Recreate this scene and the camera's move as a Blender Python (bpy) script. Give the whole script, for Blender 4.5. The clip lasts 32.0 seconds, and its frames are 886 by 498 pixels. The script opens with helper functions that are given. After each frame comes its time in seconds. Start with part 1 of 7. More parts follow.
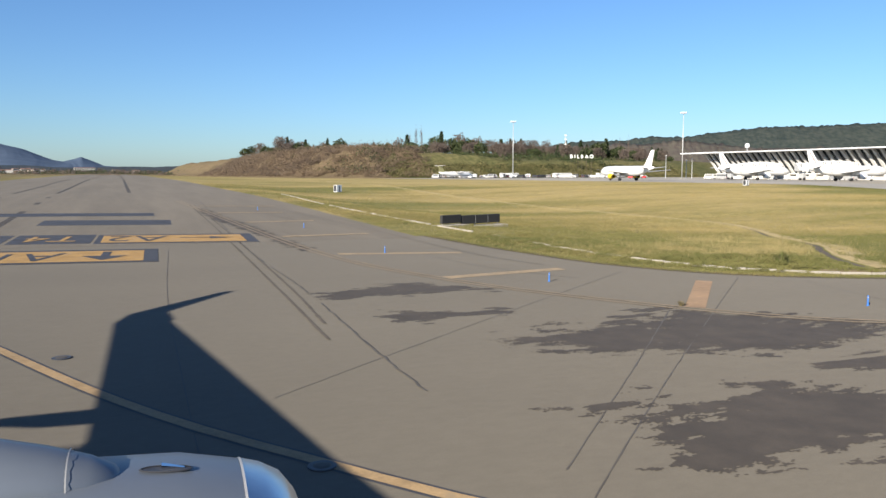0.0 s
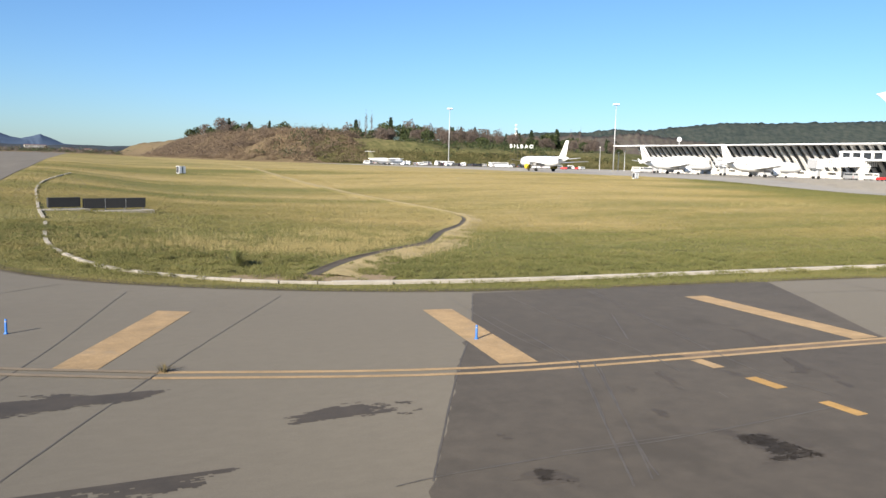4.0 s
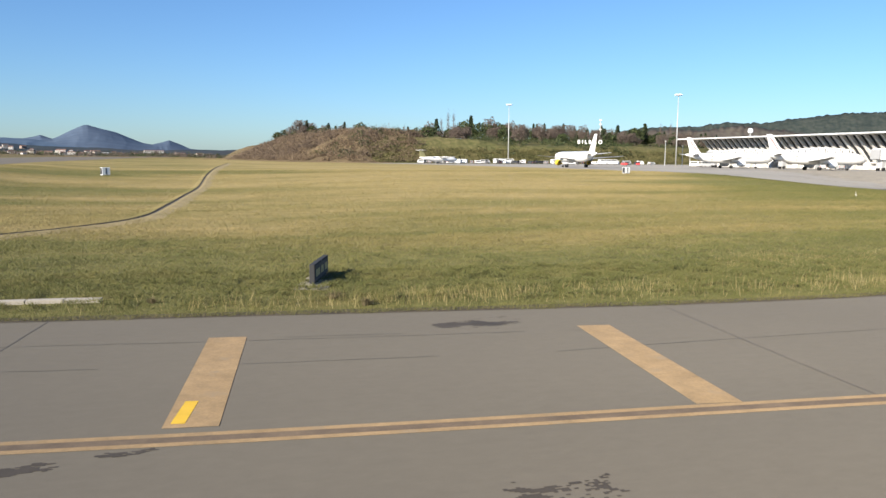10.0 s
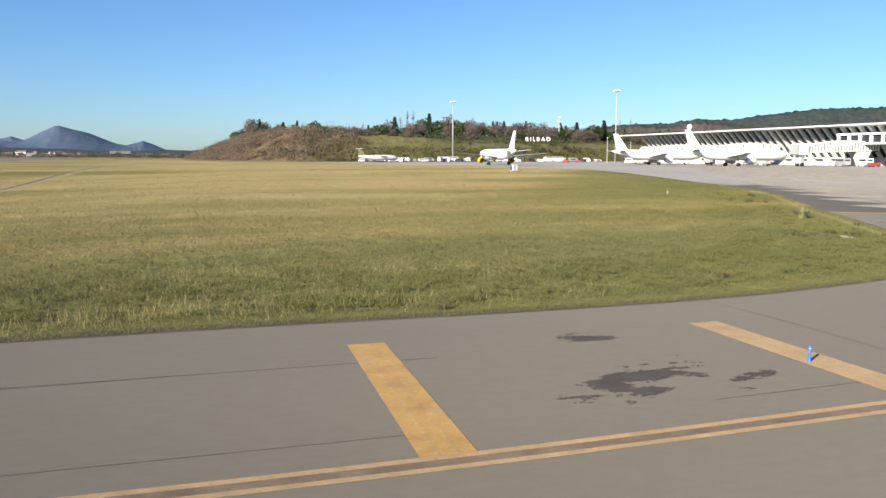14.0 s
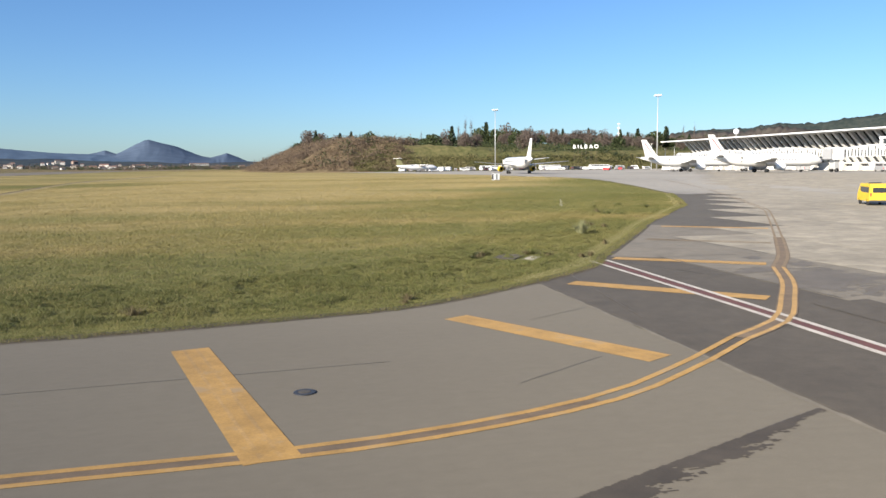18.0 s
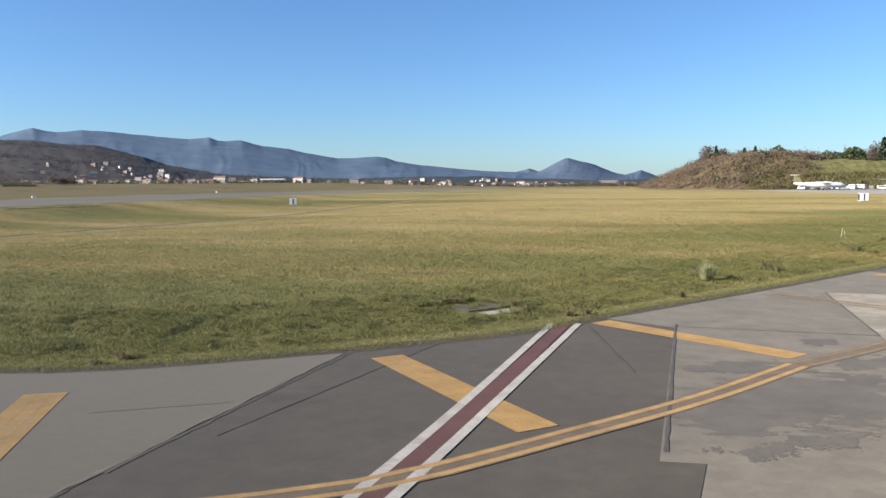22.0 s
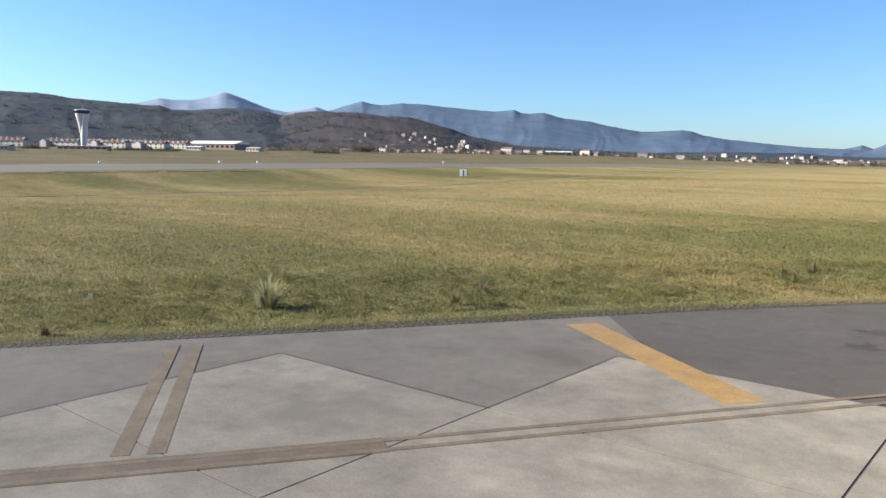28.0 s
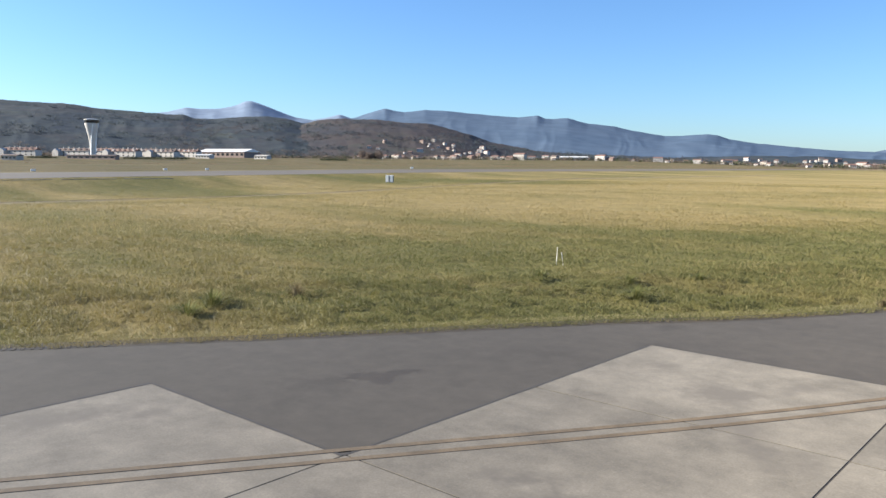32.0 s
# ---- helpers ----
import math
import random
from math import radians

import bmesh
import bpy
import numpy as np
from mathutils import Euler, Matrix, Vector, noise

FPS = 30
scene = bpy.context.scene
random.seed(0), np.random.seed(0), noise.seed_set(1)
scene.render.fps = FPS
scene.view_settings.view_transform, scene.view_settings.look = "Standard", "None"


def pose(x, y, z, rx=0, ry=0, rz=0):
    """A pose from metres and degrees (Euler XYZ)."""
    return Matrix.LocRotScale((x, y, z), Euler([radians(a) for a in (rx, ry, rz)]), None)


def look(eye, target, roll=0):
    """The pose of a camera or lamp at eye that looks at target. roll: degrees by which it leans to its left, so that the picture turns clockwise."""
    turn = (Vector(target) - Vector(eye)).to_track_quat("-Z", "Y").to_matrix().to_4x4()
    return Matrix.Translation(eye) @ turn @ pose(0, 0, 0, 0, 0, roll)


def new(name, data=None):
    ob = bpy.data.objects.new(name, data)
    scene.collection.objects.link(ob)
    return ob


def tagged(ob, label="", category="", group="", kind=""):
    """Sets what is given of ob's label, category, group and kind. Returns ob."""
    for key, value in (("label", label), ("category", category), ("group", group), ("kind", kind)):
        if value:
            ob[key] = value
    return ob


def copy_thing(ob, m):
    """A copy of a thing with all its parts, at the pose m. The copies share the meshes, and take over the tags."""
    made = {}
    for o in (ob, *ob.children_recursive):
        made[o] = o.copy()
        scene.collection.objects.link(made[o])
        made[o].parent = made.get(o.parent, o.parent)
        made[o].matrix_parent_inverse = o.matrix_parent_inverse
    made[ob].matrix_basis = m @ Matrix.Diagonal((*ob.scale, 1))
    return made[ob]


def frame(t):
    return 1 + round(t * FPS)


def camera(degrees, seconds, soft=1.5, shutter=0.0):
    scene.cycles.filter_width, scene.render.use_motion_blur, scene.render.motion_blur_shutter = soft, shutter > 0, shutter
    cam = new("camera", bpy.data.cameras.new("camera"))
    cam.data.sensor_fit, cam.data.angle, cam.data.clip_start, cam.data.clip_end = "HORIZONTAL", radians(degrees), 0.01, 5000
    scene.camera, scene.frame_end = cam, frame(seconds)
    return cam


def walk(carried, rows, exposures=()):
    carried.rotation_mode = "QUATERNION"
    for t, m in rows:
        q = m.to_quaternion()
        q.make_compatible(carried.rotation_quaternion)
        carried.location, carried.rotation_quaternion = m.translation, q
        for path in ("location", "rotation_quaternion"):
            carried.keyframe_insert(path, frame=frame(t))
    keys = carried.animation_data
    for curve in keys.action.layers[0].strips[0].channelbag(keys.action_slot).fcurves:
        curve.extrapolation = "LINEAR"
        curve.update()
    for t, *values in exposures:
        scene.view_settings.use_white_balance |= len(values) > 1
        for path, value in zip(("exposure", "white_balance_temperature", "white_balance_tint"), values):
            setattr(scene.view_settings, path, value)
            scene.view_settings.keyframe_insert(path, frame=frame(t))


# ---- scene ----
cam = camera(59.25, 32.0)
PATH = [
    (0.0, pose(-0.00, 3.29, 4.35, 84.44, 0.01, -22.88)),
    (0.5, pose(2.97, 3.09, 4.30, 84.45, 0.09, -22.49)),
    (1.0, pose(5.94, 2.86, 4.27, 83.68, -0.60, -23.12)),
    (1.5, pose(8.86, 2.57, 4.25, 82.61, -1.31, -23.00)),
    (2.0, pose(11.69, 2.33, 4.22, 82.21, -1.63, -23.15)),
    (2.5, pose(14.75, 2.14, 4.18, 82.46, -1.33, -23.58)),
    (3.0, pose(17.77, 1.86, 4.16, 82.76, -1.52, -24.31)),
    (3.5, pose(20.79, 1.59, 4.16, 83.21, -1.60, -24.69)),
    (4.0, pose(23.89, 1.32, 4.17, 83.58, -1.51, -24.98)),
    (4.5, pose(26.93, 1.05, 4.16, 83.89, -1.48, -25.22)),
    (6.5, pose(38.99, -0.08, 4.26, 83.54, -2.90, -21.20)),
    (7.0, pose(42.16, -0.00, 4.22, 83.47, -1.67, -18.83)),
    (7.5, pose(45.24, 0.09, 4.18, 83.79, -1.22, -17.20)),
    (8.0, pose(48.24, 0.20, 4.15, 83.85, -0.74, -16.84)),
    (8.5, pose(51.19, 0.28, 4.15, 83.86, -0.64, -16.19)),
    (9.0, pose(54.07, 0.24, 4.16, 83.66, -0.81, -15.99)),
    (9.5, pose(57.01, 0.18, 4.18, 83.47, -0.50, -16.25)),
    (10.0, pose(59.88, 0.12, 4.19, 83.37, -0.51, -16.61)),
    (10.5, pose(62.79, 0.05, 4.20, 83.26, -0.58, -16.84)),
    (11.0, pose(65.70, 0.02, 4.22, 83.17, -0.60, -17.11)),
    (11.5, pose(68.55, -0.08, 4.23, 83.13, -0.69, -17.28)),
    (12.0, pose(71.45, -0.10, 4.21, 83.08, -0.61, -17.43)),
    (12.5, pose(74.36, -0.03, 4.20, 83.01, -0.67, -17.57)),
    (13.0, pose(77.20, 0.00, 4.19, 83.00, -0.55, -17.68)),
    (13.5, pose(80.02, -0.02, 4.19, 83.12, -0.29, -17.80)),
    (14.0, pose(82.83, -0.06, 4.19, 83.27, -0.08, -18.00)),
    (14.5, pose(85.64, -0.11, 4.19, 83.38, -0.08, -18.16)),
    (15.0, pose(88.41, -0.15, 4.19, 83.42, -0.17, -18.34)),
    (15.5, pose(91.17, -0.19, 4.19, 83.50, 0.11, -18.38)),
    (17.5, pose(102.08, -1.74, 4.24, 83.91, 0.86, -14.54)),
    (18.0, pose(104.63, -1.25, 4.21, 83.94, 0.56, -12.26)),
    (18.5, pose(107.08, -0.70, 4.20, 84.03, 0.22, -9.82)),
    (19.0, pose(109.48, -0.05, 4.20, 83.97, -0.21, -7.27)),
    (19.5, pose(111.83, 0.74, 4.21, 83.89, -0.42, -3.77)),
    (20.0, pose(114.12, 1.66, 4.23, 84.16, -0.13, 0.19)),
    (20.5, pose(116.28, 2.73, 4.23, 84.51, -0.16, 4.30)),
    (21.0, pose(118.35, 4.01, 4.23, 84.87, -0.18, 8.64)),
    (21.5, pose(120.31, 5.50, 4.22, 85.23, -0.01, 13.20)),
    (22.0, pose(122.14, 7.08, 4.21, 85.43, 0.42, 17.55)),
    (22.5, pose(123.79, 8.72, 4.19, 85.64, -0.09, 22.03)),
    (23.0, pose(125.37, 10.48, 4.17, 85.62, 0.08, 26.26)),
    (23.5, pose(126.91, 12.25, 4.15, 85.25, -0.81, 28.89)),
    (24.0, pose(128.40, 14.03, 4.14, 84.93, -1.24, 31.02)),
    (24.5, pose(129.89, 15.76, 4.14, 84.71, -0.99, 33.09)),
    (25.0, pose(131.40, 17.48, 4.17, 84.36, -1.33, 35.14)),
    (25.5, pose(132.91, 19.29, 4.20, 84.03, -1.64, 36.30)),
    (26.0, pose(134.43, 21.27, 4.21, 83.74, -1.46, 37.08)),
    (26.5, pose(135.97, 23.30, 4.23, 83.53, -1.58, 37.08)),
    (28.5, pose(141.62, 31.97, 4.19, 83.27, -0.73, 41.47)),
    (29.0, pose(143.07, 34.12, 4.19, 83.22, -0.67, 43.06)),
    (29.5, pose(144.50, 36.31, 4.18, 83.34, -0.83, 42.94)),
    (30.0, pose(145.94, 38.44, 4.18, 83.49, -0.79, 42.65)),
    (30.5, pose(147.45, 40.45, 4.20, 83.59, -1.05, 42.42)),
    (31.0, pose(148.98, 42.61, 4.21, 83.70, -1.03, 42.18)),
    (31.5, pose(150.45, 44.87, 4.20, 83.79, -0.63, 41.77)),
    (32.0, pose(151.85, 47.24, 4.18, 83.81, -0.50, 41.53)),
]
EXPOSURES = [(0.0, 1.12), (2.0, 1.27), (7.0, 1.21), (15.0, 1.22), (19.0, 1.21), (22.0, 1.38), (26.0, 1.55), (32.0, 1.64)]
walk(cam, PATH, EXPOSURES)

# ---- daylight: low winter sun behind the aircraft's right shoulder ----
SUN_AZ = math.atan2(-0.68, -0.46)          # clockwise from +y
SUN_EL = radians(23.5)
world = bpy.data.worlds.new("sky")
scene.world = world
world.use_nodes = True
wn, wl = world.node_tree.nodes, world.node_tree.links
sky = wn.new("ShaderNodeTexSky")
sky.sky_type, sky.sun_disc = "NISHITA", False
sky.sun_elevation, sky.sun_rotation = SUN_EL, SUN_AZ
sky.air_density, sky.dust_density, sky.ozone_density = 1.0, 0.4, 5.0
wn["Background"].inputs["Strength"].default_value = 0.06
tint = wn.new("ShaderNodeMix")
tint.data_type, tint.blend_type = "RGBA", "MULTIPLY"
tint.inputs[0].default_value, tint.inputs[7].default_value = 1.0, (0.80, 0.955, 1.13, 1)
wl.new(sky.outputs[0], tint.inputs[6])
wl.new(tint.outputs[2], wn["Background"].inputs["Color"])
sun_data = bpy.data.lights.new("sun", "SUN")
sun_data.energy, sun_data.angle, sun_data.color = 5.0, radians(0.53), (1.0, 0.92, 0.8)
sun = new("sun", sun_data)
sun.matrix_world = look((0, 0, 60), Vector((0, 0, 60)) - Vector((math.sin(SUN_AZ) * math.cos(SUN_EL), math.cos(SUN_AZ) * math.cos(SUN_EL), math.sin(SUN_EL))))


# ---- materials ----
ALBEDO = 0.79                              # base colours of ground, plants and masonry, relative to those listed


def dim(stops):
    return [(p, tuple(c * ALBEDO for c in q)) for p, q in stops]


def nodes_of(name):
    m = bpy.data.materials.new(name)
    m.use_nodes = True
    nt = m.node_tree
    return m, nt.nodes, nt.links, nt.nodes["Principled BSDF"]


def ramp(n, l, fac, stops):
    r = n.new("ShaderNodeValToRGB")
    while len(r.color_ramp.elements) < len(stops):
        r.color_ramp.elements.new(0.5)
    for e, (p, c) in zip(r.color_ramp.elements, stops):
        e.position, e.color = p, (*c, 1)
    l.new(fac, r.inputs[0])
    return r.outputs[0]


def noise_of(n, l, scale, detail=4, stretch=None, rough=0.55):
    t = n.new("ShaderNodeTexNoise")
    t.inputs["Scale"].default_value, t.inputs["Detail"].default_value, t.inputs["Roughness"].default_value = scale, detail, rough
    g = n.new("ShaderNodeNewGeometry")
    if stretch:
        mp = n.new("ShaderNodeMapping")
        mp.inputs["Scale"].default_value = stretch[:3]
        if len(stretch) > 4:
            mp.vector_type = "TEXTURE"
        if len(stretch) > 3:
            mp.inputs["Rotation"].default_value = (0, 0, radians(stretch[3]))
        l.new(g.outputs["Position"], mp.inputs[0])
        l.new(mp.outputs[0], t.inputs["Vector"])
    else:
        l.new(g.outputs["Position"], t.inputs["Vector"])
    return t.outputs[0]


def mix(n, l, fac, a, b, mode="MIX"):
    m = n.new("ShaderNodeMix")
    m.data_type, m.blend_type = "RGBA", mode
    for sock, v in ((m.inputs[0], fac), (m.inputs[6], a), (m.inputs[7], b)):
        if isinstance(v, (int, float)):
            sock.default_value = v
        elif isinstance(v, tuple):
            sock.default_value = (*v, 1)
        else:
            l.new(v, sock)
    return m.outputs[2]


def bump_of(n, l, bsdf, height, strength, dist):
    b = n.new("ShaderNodeBump")
    b.inputs["Strength"].default_value, b.inputs["Distance"].default_value = strength, dist
    l.new(height, b.inputs["Height"])
    l.new(b.outputs[0], bsdf.inputs["Normal"])


def surface(name, low, high, grain=40.0, broad=0.4, rough=0.8, metal=0.0, bump=0.0, stain=None, stain_scale=0.15, stretch=None, rand=0.0, vary=0.2, mid_scale=1.6):
    """A two-scale surface: fine grain, broad tone, and stains with their own shape."""
    low, high = tuple(c * ALBEDO for c in low), tuple(c * ALBEDO for c in high)
    stain = tuple(c * ALBEDO for c in stain) if stain else None
    m, n, l, b = nodes_of(name)
    fine, wide = noise_of(n, l, grain, 3), noise_of(n, l, broad, 5, stretch)
    col = ramp(n, l, wide, [(0.3, low), (0.7, high)])
    col = mix(n, l, 0.35, col, ramp(n, l, fine, [(0.25, tuple(c * 0.7 for c in low)), (0.75, tuple(min(1, c * 1.15) for c in high))]))
    mid = noise_of(n, l, mid_scale, 8, stretch, 0.72)
    col = mix(n, l, 1.0, col, ramp(n, l, mid, [(0.28, (1 - vary,) * 3), (0.72, (1 + vary * 0.7,) * 3)]), "MULTIPLY")
    if stain:
        s = noise_of(n, l, stain_scale, 6, stretch, 0.65)
        k = n.new("ShaderNodeMapRange")
        k.inputs["From Min"].default_value, k.inputs["From Max"].default_value = 0.56, 0.66
        l.new(s, k.inputs["Value"])
        col = mix(n, l, k.outputs[0], col, stain)
    if rand:
        o = n.new("ShaderNodeObjectInfo")
        k = n.new("ShaderNodeMapRange")
        k.inputs["To Min"].default_value, k.inputs["To Max"].default_value = 1 - rand, 1 + rand
        l.new(o.outputs["Random"], k.inputs["Value"])
        col = mix(n, l, 1.0, col, k.outputs[0], "MULTIPLY")
    l.new(col, b.inputs["Base Color"])
    b.inputs["Roughness"].default_value, b.inputs["Metallic"].default_value = rough, metal
    b.inputs["Diffuse Roughness"].default_value = 0.5
    if bump:
        bump_of(n, l, b, fine, 0.5, bump)
    return m


def plain(name, colour, rough=0.5, metal=0.0, coat=0.0, vary=0.12):
    m, n, l, b = nodes_of(name)
    f = noise_of(n, l, 3.0, 4)
    l.new(ramp(n, l, f, [(0.3, tuple(c * (1 - vary) for c in colour)), (0.7, tuple(min(1, c * (1 + vary * 0.5)) for c in colour))]), b.inputs["Base Color"])
    b.inputs["Roughness"].default_value, b.inputs["Metallic"].default_value = rough, metal
    b.inputs["Coat Weight"].default_value = coat
    return m


def lean_normal(n, l, b, g, own=0.5, up=0.64):
    """Leaves seen as a mass: the shading normal leans towards the sky."""
    add = n.new("ShaderNodeVectorMath")
    add.operation = "MULTIPLY_ADD"
    add.inputs[1].default_value, add.inputs[2].default_value = (own, own, own), (0, 0, up)
    nor = n.new("ShaderNodeVectorMath")
    nor.operation = "NORMALIZE"
    l.new(g.outputs["Normal"], add.inputs[0])
    l.new(add.outputs[0], nor.inputs[0])
    l.new(nor.outputs[0], b.inputs["Normal"])
    # thin leaves let light through
    tr, mx = n.new("ShaderNodeBsdfTranslucent"), n.new("ShaderNodeMixShader")
    l.new(b.inputs["Base Color"].links[0].from_socket, tr.inputs["Color"])
    mx.inputs[0].default_value = 0.3
    l.new(b.outputs[0], mx.inputs[1])
    l.new(tr.outputs[0], mx.inputs[2])
    l.new(mx.outputs[0], n["Material Output"].inputs["Surface"])


def island(name, stops, rough=0.7, broad=0.0, broad_stops=None, soft=False):
    """Colour by mesh island: blades, leaves, houses."""
    m, n, l, b = nodes_of(name)
    g = n.new("ShaderNodeNewGeometry")
    col = ramp(n, l, g.outputs["Random Per Island"], dim(stops))
    if broad:
        w = noise_of(n, l, broad, 4)
        col = mix(n, l, 0.6, col, ramp(n, l, w, broad_stops))
    l.new(col, b.inputs["Base Color"])
    b.inputs["Roughness"].default_value = rough
    b.inputs["Specular IOR Level"].default_value = 0.25
    if soft:
        lean_normal(n, l, b, g)
    return m


def mass(name, stops, scale, own=0.25):
    """Leaves and twigs of one bush share their tone; the tone changes from bush to bush."""
    m, n, l, b = nodes_of(name)
    g = n.new("ShaderNodeNewGeometry")
    c = ramp(n, l, noise_of(n, l, scale, 3, None, 0.6), dim([(0.3 + 0.4 * p, q) for p, q in stops]))
    l.new(mix(n, l, own, c, ramp(n, l, g.outputs["Random Per Island"], dim(stops))), b.inputs["Base Color"])
    b.inputs["Roughness"].default_value = 0.8
    b.inputs["Specular IOR Level"].default_value = 0.15
    lean_normal(n, l, b, g)
    return m


GREEN, GREEN2, STRAW, STRAW2 = (0.092, 0.101, 0.032), (0.134, 0.131, 0.043), (0.43, 0.32, 0.156), (0.262, 0.204, 0.085)


def turf_tone(n, l):
    """Green by the pavement, drying to straw in drifts further into the meadow."""
    w1 = noise_of(n, l, 0.05, 5, (0.3, 1.0, 1, 8), 0.6)
    w2 = noise_of(n, l, 0.4, 5, (0.6, 1, 1, -10), 0.65)
    g = n.new("ShaderNodeNewGeometry")
    xyz = n.new("ShaderNodeSeparateXYZ")
    l.new(g.outputs["Position"], xyz.inputs[0])
    far = n.new("ShaderNodeMapRange")
    for k, v in (("From Min", 14.0), ("From Max", 62.0), ("To Min", -0.1), ("To Max", 0.1)):
        far.inputs[k].default_value = v
    past = n.new("ShaderNodeMath")
    past.operation = "SUBTRACT"
    past.inputs[1].default_value = 82.0
    l.new(xyz.outputs["X"], past.inputs[0])
    pos = n.new("ShaderNodeMath")
    pos.operation = "MAXIMUM"
    pos.inputs[1].default_value = 0.0
    l.new(past.outputs[0], pos.inputs[0])
    into = n.new("ShaderNodeMath")
    into.operation = "MULTIPLY_ADD"
    into.inputs[1].default_value = -1.25
    l.new(pos.outputs[0], into.inputs[0])
    l.new(xyz.outputs["Y"], into.inputs[2])
    l.new(into.outputs[0], far.inputs["Value"])
    # greener again west of the drain
    beyond = n.new("ShaderNodeMapRange")
    for k, v in (("From Min", 62.0), ("From Max", 42.0), ("To Min", 0.0), ("To Max", -0.085)):
        beyond.inputs[k].default_value = v
    l.new(xyz.outputs["X"], beyond.inputs["Value"])
    shift = n.new("ShaderNodeMath")
    l.new(far.outputs[0], shift.inputs[0])
    l.new(beyond.outputs[0], shift.inputs[1])
    add = n.new("ShaderNodeMath")
    l.new(w1, add.inputs[0])
    l.new(shift.outputs[0], add.inputs[1])
    a = ramp(n, l, add.outputs[0], [(0.36, GREEN), (0.45, GREEN2), (0.53, STRAW2), (0.64, STRAW)])
    c = ramp(n, l, w2, [(0.36, GREEN), (0.52, GREEN2), (0.7, STRAW2)])
    tone = mix(n, l, 0.35, a, c)
    w4 = noise_of(n, l, 1.1, 6, (0.55, 1, 1, 5), 0.7)
    # rough grey-brown ground on the far side of the runway
    side = n.new("ShaderNodeMapRange")
    for k, v in (("From Min", -22.0), ("From Max", -40.0), ("To Min", 0.0), ("To Max", 0.85)):
        side.inputs[k].default_value = v
    l.new(xyz.outputs["X"], side.inputs["Value"])
    tone = mix(n, l, side.outputs[0], tone, ramp(n, l, w1, [(0.35, (0.05, 0.046, 0.031)), (0.65, (0.115, 0.092, 0.06))]))
    return mix(n, l, 1.0, tone, ramp(n, l, w4, [(0.3, (0.72, 0.76, 0.72)), (0.5, (1.0, 1.0, 1.0)), (0.72, (1.32, 1.26, 1.2))]), "MULTIPLY")


def grass_ground():
    m, n, l, b = nodes_of("grass_ground")
    w3 = noise_of(n, l, 3.0, 6, None, 0.7)
    col = mix(n, l, 0.4, turf_tone(n, l), ramp(n, l, w3, [(0.3, (0.055, 0.055, 0.021)), (0.7, STRAW2)]))
    l.new(col, b.inputs["Base Color"])
    b.inputs["Roughness"].default_value, b.inputs["Diffuse Roughness"].default_value = 0.95, 0.35
    b.inputs["Specular IOR Level"].default_value = 0.1
    bump_of(n, l, b, w3, 0.9, 0.12)
    return m


def grass_blade():
    m, n, l, b = nodes_of("grass_blades")
    g = n.new("ShaderNodeNewGeometry")
    own = ramp(n, l, g.outputs["Random Per Island"], [(0.0, (0.07, 0.084, 0.025)), (0.45, (0.105, 0.112, 0.034)), (0.75, (0.15, 0.14, 0.05)), (0.92, (0.22, 0.195, 0.092)), (0.99, (0.3, 0.27, 0.155))])
    l.new(mix(n, l, 1.0, mix(n, l, 0.62, own, turf_tone(n, l)), (1.12, 1.09, 1.02), "MULTIPLY"), b.inputs["Base Color"])
    b.inputs["Roughness"].default_value, b.inputs["Diffuse Roughness"].default_value = 0.6, 0.35
    b.inputs["Specular IOR Level"].default_value = 0.25
    lean_normal(n, l, b, g, 0.68, 0.5)
    return m


M_GRASS = grass_ground()
M_BLADE = grass_blade()
M_STRAW = island("dry_grass", [(0.0, (0.3, 0.24, 0.09)), (0.6, (0.43, 0.345, 0.15)), (1.0, (0.54, 0.45, 0.22))], soft=True)
M_MOWN = island("pale_mown_grass", [(0.0, (0.2, 0.2, 0.08)), (0.5, (0.32, 0.29, 0.13)), (1.0, (0.48, 0.41, 0.23))], soft=True)
M_PLUME = island("pale_plume", [(0.0, (0.2, 0.22, 0.08)), (0.5, (0.36, 0.36, 0.16)), (1.0, (0.56, 0.53, 0.32))], soft=True)
M_WEED = island("green_weed", [(0.0, (0.11, 0.13, 0.033)), (0.6, (0.2, 0.21, 0.062)), (1.0, (0.32, 0.3, 0.12))], soft=True)
M_DRYWEED = island("dry_weed", [(0.0, (0.13, 0.1, 0.05)), (0.6, (0.2, 0.16, 0.075)), (1.0, (0.3, 0.24, 0.12))], soft=True)
M_STRAWBANK = surface("dry_grass_bank", (0.2, 0.158, 0.066), (0.34, 0.262, 0.125), 5, 0.5, 0.95)
# Earth darkened to carry the shade of the drain slot and turf lip.
M_DITCH = surface("shade_darkened_earth", (0.042, 0.033, 0.02), (0.085, 0.064, 0.038), 6, 0.6, 0.8)
M_ASPHALT = surface("worn_asphalt", (0.114, 0.099, 0.0755), (0.14, 0.122, 0.093), 60, 0.12, 0.92, bump=0.006, stretch=(0.5, 1, 1), vary=0.1, mid_scale=5.0)
M_DARKASPH = surface("newer_asphalt", (0.052, 0.043, 0.033), (0.072, 0.06, 0.045), 60, 0.2, 0.9, bump=0.006, stain=(0.046, 0.038, 0.028), stain_scale=0.45, vary=0.25, mid_scale=2.0)
M_PATCHED = surface("worn_patched_asphalt", (0.062, 0.053, 0.041), (0.086, 0.074, 0.058), 60, 0.2, 0.9, bump=0.005, stain=(0.052, 0.044, 0.034), stain_scale=0.45, vary=0.25, mid_scale=2.0)
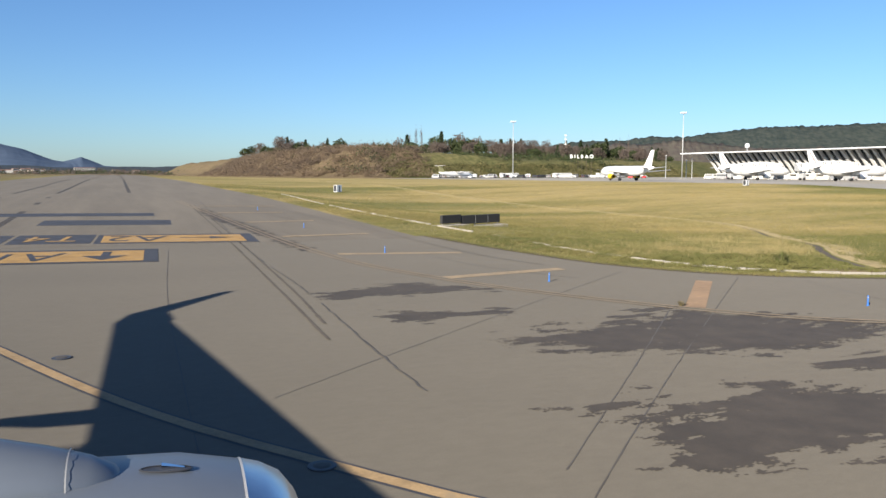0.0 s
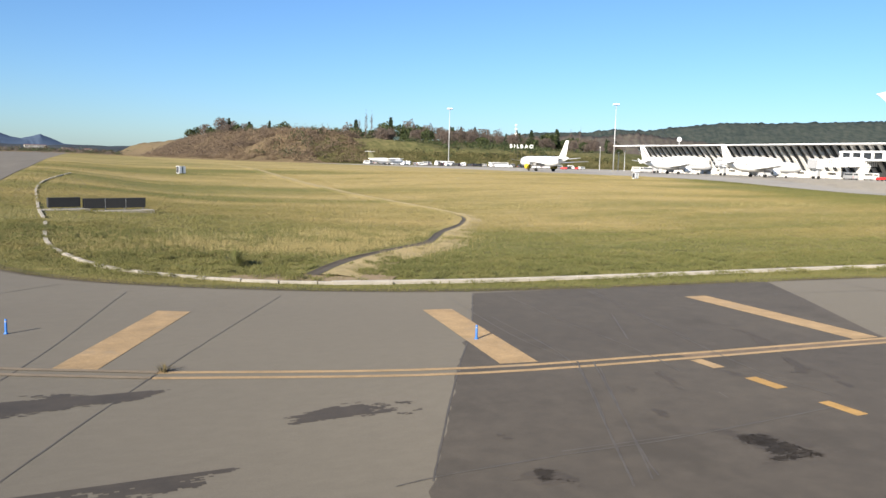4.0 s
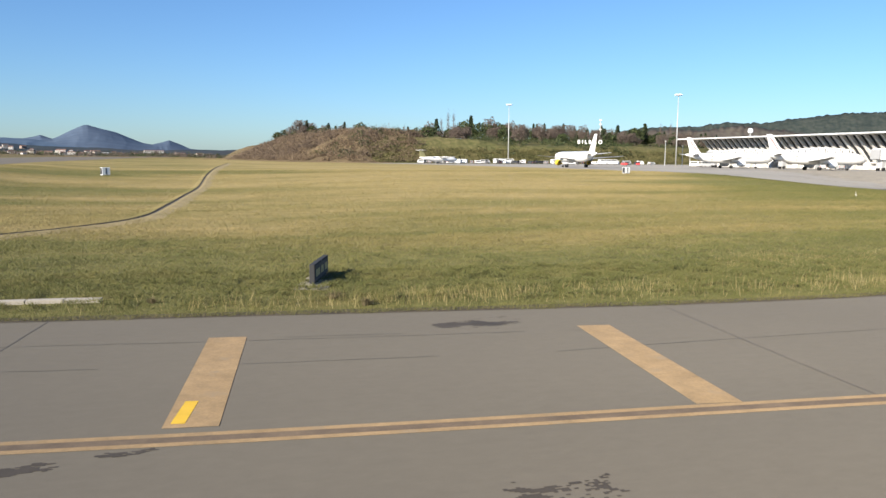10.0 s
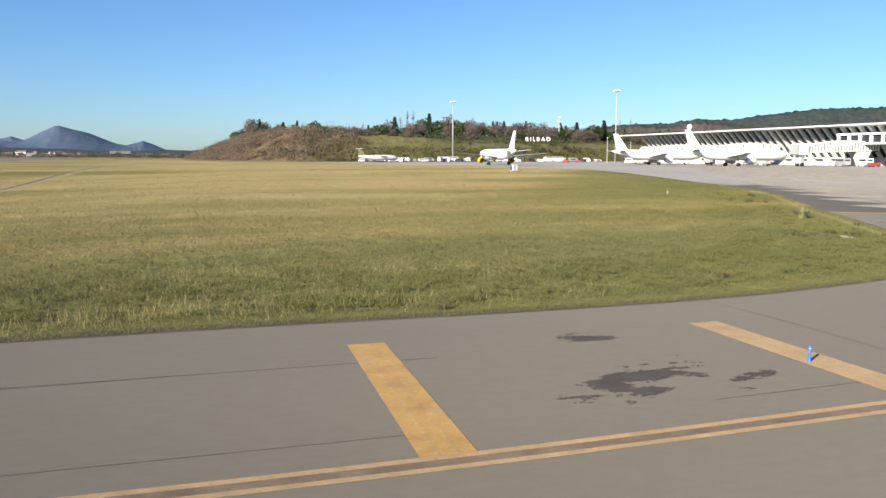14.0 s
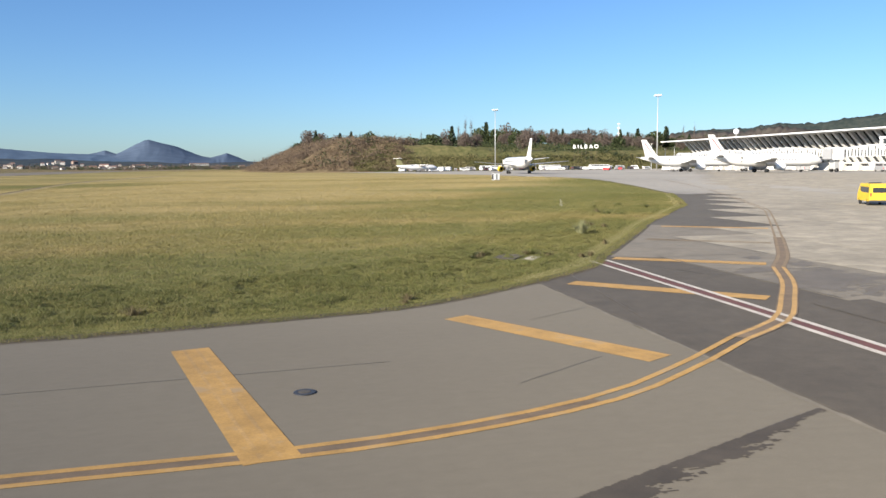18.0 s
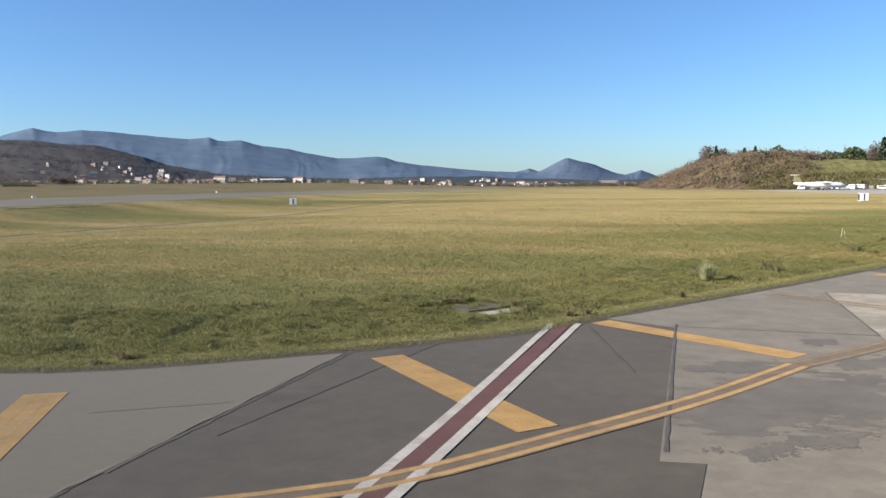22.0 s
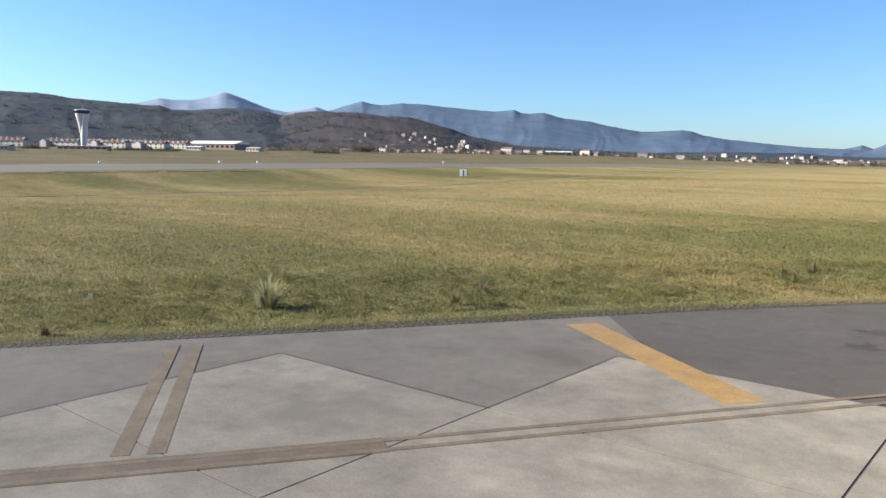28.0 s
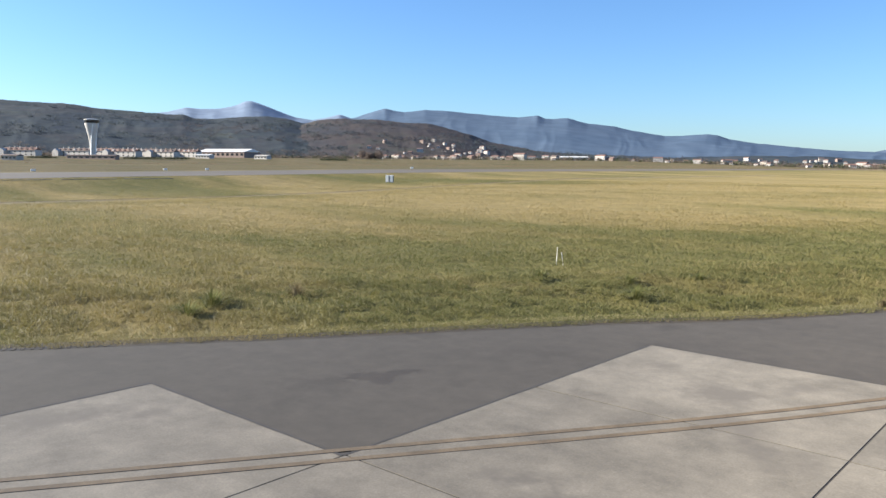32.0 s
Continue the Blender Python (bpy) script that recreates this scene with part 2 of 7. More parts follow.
M_FILLET = surface("dark_corner_asphalt", (0.054, 0.045, 0.034), (0.076, 0.064, 0.049), 60, 0.2, 0.9, bump=0.006, stain=(0.05, 0.042, 0.032), stain_scale=0.45, vary=0.25, mid_scale=2.0)
M_STRIP = surface("grey_weathered_paving", (0.122, 0.107, 0.085), (0.166, 0.145, 0.115), 60, 0.25, 0.88, bump=0.005, stain=(0.1, 0.084, 0.065), stain_scale=0.3, vary=0.3, mid_scale=1.2)
M_HALO = surface("dirty_paint_halo", (0.105, 0.076, 0.05), (0.15, 0.108, 0.07), 20, 0.8, 0.85, vary=0.35)
M_CONCRETE = surface("apron_concrete", (0.178, 0.156, 0.12), (0.288, 0.256, 0.2), 30, 0.3, 0.85, bump=0.004, stain=(0.165, 0.145, 0.115), stain_scale=0.35, rand=0.12, vary=0.42, mid_scale=0.8)
M_FARCONC = surface("far_apron_concrete", (0.2, 0.187, 0.165), (0.29, 0.268, 0.232), 20, 0.05, 0.85, stain=(0.15, 0.14, 0.125), stain_scale=0.03, stretch=(1.0, 0.35, 1, 30))
M_RUNWAY = surface("runway_asphalt", (0.12, 0.102, 0.076), (0.152, 0.129, 0.097), 30, 0.06, 0.92, stretch=(1.0, 0.12, 1), vary=0.25, mid_scale=0.3)
M_STAIN = surface("damp_stain", (0.04, 0.032, 0.023), (0.062, 0.05, 0.037), 50, 0.5, 0.8, vary=0.3)
M_TAR = surface("joint_sealant", (0.055, 0.048, 0.04), (0.085, 0.074, 0.06), 50, 1.0, 0.7)
M_YELLOW = surface("worn_yellow_paint", (0.29, 0.17, 0.049), (0.38, 0.23, 0.07), 18, 0.9, 0.7, stain=(0.27, 0.19, 0.1), stain_scale=0.9, vary=0.3)
M_YFADE = surface("faded_yellow_paint", (0.25, 0.168, 0.08), (0.35, 0.24, 0.122), 18, 0.9, 0.75, stain=(0.26, 0.19, 0.11), stain_scale=1.3, vary=0.28, mid_scale=2.2)
M_BRIGHTY = plain("fresh_yellow_paint", (0.68, 0.42, 0.03), 0.6)
M_RUST = surface("rusty_old_paint", (0.2, 0.13, 0.075), (0.28, 0.185, 0.105), 18, 0.9, 0.8, vary=0.3)
M_FAINT = surface("nearly_worn_off_paint", (0.165, 0.128, 0.085), (0.2, 0.155, 0.102), 18, 0.9, 0.8, vary=0.3)
M_FAINTBAR = surface("thin_old_paint", (0.21, 0.158, 0.095), (0.29, 0.215, 0.128), 18, 0.9, 0.8, stain=(0.18, 0.15, 0.105), stain_scale=1.4, vary=0.35)
M_BROWN = surface("worn_brown_paint", (0.14, 0.1, 0.058), (0.2, 0.148, 0.088), 18, 0.9, 0.8, vary=0.4)
M_YWORN = surface("thin_yellow_paint", (0.26, 0.165, 0.065), (0.4, 0.245, 0.085), 18, 0.9, 0.75, vary=0.35)
M_WHITEPAINT = surface("worn_white_paint", (0.31, 0.285, 0.25), (0.44, 0.41, 0.365), 18, 0.8, 0.7, stain=(0.3, 0.27, 0.24), stain_scale=1.2)
M_REDPAINT = surface("dull_red_paint", (0.075, 0.03, 0.024), (0.11, 0.045, 0.035), 20, 0.8, 0.75)
M_BLACKPAINT = surface("black_paint", (0.03, 0.03, 0.034), (0.05, 0.05, 0.056), 20, 0.8, 0.7)
M_KERB = surface("kerb_concrete", (0.32, 0.29, 0.235), (0.43, 0.39, 0.325), 25, 0.5, 0.85, stain=(0.2, 0.18, 0.13), stain_scale=0.6)
M_WHITE = plain("white_paint", (0.8, 0.8, 0.78), 0.35, vary=0.05)
M_PLANE = plain("white_airliner_paint", (0.8, 0.79, 0.76), 0.25, coat=0.3, vary=0.04)
M_GORSEFIN = plain("olive_paint", (0.32, 0.3, 0.14), 0.5)
M_OFFWHITE = plain("aged_white_paint", (0.72, 0.7, 0.64), 0.5)
M_RED = plain("red_paint", (0.55, 0.03, 0.03), 0.4)
M_PALERED = plain("pale_red_lettering", (0.6, 0.13, 0.13), 0.4)
M_CULVERT = surface("mossy_dark_concrete", (0.05, 0.042, 0.03), (0.1, 0.082, 0.06), 12, 1.2, 0.9, vary=0.4)
M_GREY = plain("grey_paint", (0.3, 0.3, 0.3), 0.5)
M_LGREY = plain("light_grey_metal", (0.48, 0.48, 0.47), 0.45, 0.3)
M_DARK = plain("dark_metal", (0.035, 0.035, 0.038), 0.5)
M_RUBBER = plain("black_rubber", (0.02, 0.02, 0.02), 0.85)
M_BLUE = plain("blue_plastic", (0.02, 0.12, 0.38), 0.5)
M_YELPLASTIC = plain("yellow_plastic", (0.75, 0.5, 0.03), 0.45)
M_GLASS = plain("dark_window_glass", (0.03, 0.035, 0.04), 0.08)
M_CONCW = surface("white_concrete", (0.66, 0.64, 0.6), (0.78, 0.76, 0.72), 2, 0.1, 0.7)
M_ALU = plain("brushed_aluminium", (0.62, 0.63, 0.64), 0.32, 1.0)
# Grey nacelle, darkened and blued in colour for the fuselage's shade.
M_NACELLE = plain("shade_toned_nacelle_paint", (0.13, 0.15, 0.18), 0.4, 0.2, 0.0, 0.05)
M_CHROME = plain("polished_metal", (0.8, 0.8, 0.8), 0.12, 1.0)
M_SOIL = surface("bare_earth", (0.16, 0.115, 0.065), (0.24, 0.175, 0.105), 8, 0.3, 0.95)
M_BARK = surface("bark", (0.1, 0.075, 0.055), (0.17, 0.135, 0.105), 10, 1.0, 0.95)
M_LEAF = island("dark_leaves", [(0.0, (0.022, 0.034, 0.012)), (0.6, (0.045, 0.06, 0.02)), (1.0, (0.075, 0.085, 0.03))])
M_CONIFER = island("conifer_needles", [(0.0, (0.014, 0.026, 0.012)), (1.0, (0.04, 0.055, 0.022))])
M_TWIG = island("bare_twigs", [(0.0, (0.12, 0.09, 0.072)), (1.0, (0.23, 0.18, 0.145))], soft=True)
M_SCRUB = mass("dry_scrub", [(0.0, (0.12, 0.085, 0.058)), (0.35, (0.2, 0.145, 0.095)), (0.7, (0.36, 0.262, 0.17)), (1.0, (0.16, 0.14, 0.07))], 0.09)
M_GORSE = mass("yellow_green_scrub", [(0.0, (0.1, 0.105, 0.042)), (0.5, (0.2, 0.185, 0.075)), (1.0, (0.32, 0.275, 0.13))], 0.12)


def hill_mat(name, stops, sc, fine, bump, stretch=None, blend=0.5):
    stops = dim(stops)
    m, n, l, b = nodes_of(name)
    w, f = noise_of(n, l, sc, 6, stretch, 0.6), noise_of(n, l, fine, 5, stretch)
    col = ramp(n, l, w, stops)
    col = mix(n, l, blend, col, ramp(n, l, f, [(0.35, tuple(c * 0.55 for c in stops[0][1])), (0.65, stops[-1][1])]))
    l.new(col, b.inputs["Base Color"])
    b.inputs["Roughness"].default_value = 0.95
    b.inputs["Specular IOR Level"].default_value = 0.05
    bump_of(n, l, b, f, 0.9, bump)
    return m


M_HILL = hill_mat("hill_meadow", [(0.3, (0.095, 0.11, 0.042)), (0.5, (0.145, 0.145, 0.058)), (0.7, (0.21, 0.175, 0.082))], 0.02, 0.3, 0.8)
M_SCRUBHILL = hill_mat("scrub_slope", [(0.3, (0.16, 0.112, 0.072)), (0.5, (0.27, 0.195, 0.122)), (0.7, (0.18, 0.155, 0.075))], 0.03, 0.25, 1.4)
M_BRAMBLE = mass("grey_brown_brambles", [(0.0, (0.11, 0.082, 0.062)), (0.5, (0.2, 0.148, 0.105)), (1.0, (0.33, 0.245, 0.165))], 0.07)
# Woods behind the terminal: base colour lightened and blued for haze.
M_WOODS = hill_mat("haze_tinted_woods", [(0.3, (0.045, 0.064, 0.058)), (0.6, (0.07, 0.088, 0.074)), (0.8, (0.1, 0.1, 0.08))], 0.02, 0.1, 3, (1, 6, 0.8, -40, 1))
M_BROWNWOODS = hill_mat("bare_brown_woods", [(0.3, (0.11, 0.09, 0.08)), (0.6, (0.15, 0.12, 0.105)), (0.8, (0.13, 0.13, 0.09))], 0.03, 0.15, 2, (1, 5, 0.8, -35, 1))
# Middle-distance hills: haze painted in as bluish base tones.
M_MIDHILL = hill_mat("haze_painted_hill", [(0.34, (0.042, 0.058, 0.08)), (0.44, (0.054, 0.071, 0.084)), (0.52, (0.07, 0.075, 0.085)), (0.58, (0.05, 0.066, 0.082)), (0.68, (0.082, 0.095, 0.087))], 0.004, 0.03, 2.0, None, 0.3)
M_ROUNDHILL = hill_mat("haze_painted_brown_hill", [(0.34, (0.056, 0.06, 0.073)), (0.46, (0.08, 0.072, 0.076)), (0.56, (0.094, 0.078, 0.077)), (0.68, (0.08, 0.084, 0.074))], 0.005, 0.03, 2.0, None, 0.3)
# Far mountains: distance haze is mixed into these blue base colours.
M_FARMT = hill_mat("haze_tinted_mountain", [(0.3, (0.092, 0.142, 0.214)), (0.7, (0.122, 0.172, 0.242))], 0.0025, 0.012, 0.5, None, 0.3)
M_PEAK = hill_mat("haze_tinted_peak", [(0.3, (0.09, 0.128, 0.19)), (0.7, (0.112, 0.15, 0.212))], 0.003, 0.012, 0.5, None, 0.3)
M_FARMT2 = hill_mat("haze_paled_mountain", [(0.3, (0.195, 0.26, 0.355)), (0.7, (0.225, 0.29, 0.385))], 0.003, 0.012, 0.5, None, 0.3)
# Woods on those hills, leaf and twig tones blued for haze.
M_HAZELEAF = mass("haze_painted_leaves", [(0.0, (0.07, 0.09, 0.108)), (0.6, (0.083, 0.104, 0.115)), (1.0, (0.108, 0.128, 0.122))], 0.006, 0.1)
M_HAZETWIG = mass("haze_painted_twigs", [(0.0, (0.098, 0.094, 0.103)), (0.6, (0.12, 0.108, 0.11)), (1.0, (0.145, 0.13, 0.12))], 0.006, 0.1)
M_STAINB = surface("faint_stain", (0.068, 0.056, 0.041), (0.09, 0.075, 0.056), 50, 0.5, 0.9, vary=0.3, mid_scale=3.0)
M_SLABSTAIN = surface("slab_stain", (0.088, 0.076, 0.061), (0.122, 0.105, 0.085), 50, 0.5, 0.75)


# ---- building helpers ----
def mesh_ob(name, verts, faces, mat, parent=None, smooth=False):
    me = bpy.data.meshes.new(name)
    me.from_pydata([tuple(v) for v in verts], [], [tuple(f) for f in faces])
    me.materials.append(mat)
    if smooth:
        me.shade_smooth()
    ob = new(name, me)
    if parent:
        ob.parent = parent
    return ob


def part(name, bm, mat, parent=None, label="", smooth=False):
    me = bpy.data.meshes.new(name)
    bm.to_mesh(me)
    bm.free()
    me.materials.append(mat)
    if smooth:
        me.shade_smooth()
    ob = new(name, me)
    if parent:
        ob.parent = parent
    if label:
        ob["label"] = label
    return ob


def base(name, m, label, category, group="", kind=""):
    ob = new(name)
    ob.matrix_world = m
    return tagged(ob, label, category, group, kind)


def box(bm, x0, y0, z0, x1, y1, z1, bev=0.0, m=None):
    r = bmesh.ops.create_cube(bm, size=1.0)
    vs = r["verts"]
    bmesh.ops.scale(bm, vec=(abs(x1 - x0), abs(y1 - y0), abs(z1 - z0)), verts=vs)
    bmesh.ops.translate(bm, vec=((x0 + x1) / 2, (y0 + y1) / 2, (z0 + z1) / 2), verts=vs)
    if bev:
        es = list({e for v in vs for e in v.link_edges})
        r = bmesh.ops.bevel(bm, geom=es, offset=bev, segments=2, affect="EDGES", profile=0.6)
        vs = list({v for f in r["faces"] for v in f.verts} | {v for v in vs if v.is_valid})
    if m:
        bmesh.ops.transform(bm, matrix=m, verts=[v for v in vs if v.is_valid])
    return bm


def boxm(*a, **k):
    return box(bmesh.new(), *a, **k)


def tube(bm, p, q, r0, r1=None, seg=8, caps=True):
    p, q = Vector(p), Vector(q)
    r1 = r0 if r1 is None else r1
    rot = (q - p).to_track_quat("Z", "Y").to_matrix().to_4x4()
    bmesh.ops.create_cone(bm, cap_ends=caps, segments=seg, radius1=r0, radius2=max(r1, 1e-4), depth=(q - p).length, matrix=Matrix.Translation((p + q) / 2) @ rot)
    return bm


def lathe(profile, seg=24, axis="X", squash=1.0):
    """A body of revolution from (along, radius) pairs."""
    bm = bmesh.new()
    rings = []
    for a, r in profile:
        ring = []
        for k in range(seg):
            w = 2 * math.pi * k / seg
            c, s = r * math.cos(w), r * math.sin(w) * squash
            ring.append(bm.verts.new((a, c, s) if axis == "X" else (c, s, a)))
        rings.append(ring)
    for r0, r1 in zip(rings, rings[1:]):
        for k in range(seg):
            bm.faces.new((r0[k], r0[(k + 1) % seg], r1[(k + 1) % seg], r1[k]))
    bmesh.ops.remove_doubles(bm, verts=bm.verts, dist=1e-4)
    bmesh.ops.recalc_face_normals(bm, faces=bm.faces)
    return bm


def loft(sections, closed=True, caps=True):
    bm = bmesh.new()
    rows = [[bm.verts.new(p) for p in s] for s in sections]
    k = len(rows[0])
    for a, b in zip(rows, rows[1:]):
        for i in range(k if closed else k - 1):
            bm.faces.new((a[i], a[(i + 1) % k], b[(i + 1) % k], b[i]))
    if caps and closed:
        bm.faces.new(rows[0][::-1])
        bm.faces.new(rows[-1])
    bmesh.ops.recalc_face_normals(bm, faces=bm.faces)
    return bm


def smooth01(v):
    v = np.clip(v, 0.0, 1.0)
    return v * v * (3 - 2 * v)


def seg_dist(x, y, a, b):
    ax, ay, bx, by = *a, *b
    t = np.clip(((x - ax) * (bx - ax) + (y - ay) * (by - ay)) / ((bx - ax) ** 2 + (by - ay) ** 2), 0, 1)
    return np.hypot(x - ax - t * (bx - ax), y - ay - t * (by - ay))


DRAIN = [(66.5, 300), (64, 250), (60.8, 185), (59.3, 155), (58.3, 120), (57, 100), (56, 81), (54.6, 64), (50.4, 54.5), (45.5, 47.5), (41, 39.6), (38, 36.5), (34, 32.0), (31.4, 28)]


def runway_z(y):
    """Height of the runway along its length: it climbs away from the taxiway's mouth."""
    return 1.45 * smooth01((y - 5) / 115) + 0.9 * smooth01((y - 90) / 160) + 0.5 * smooth01((y - 240) / 300)


def rise(x, y):
    """Height of the land: the taxiway climbs gently to the runway, the meadow dips round its drain and rises far off."""
    x, y = np.asarray(x, float), np.asarray(y, float)
    d = np.minimum(seg_dist(x, y, (0, 0), (105, 0)), seg_dist(x, y, (105, 0), (152, 47)))
    east = smooth01((x - 55) / 45)
    field = 1.35 * smooth01((d - 52) / 80) * east + (1 - east) * 1.35 * smooth01((y - 95) / 110)
    field = field + smooth01((30 - x) / 40) * runway_z(np.minimum(y, 28)) + 0.9 * smooth01((y - 150) / 200) * smooth01((90 - x) / 60)
    field = field - 0.6 * np.exp(-((x - 57) / 24) ** 2) * smooth01((y - 25) / 24) * (1 - smooth01((y - 120) / 80))
    west = smooth01((36 - x) / 18)
    z = field * (1 - west) + runway_z(y) * west + 0.25 * smooth01((28 - x) / 45)
    far = np.degrees(np.arctan2(128 - x, y - 12))
    return z + 7.0 * smooth01((np.hypot(x - 128, y - 12) - 640) / 320) * smooth01((far - 12) / 16) * smooth01((110 - far) / 20)


def on_land(x, y, turn=0.0, lift=0.0):
    return pose(x, y, float(rise(x, y)) + lift, 0, 0, turn)


def curve(pts, n):
    """n even steps along a smooth line through pts."""
    p = np.array(pts, float)
    q = np.vstack([2 * p[0] - p[1], p, 2 * p[-1] - p[-2]])
    out = []
    for i in range(1, len(q) - 2):
        for t in np.linspace(0, 1, 16, endpoint=False):
            a, b, c, d = q[i - 1], q[i], q[i + 1], q[i + 2]
            out.append(0.5 * (2 * b + (c - a) * t + (2 * a - 5 * b + 4 * c - d) * t * t + (3 * b - a - 3 * c + d) * t ** 3))
    out = np.array(out + [p[-1]])
    s = np.r_[0, np.cumsum(np.hypot(*np.diff(out, axis=0).T))]
    u = np.linspace(0, s[-1], n)
    return np.stack([np.interp(u, s, out[:, 0]), np.interp(u, s, out[:, 1])], 1)


def sheet(name, a, b, steps, mat, lift, label, parent=None, wobble=0.0, seed=1):
    """A paved sheet lofted between the lines a and b, following the land."""
    a, b = np.array(a), np.array(b)
    rng = np.random.default_rng(seed)
    if wobble:
        a = a + rng.normal(0, wobble, a.shape)
    v, f, n = [], [], len(a)
    for i in range(n):
        for k in np.linspace(0, 1, steps) ** 1.3:
            x, y = a[i] * (1 - k) + b[i] * k
            v.append((x, y, float(rise(x, y)) + lift))
    for i in range(n - 1):
        for k in range(steps - 1):
            q = i * steps + k
            f.append((q, q + 1, q + steps + 1, q + steps))
    # a skirt along the first line
    m0 = len(v)
    for i in range(n):
        x, y, z = v[i * steps]
        v.append((x, y, z - 0.15))
    for i in range(n - 1):
        f.append((i * steps, (i + 1) * steps, m0 + i + 1, m0 + i))
    ob = mesh_ob(name, v, f, mat, parent)
    bm = bmesh.new()
    bm.from_mesh(ob.data)
    bmesh.ops.recalc_face_normals(bm, faces=bm.faces)
    if sum(q.normal.z for q in bm.faces) < 0:
        bmesh.ops.reverse_faces(bm, faces=bm.faces)
    bm.to_mesh(ob.data)
    bm.free()
    return tagged(ob, label, "pavement", kind="structure") if not parent else ob


# ---- land ----
GRASS_DROP = 0.03
gx = np.unique(np.r_[np.linspace(-4800, -700, 12), np.linspace(-700, -120, 14), np.linspace(-120, 230, 121), np.linspace(230, 800, 16), np.linspace(800, 4800, 10)])
gy = np.unique(np.r_[np.linspace(-4800, -300, 8), np.linspace(-300, -40, 8), np.linspace(-40, 240, 97), np.linspace(240, 900, 20), np.linspace(900, 4900, 12)])
GX, GY = np.meshgrid(gx, gy, indexing="ij")
GZ = rise(GX, GY) - GRASS_DROP
GZ = GZ - 0.2 * ((GX > -22) & (GX < 14) & (GY > 52)) - 0.2 * ((GX > 150 + np.abs(GY - 100) * 0.2) & (GX < 390) & (GY < 425) & (GY > 30))
ny = len(gy)
ground = mesh_ob("ground", np.stack([GX.ravel(), GY.ravel(), GZ.ravel()], 1),
                 [(i * ny + j, (i + 1) * ny + j, (i + 1) * ny + j + 1, i * ny + j + 1) for i in range(len(gx) - 1) for j in range(ny - 1)], M_GRASS, smooth=True)
tagged(ground, "rough winter meadow of green and straw-yellow grass", "grass", kind="structure")

# the line between pavement and meadow: along the runway, round the corner, along the taxiway and out to the apron
EDGE_PTS = [(17.6, 48), (18.2, 43), (18.9, 39), (20.4, 33), (23.4, 28.6), (28.5, 25.7), (34.8, 23.7), (42, 22.8), (48.5, 22.4), (60, 21.2), (74, 19.7), (84, 19.5), (92, 19.2),
            (98.5, 19.4), (104.5, 20.4), (109, 21.7), (113.8, 25.2)]
EDGE2_PTS = [(113.8, 25.2), (117.8, 29.0), (120, 32.8), (123, 37.5), (126.7, 43.3), (131, 50.3), (137, 58.7), (141, 64.7), (146.8, 73.2), (160.5, 101)]
EDGE3_PTS = [(160.5, 101), (168, 130), (172, 165), (172, 220), (165, 300), (150, 390), (140, 432)]
E1, E2, E3 = curve(EDGE_PTS, 120), curve(EDGE2_PTS, 90), curve(EDGE3_PTS, 40)
other = curve([(-60, 46), (-60, 20), (-60, -20), (-30, -45), (20, -50), (60, -50), (113.9, -50)], 120)
taxiway = sheet("taxiway", E1, other, 40, M_ASPHALT, 0.0, "worn grey-brown asphalt taxiway with damp stains", wobble=0.04)
fillet = sheet("taxiway_fillet", E2, curve([(113.9, -50), (130, -50), (170, -40), (200, 0), (215, 60), (220, 101)], 90), 14, M_FILLET, -0.004, "darker patched asphalt of the taxiway corner", wobble=0.04, seed=2)
apron = sheet("apron", np.vstack([E2[30:], E3[1:]]), curve([(190, -60), (300, -60), (400, 20), (400, 150), (400, 300), (390, 400), (340, 500), (250, 500)], 99), 14, M_FARCONC, -0.007,
              "pale concrete apron with faint damp patches", seed=3)
RY = np.r_[np.linspace(47, 200, 50), np.linspace(206, 2200, 50)]
runway = sheet("runway", [(17, y) for y in RY], [(-25, y) for y in RY], 16, M_RUNWAY, 0.006, "long grey runway streaked with rubber marks", seed=4)
for q in (taxiway, fillet, apron, runway):
    q["category"] = "pavement"


def strip(name, pts, width, mat, parent, lift=0.004, n=None, label=""):
    """A painted or sealed line of even width, following a curve on the ground."""
    p = curve(pts, n or max(2, int(sum(math.dist(a, b) for a, b in zip(pts, pts[1:])) / 1.2))) if len(pts) > 2 else np.linspace(pts[0], pts[1], n or 2)
    t = np.gradient(p, axis=0)
    t = t / np.hypot(t[:, 0], t[:, 1])[:, None]
    o = np.stack([-t[:, 1], t[:, 0]], 1) * width / 2
    v = []
    for a, b in zip(p + o, p - o):
        v += [(a[0], a[1], float(rise(*a)) + lift), (b[0], b[1], float(rise(*b)) + lift)]
    f = [(2 * i + 1, 2 * i + 3, 2 * i + 2, 2 * i) for i in range(len(p) - 1)]
    ob = mesh_ob(name, v, f, mat, parent)
    if label:
        ob["label"] = label
    return ob


def poly(name, pts, mat, parent, lift=0.004, label=""):
    s = sum(a[0] * b[1] - b[0] * a[1] for a, b in zip(pts, pts[1:] + pts[:1]))
    pts = pts if s > 0 else pts[::-1]
    ob = mesh_ob(name, [(x, y, float(rise(x, y)) + lift) for x, y in pts], [range(len(pts))], mat, parent)
    if label:
        ob["label"] = label
    return ob


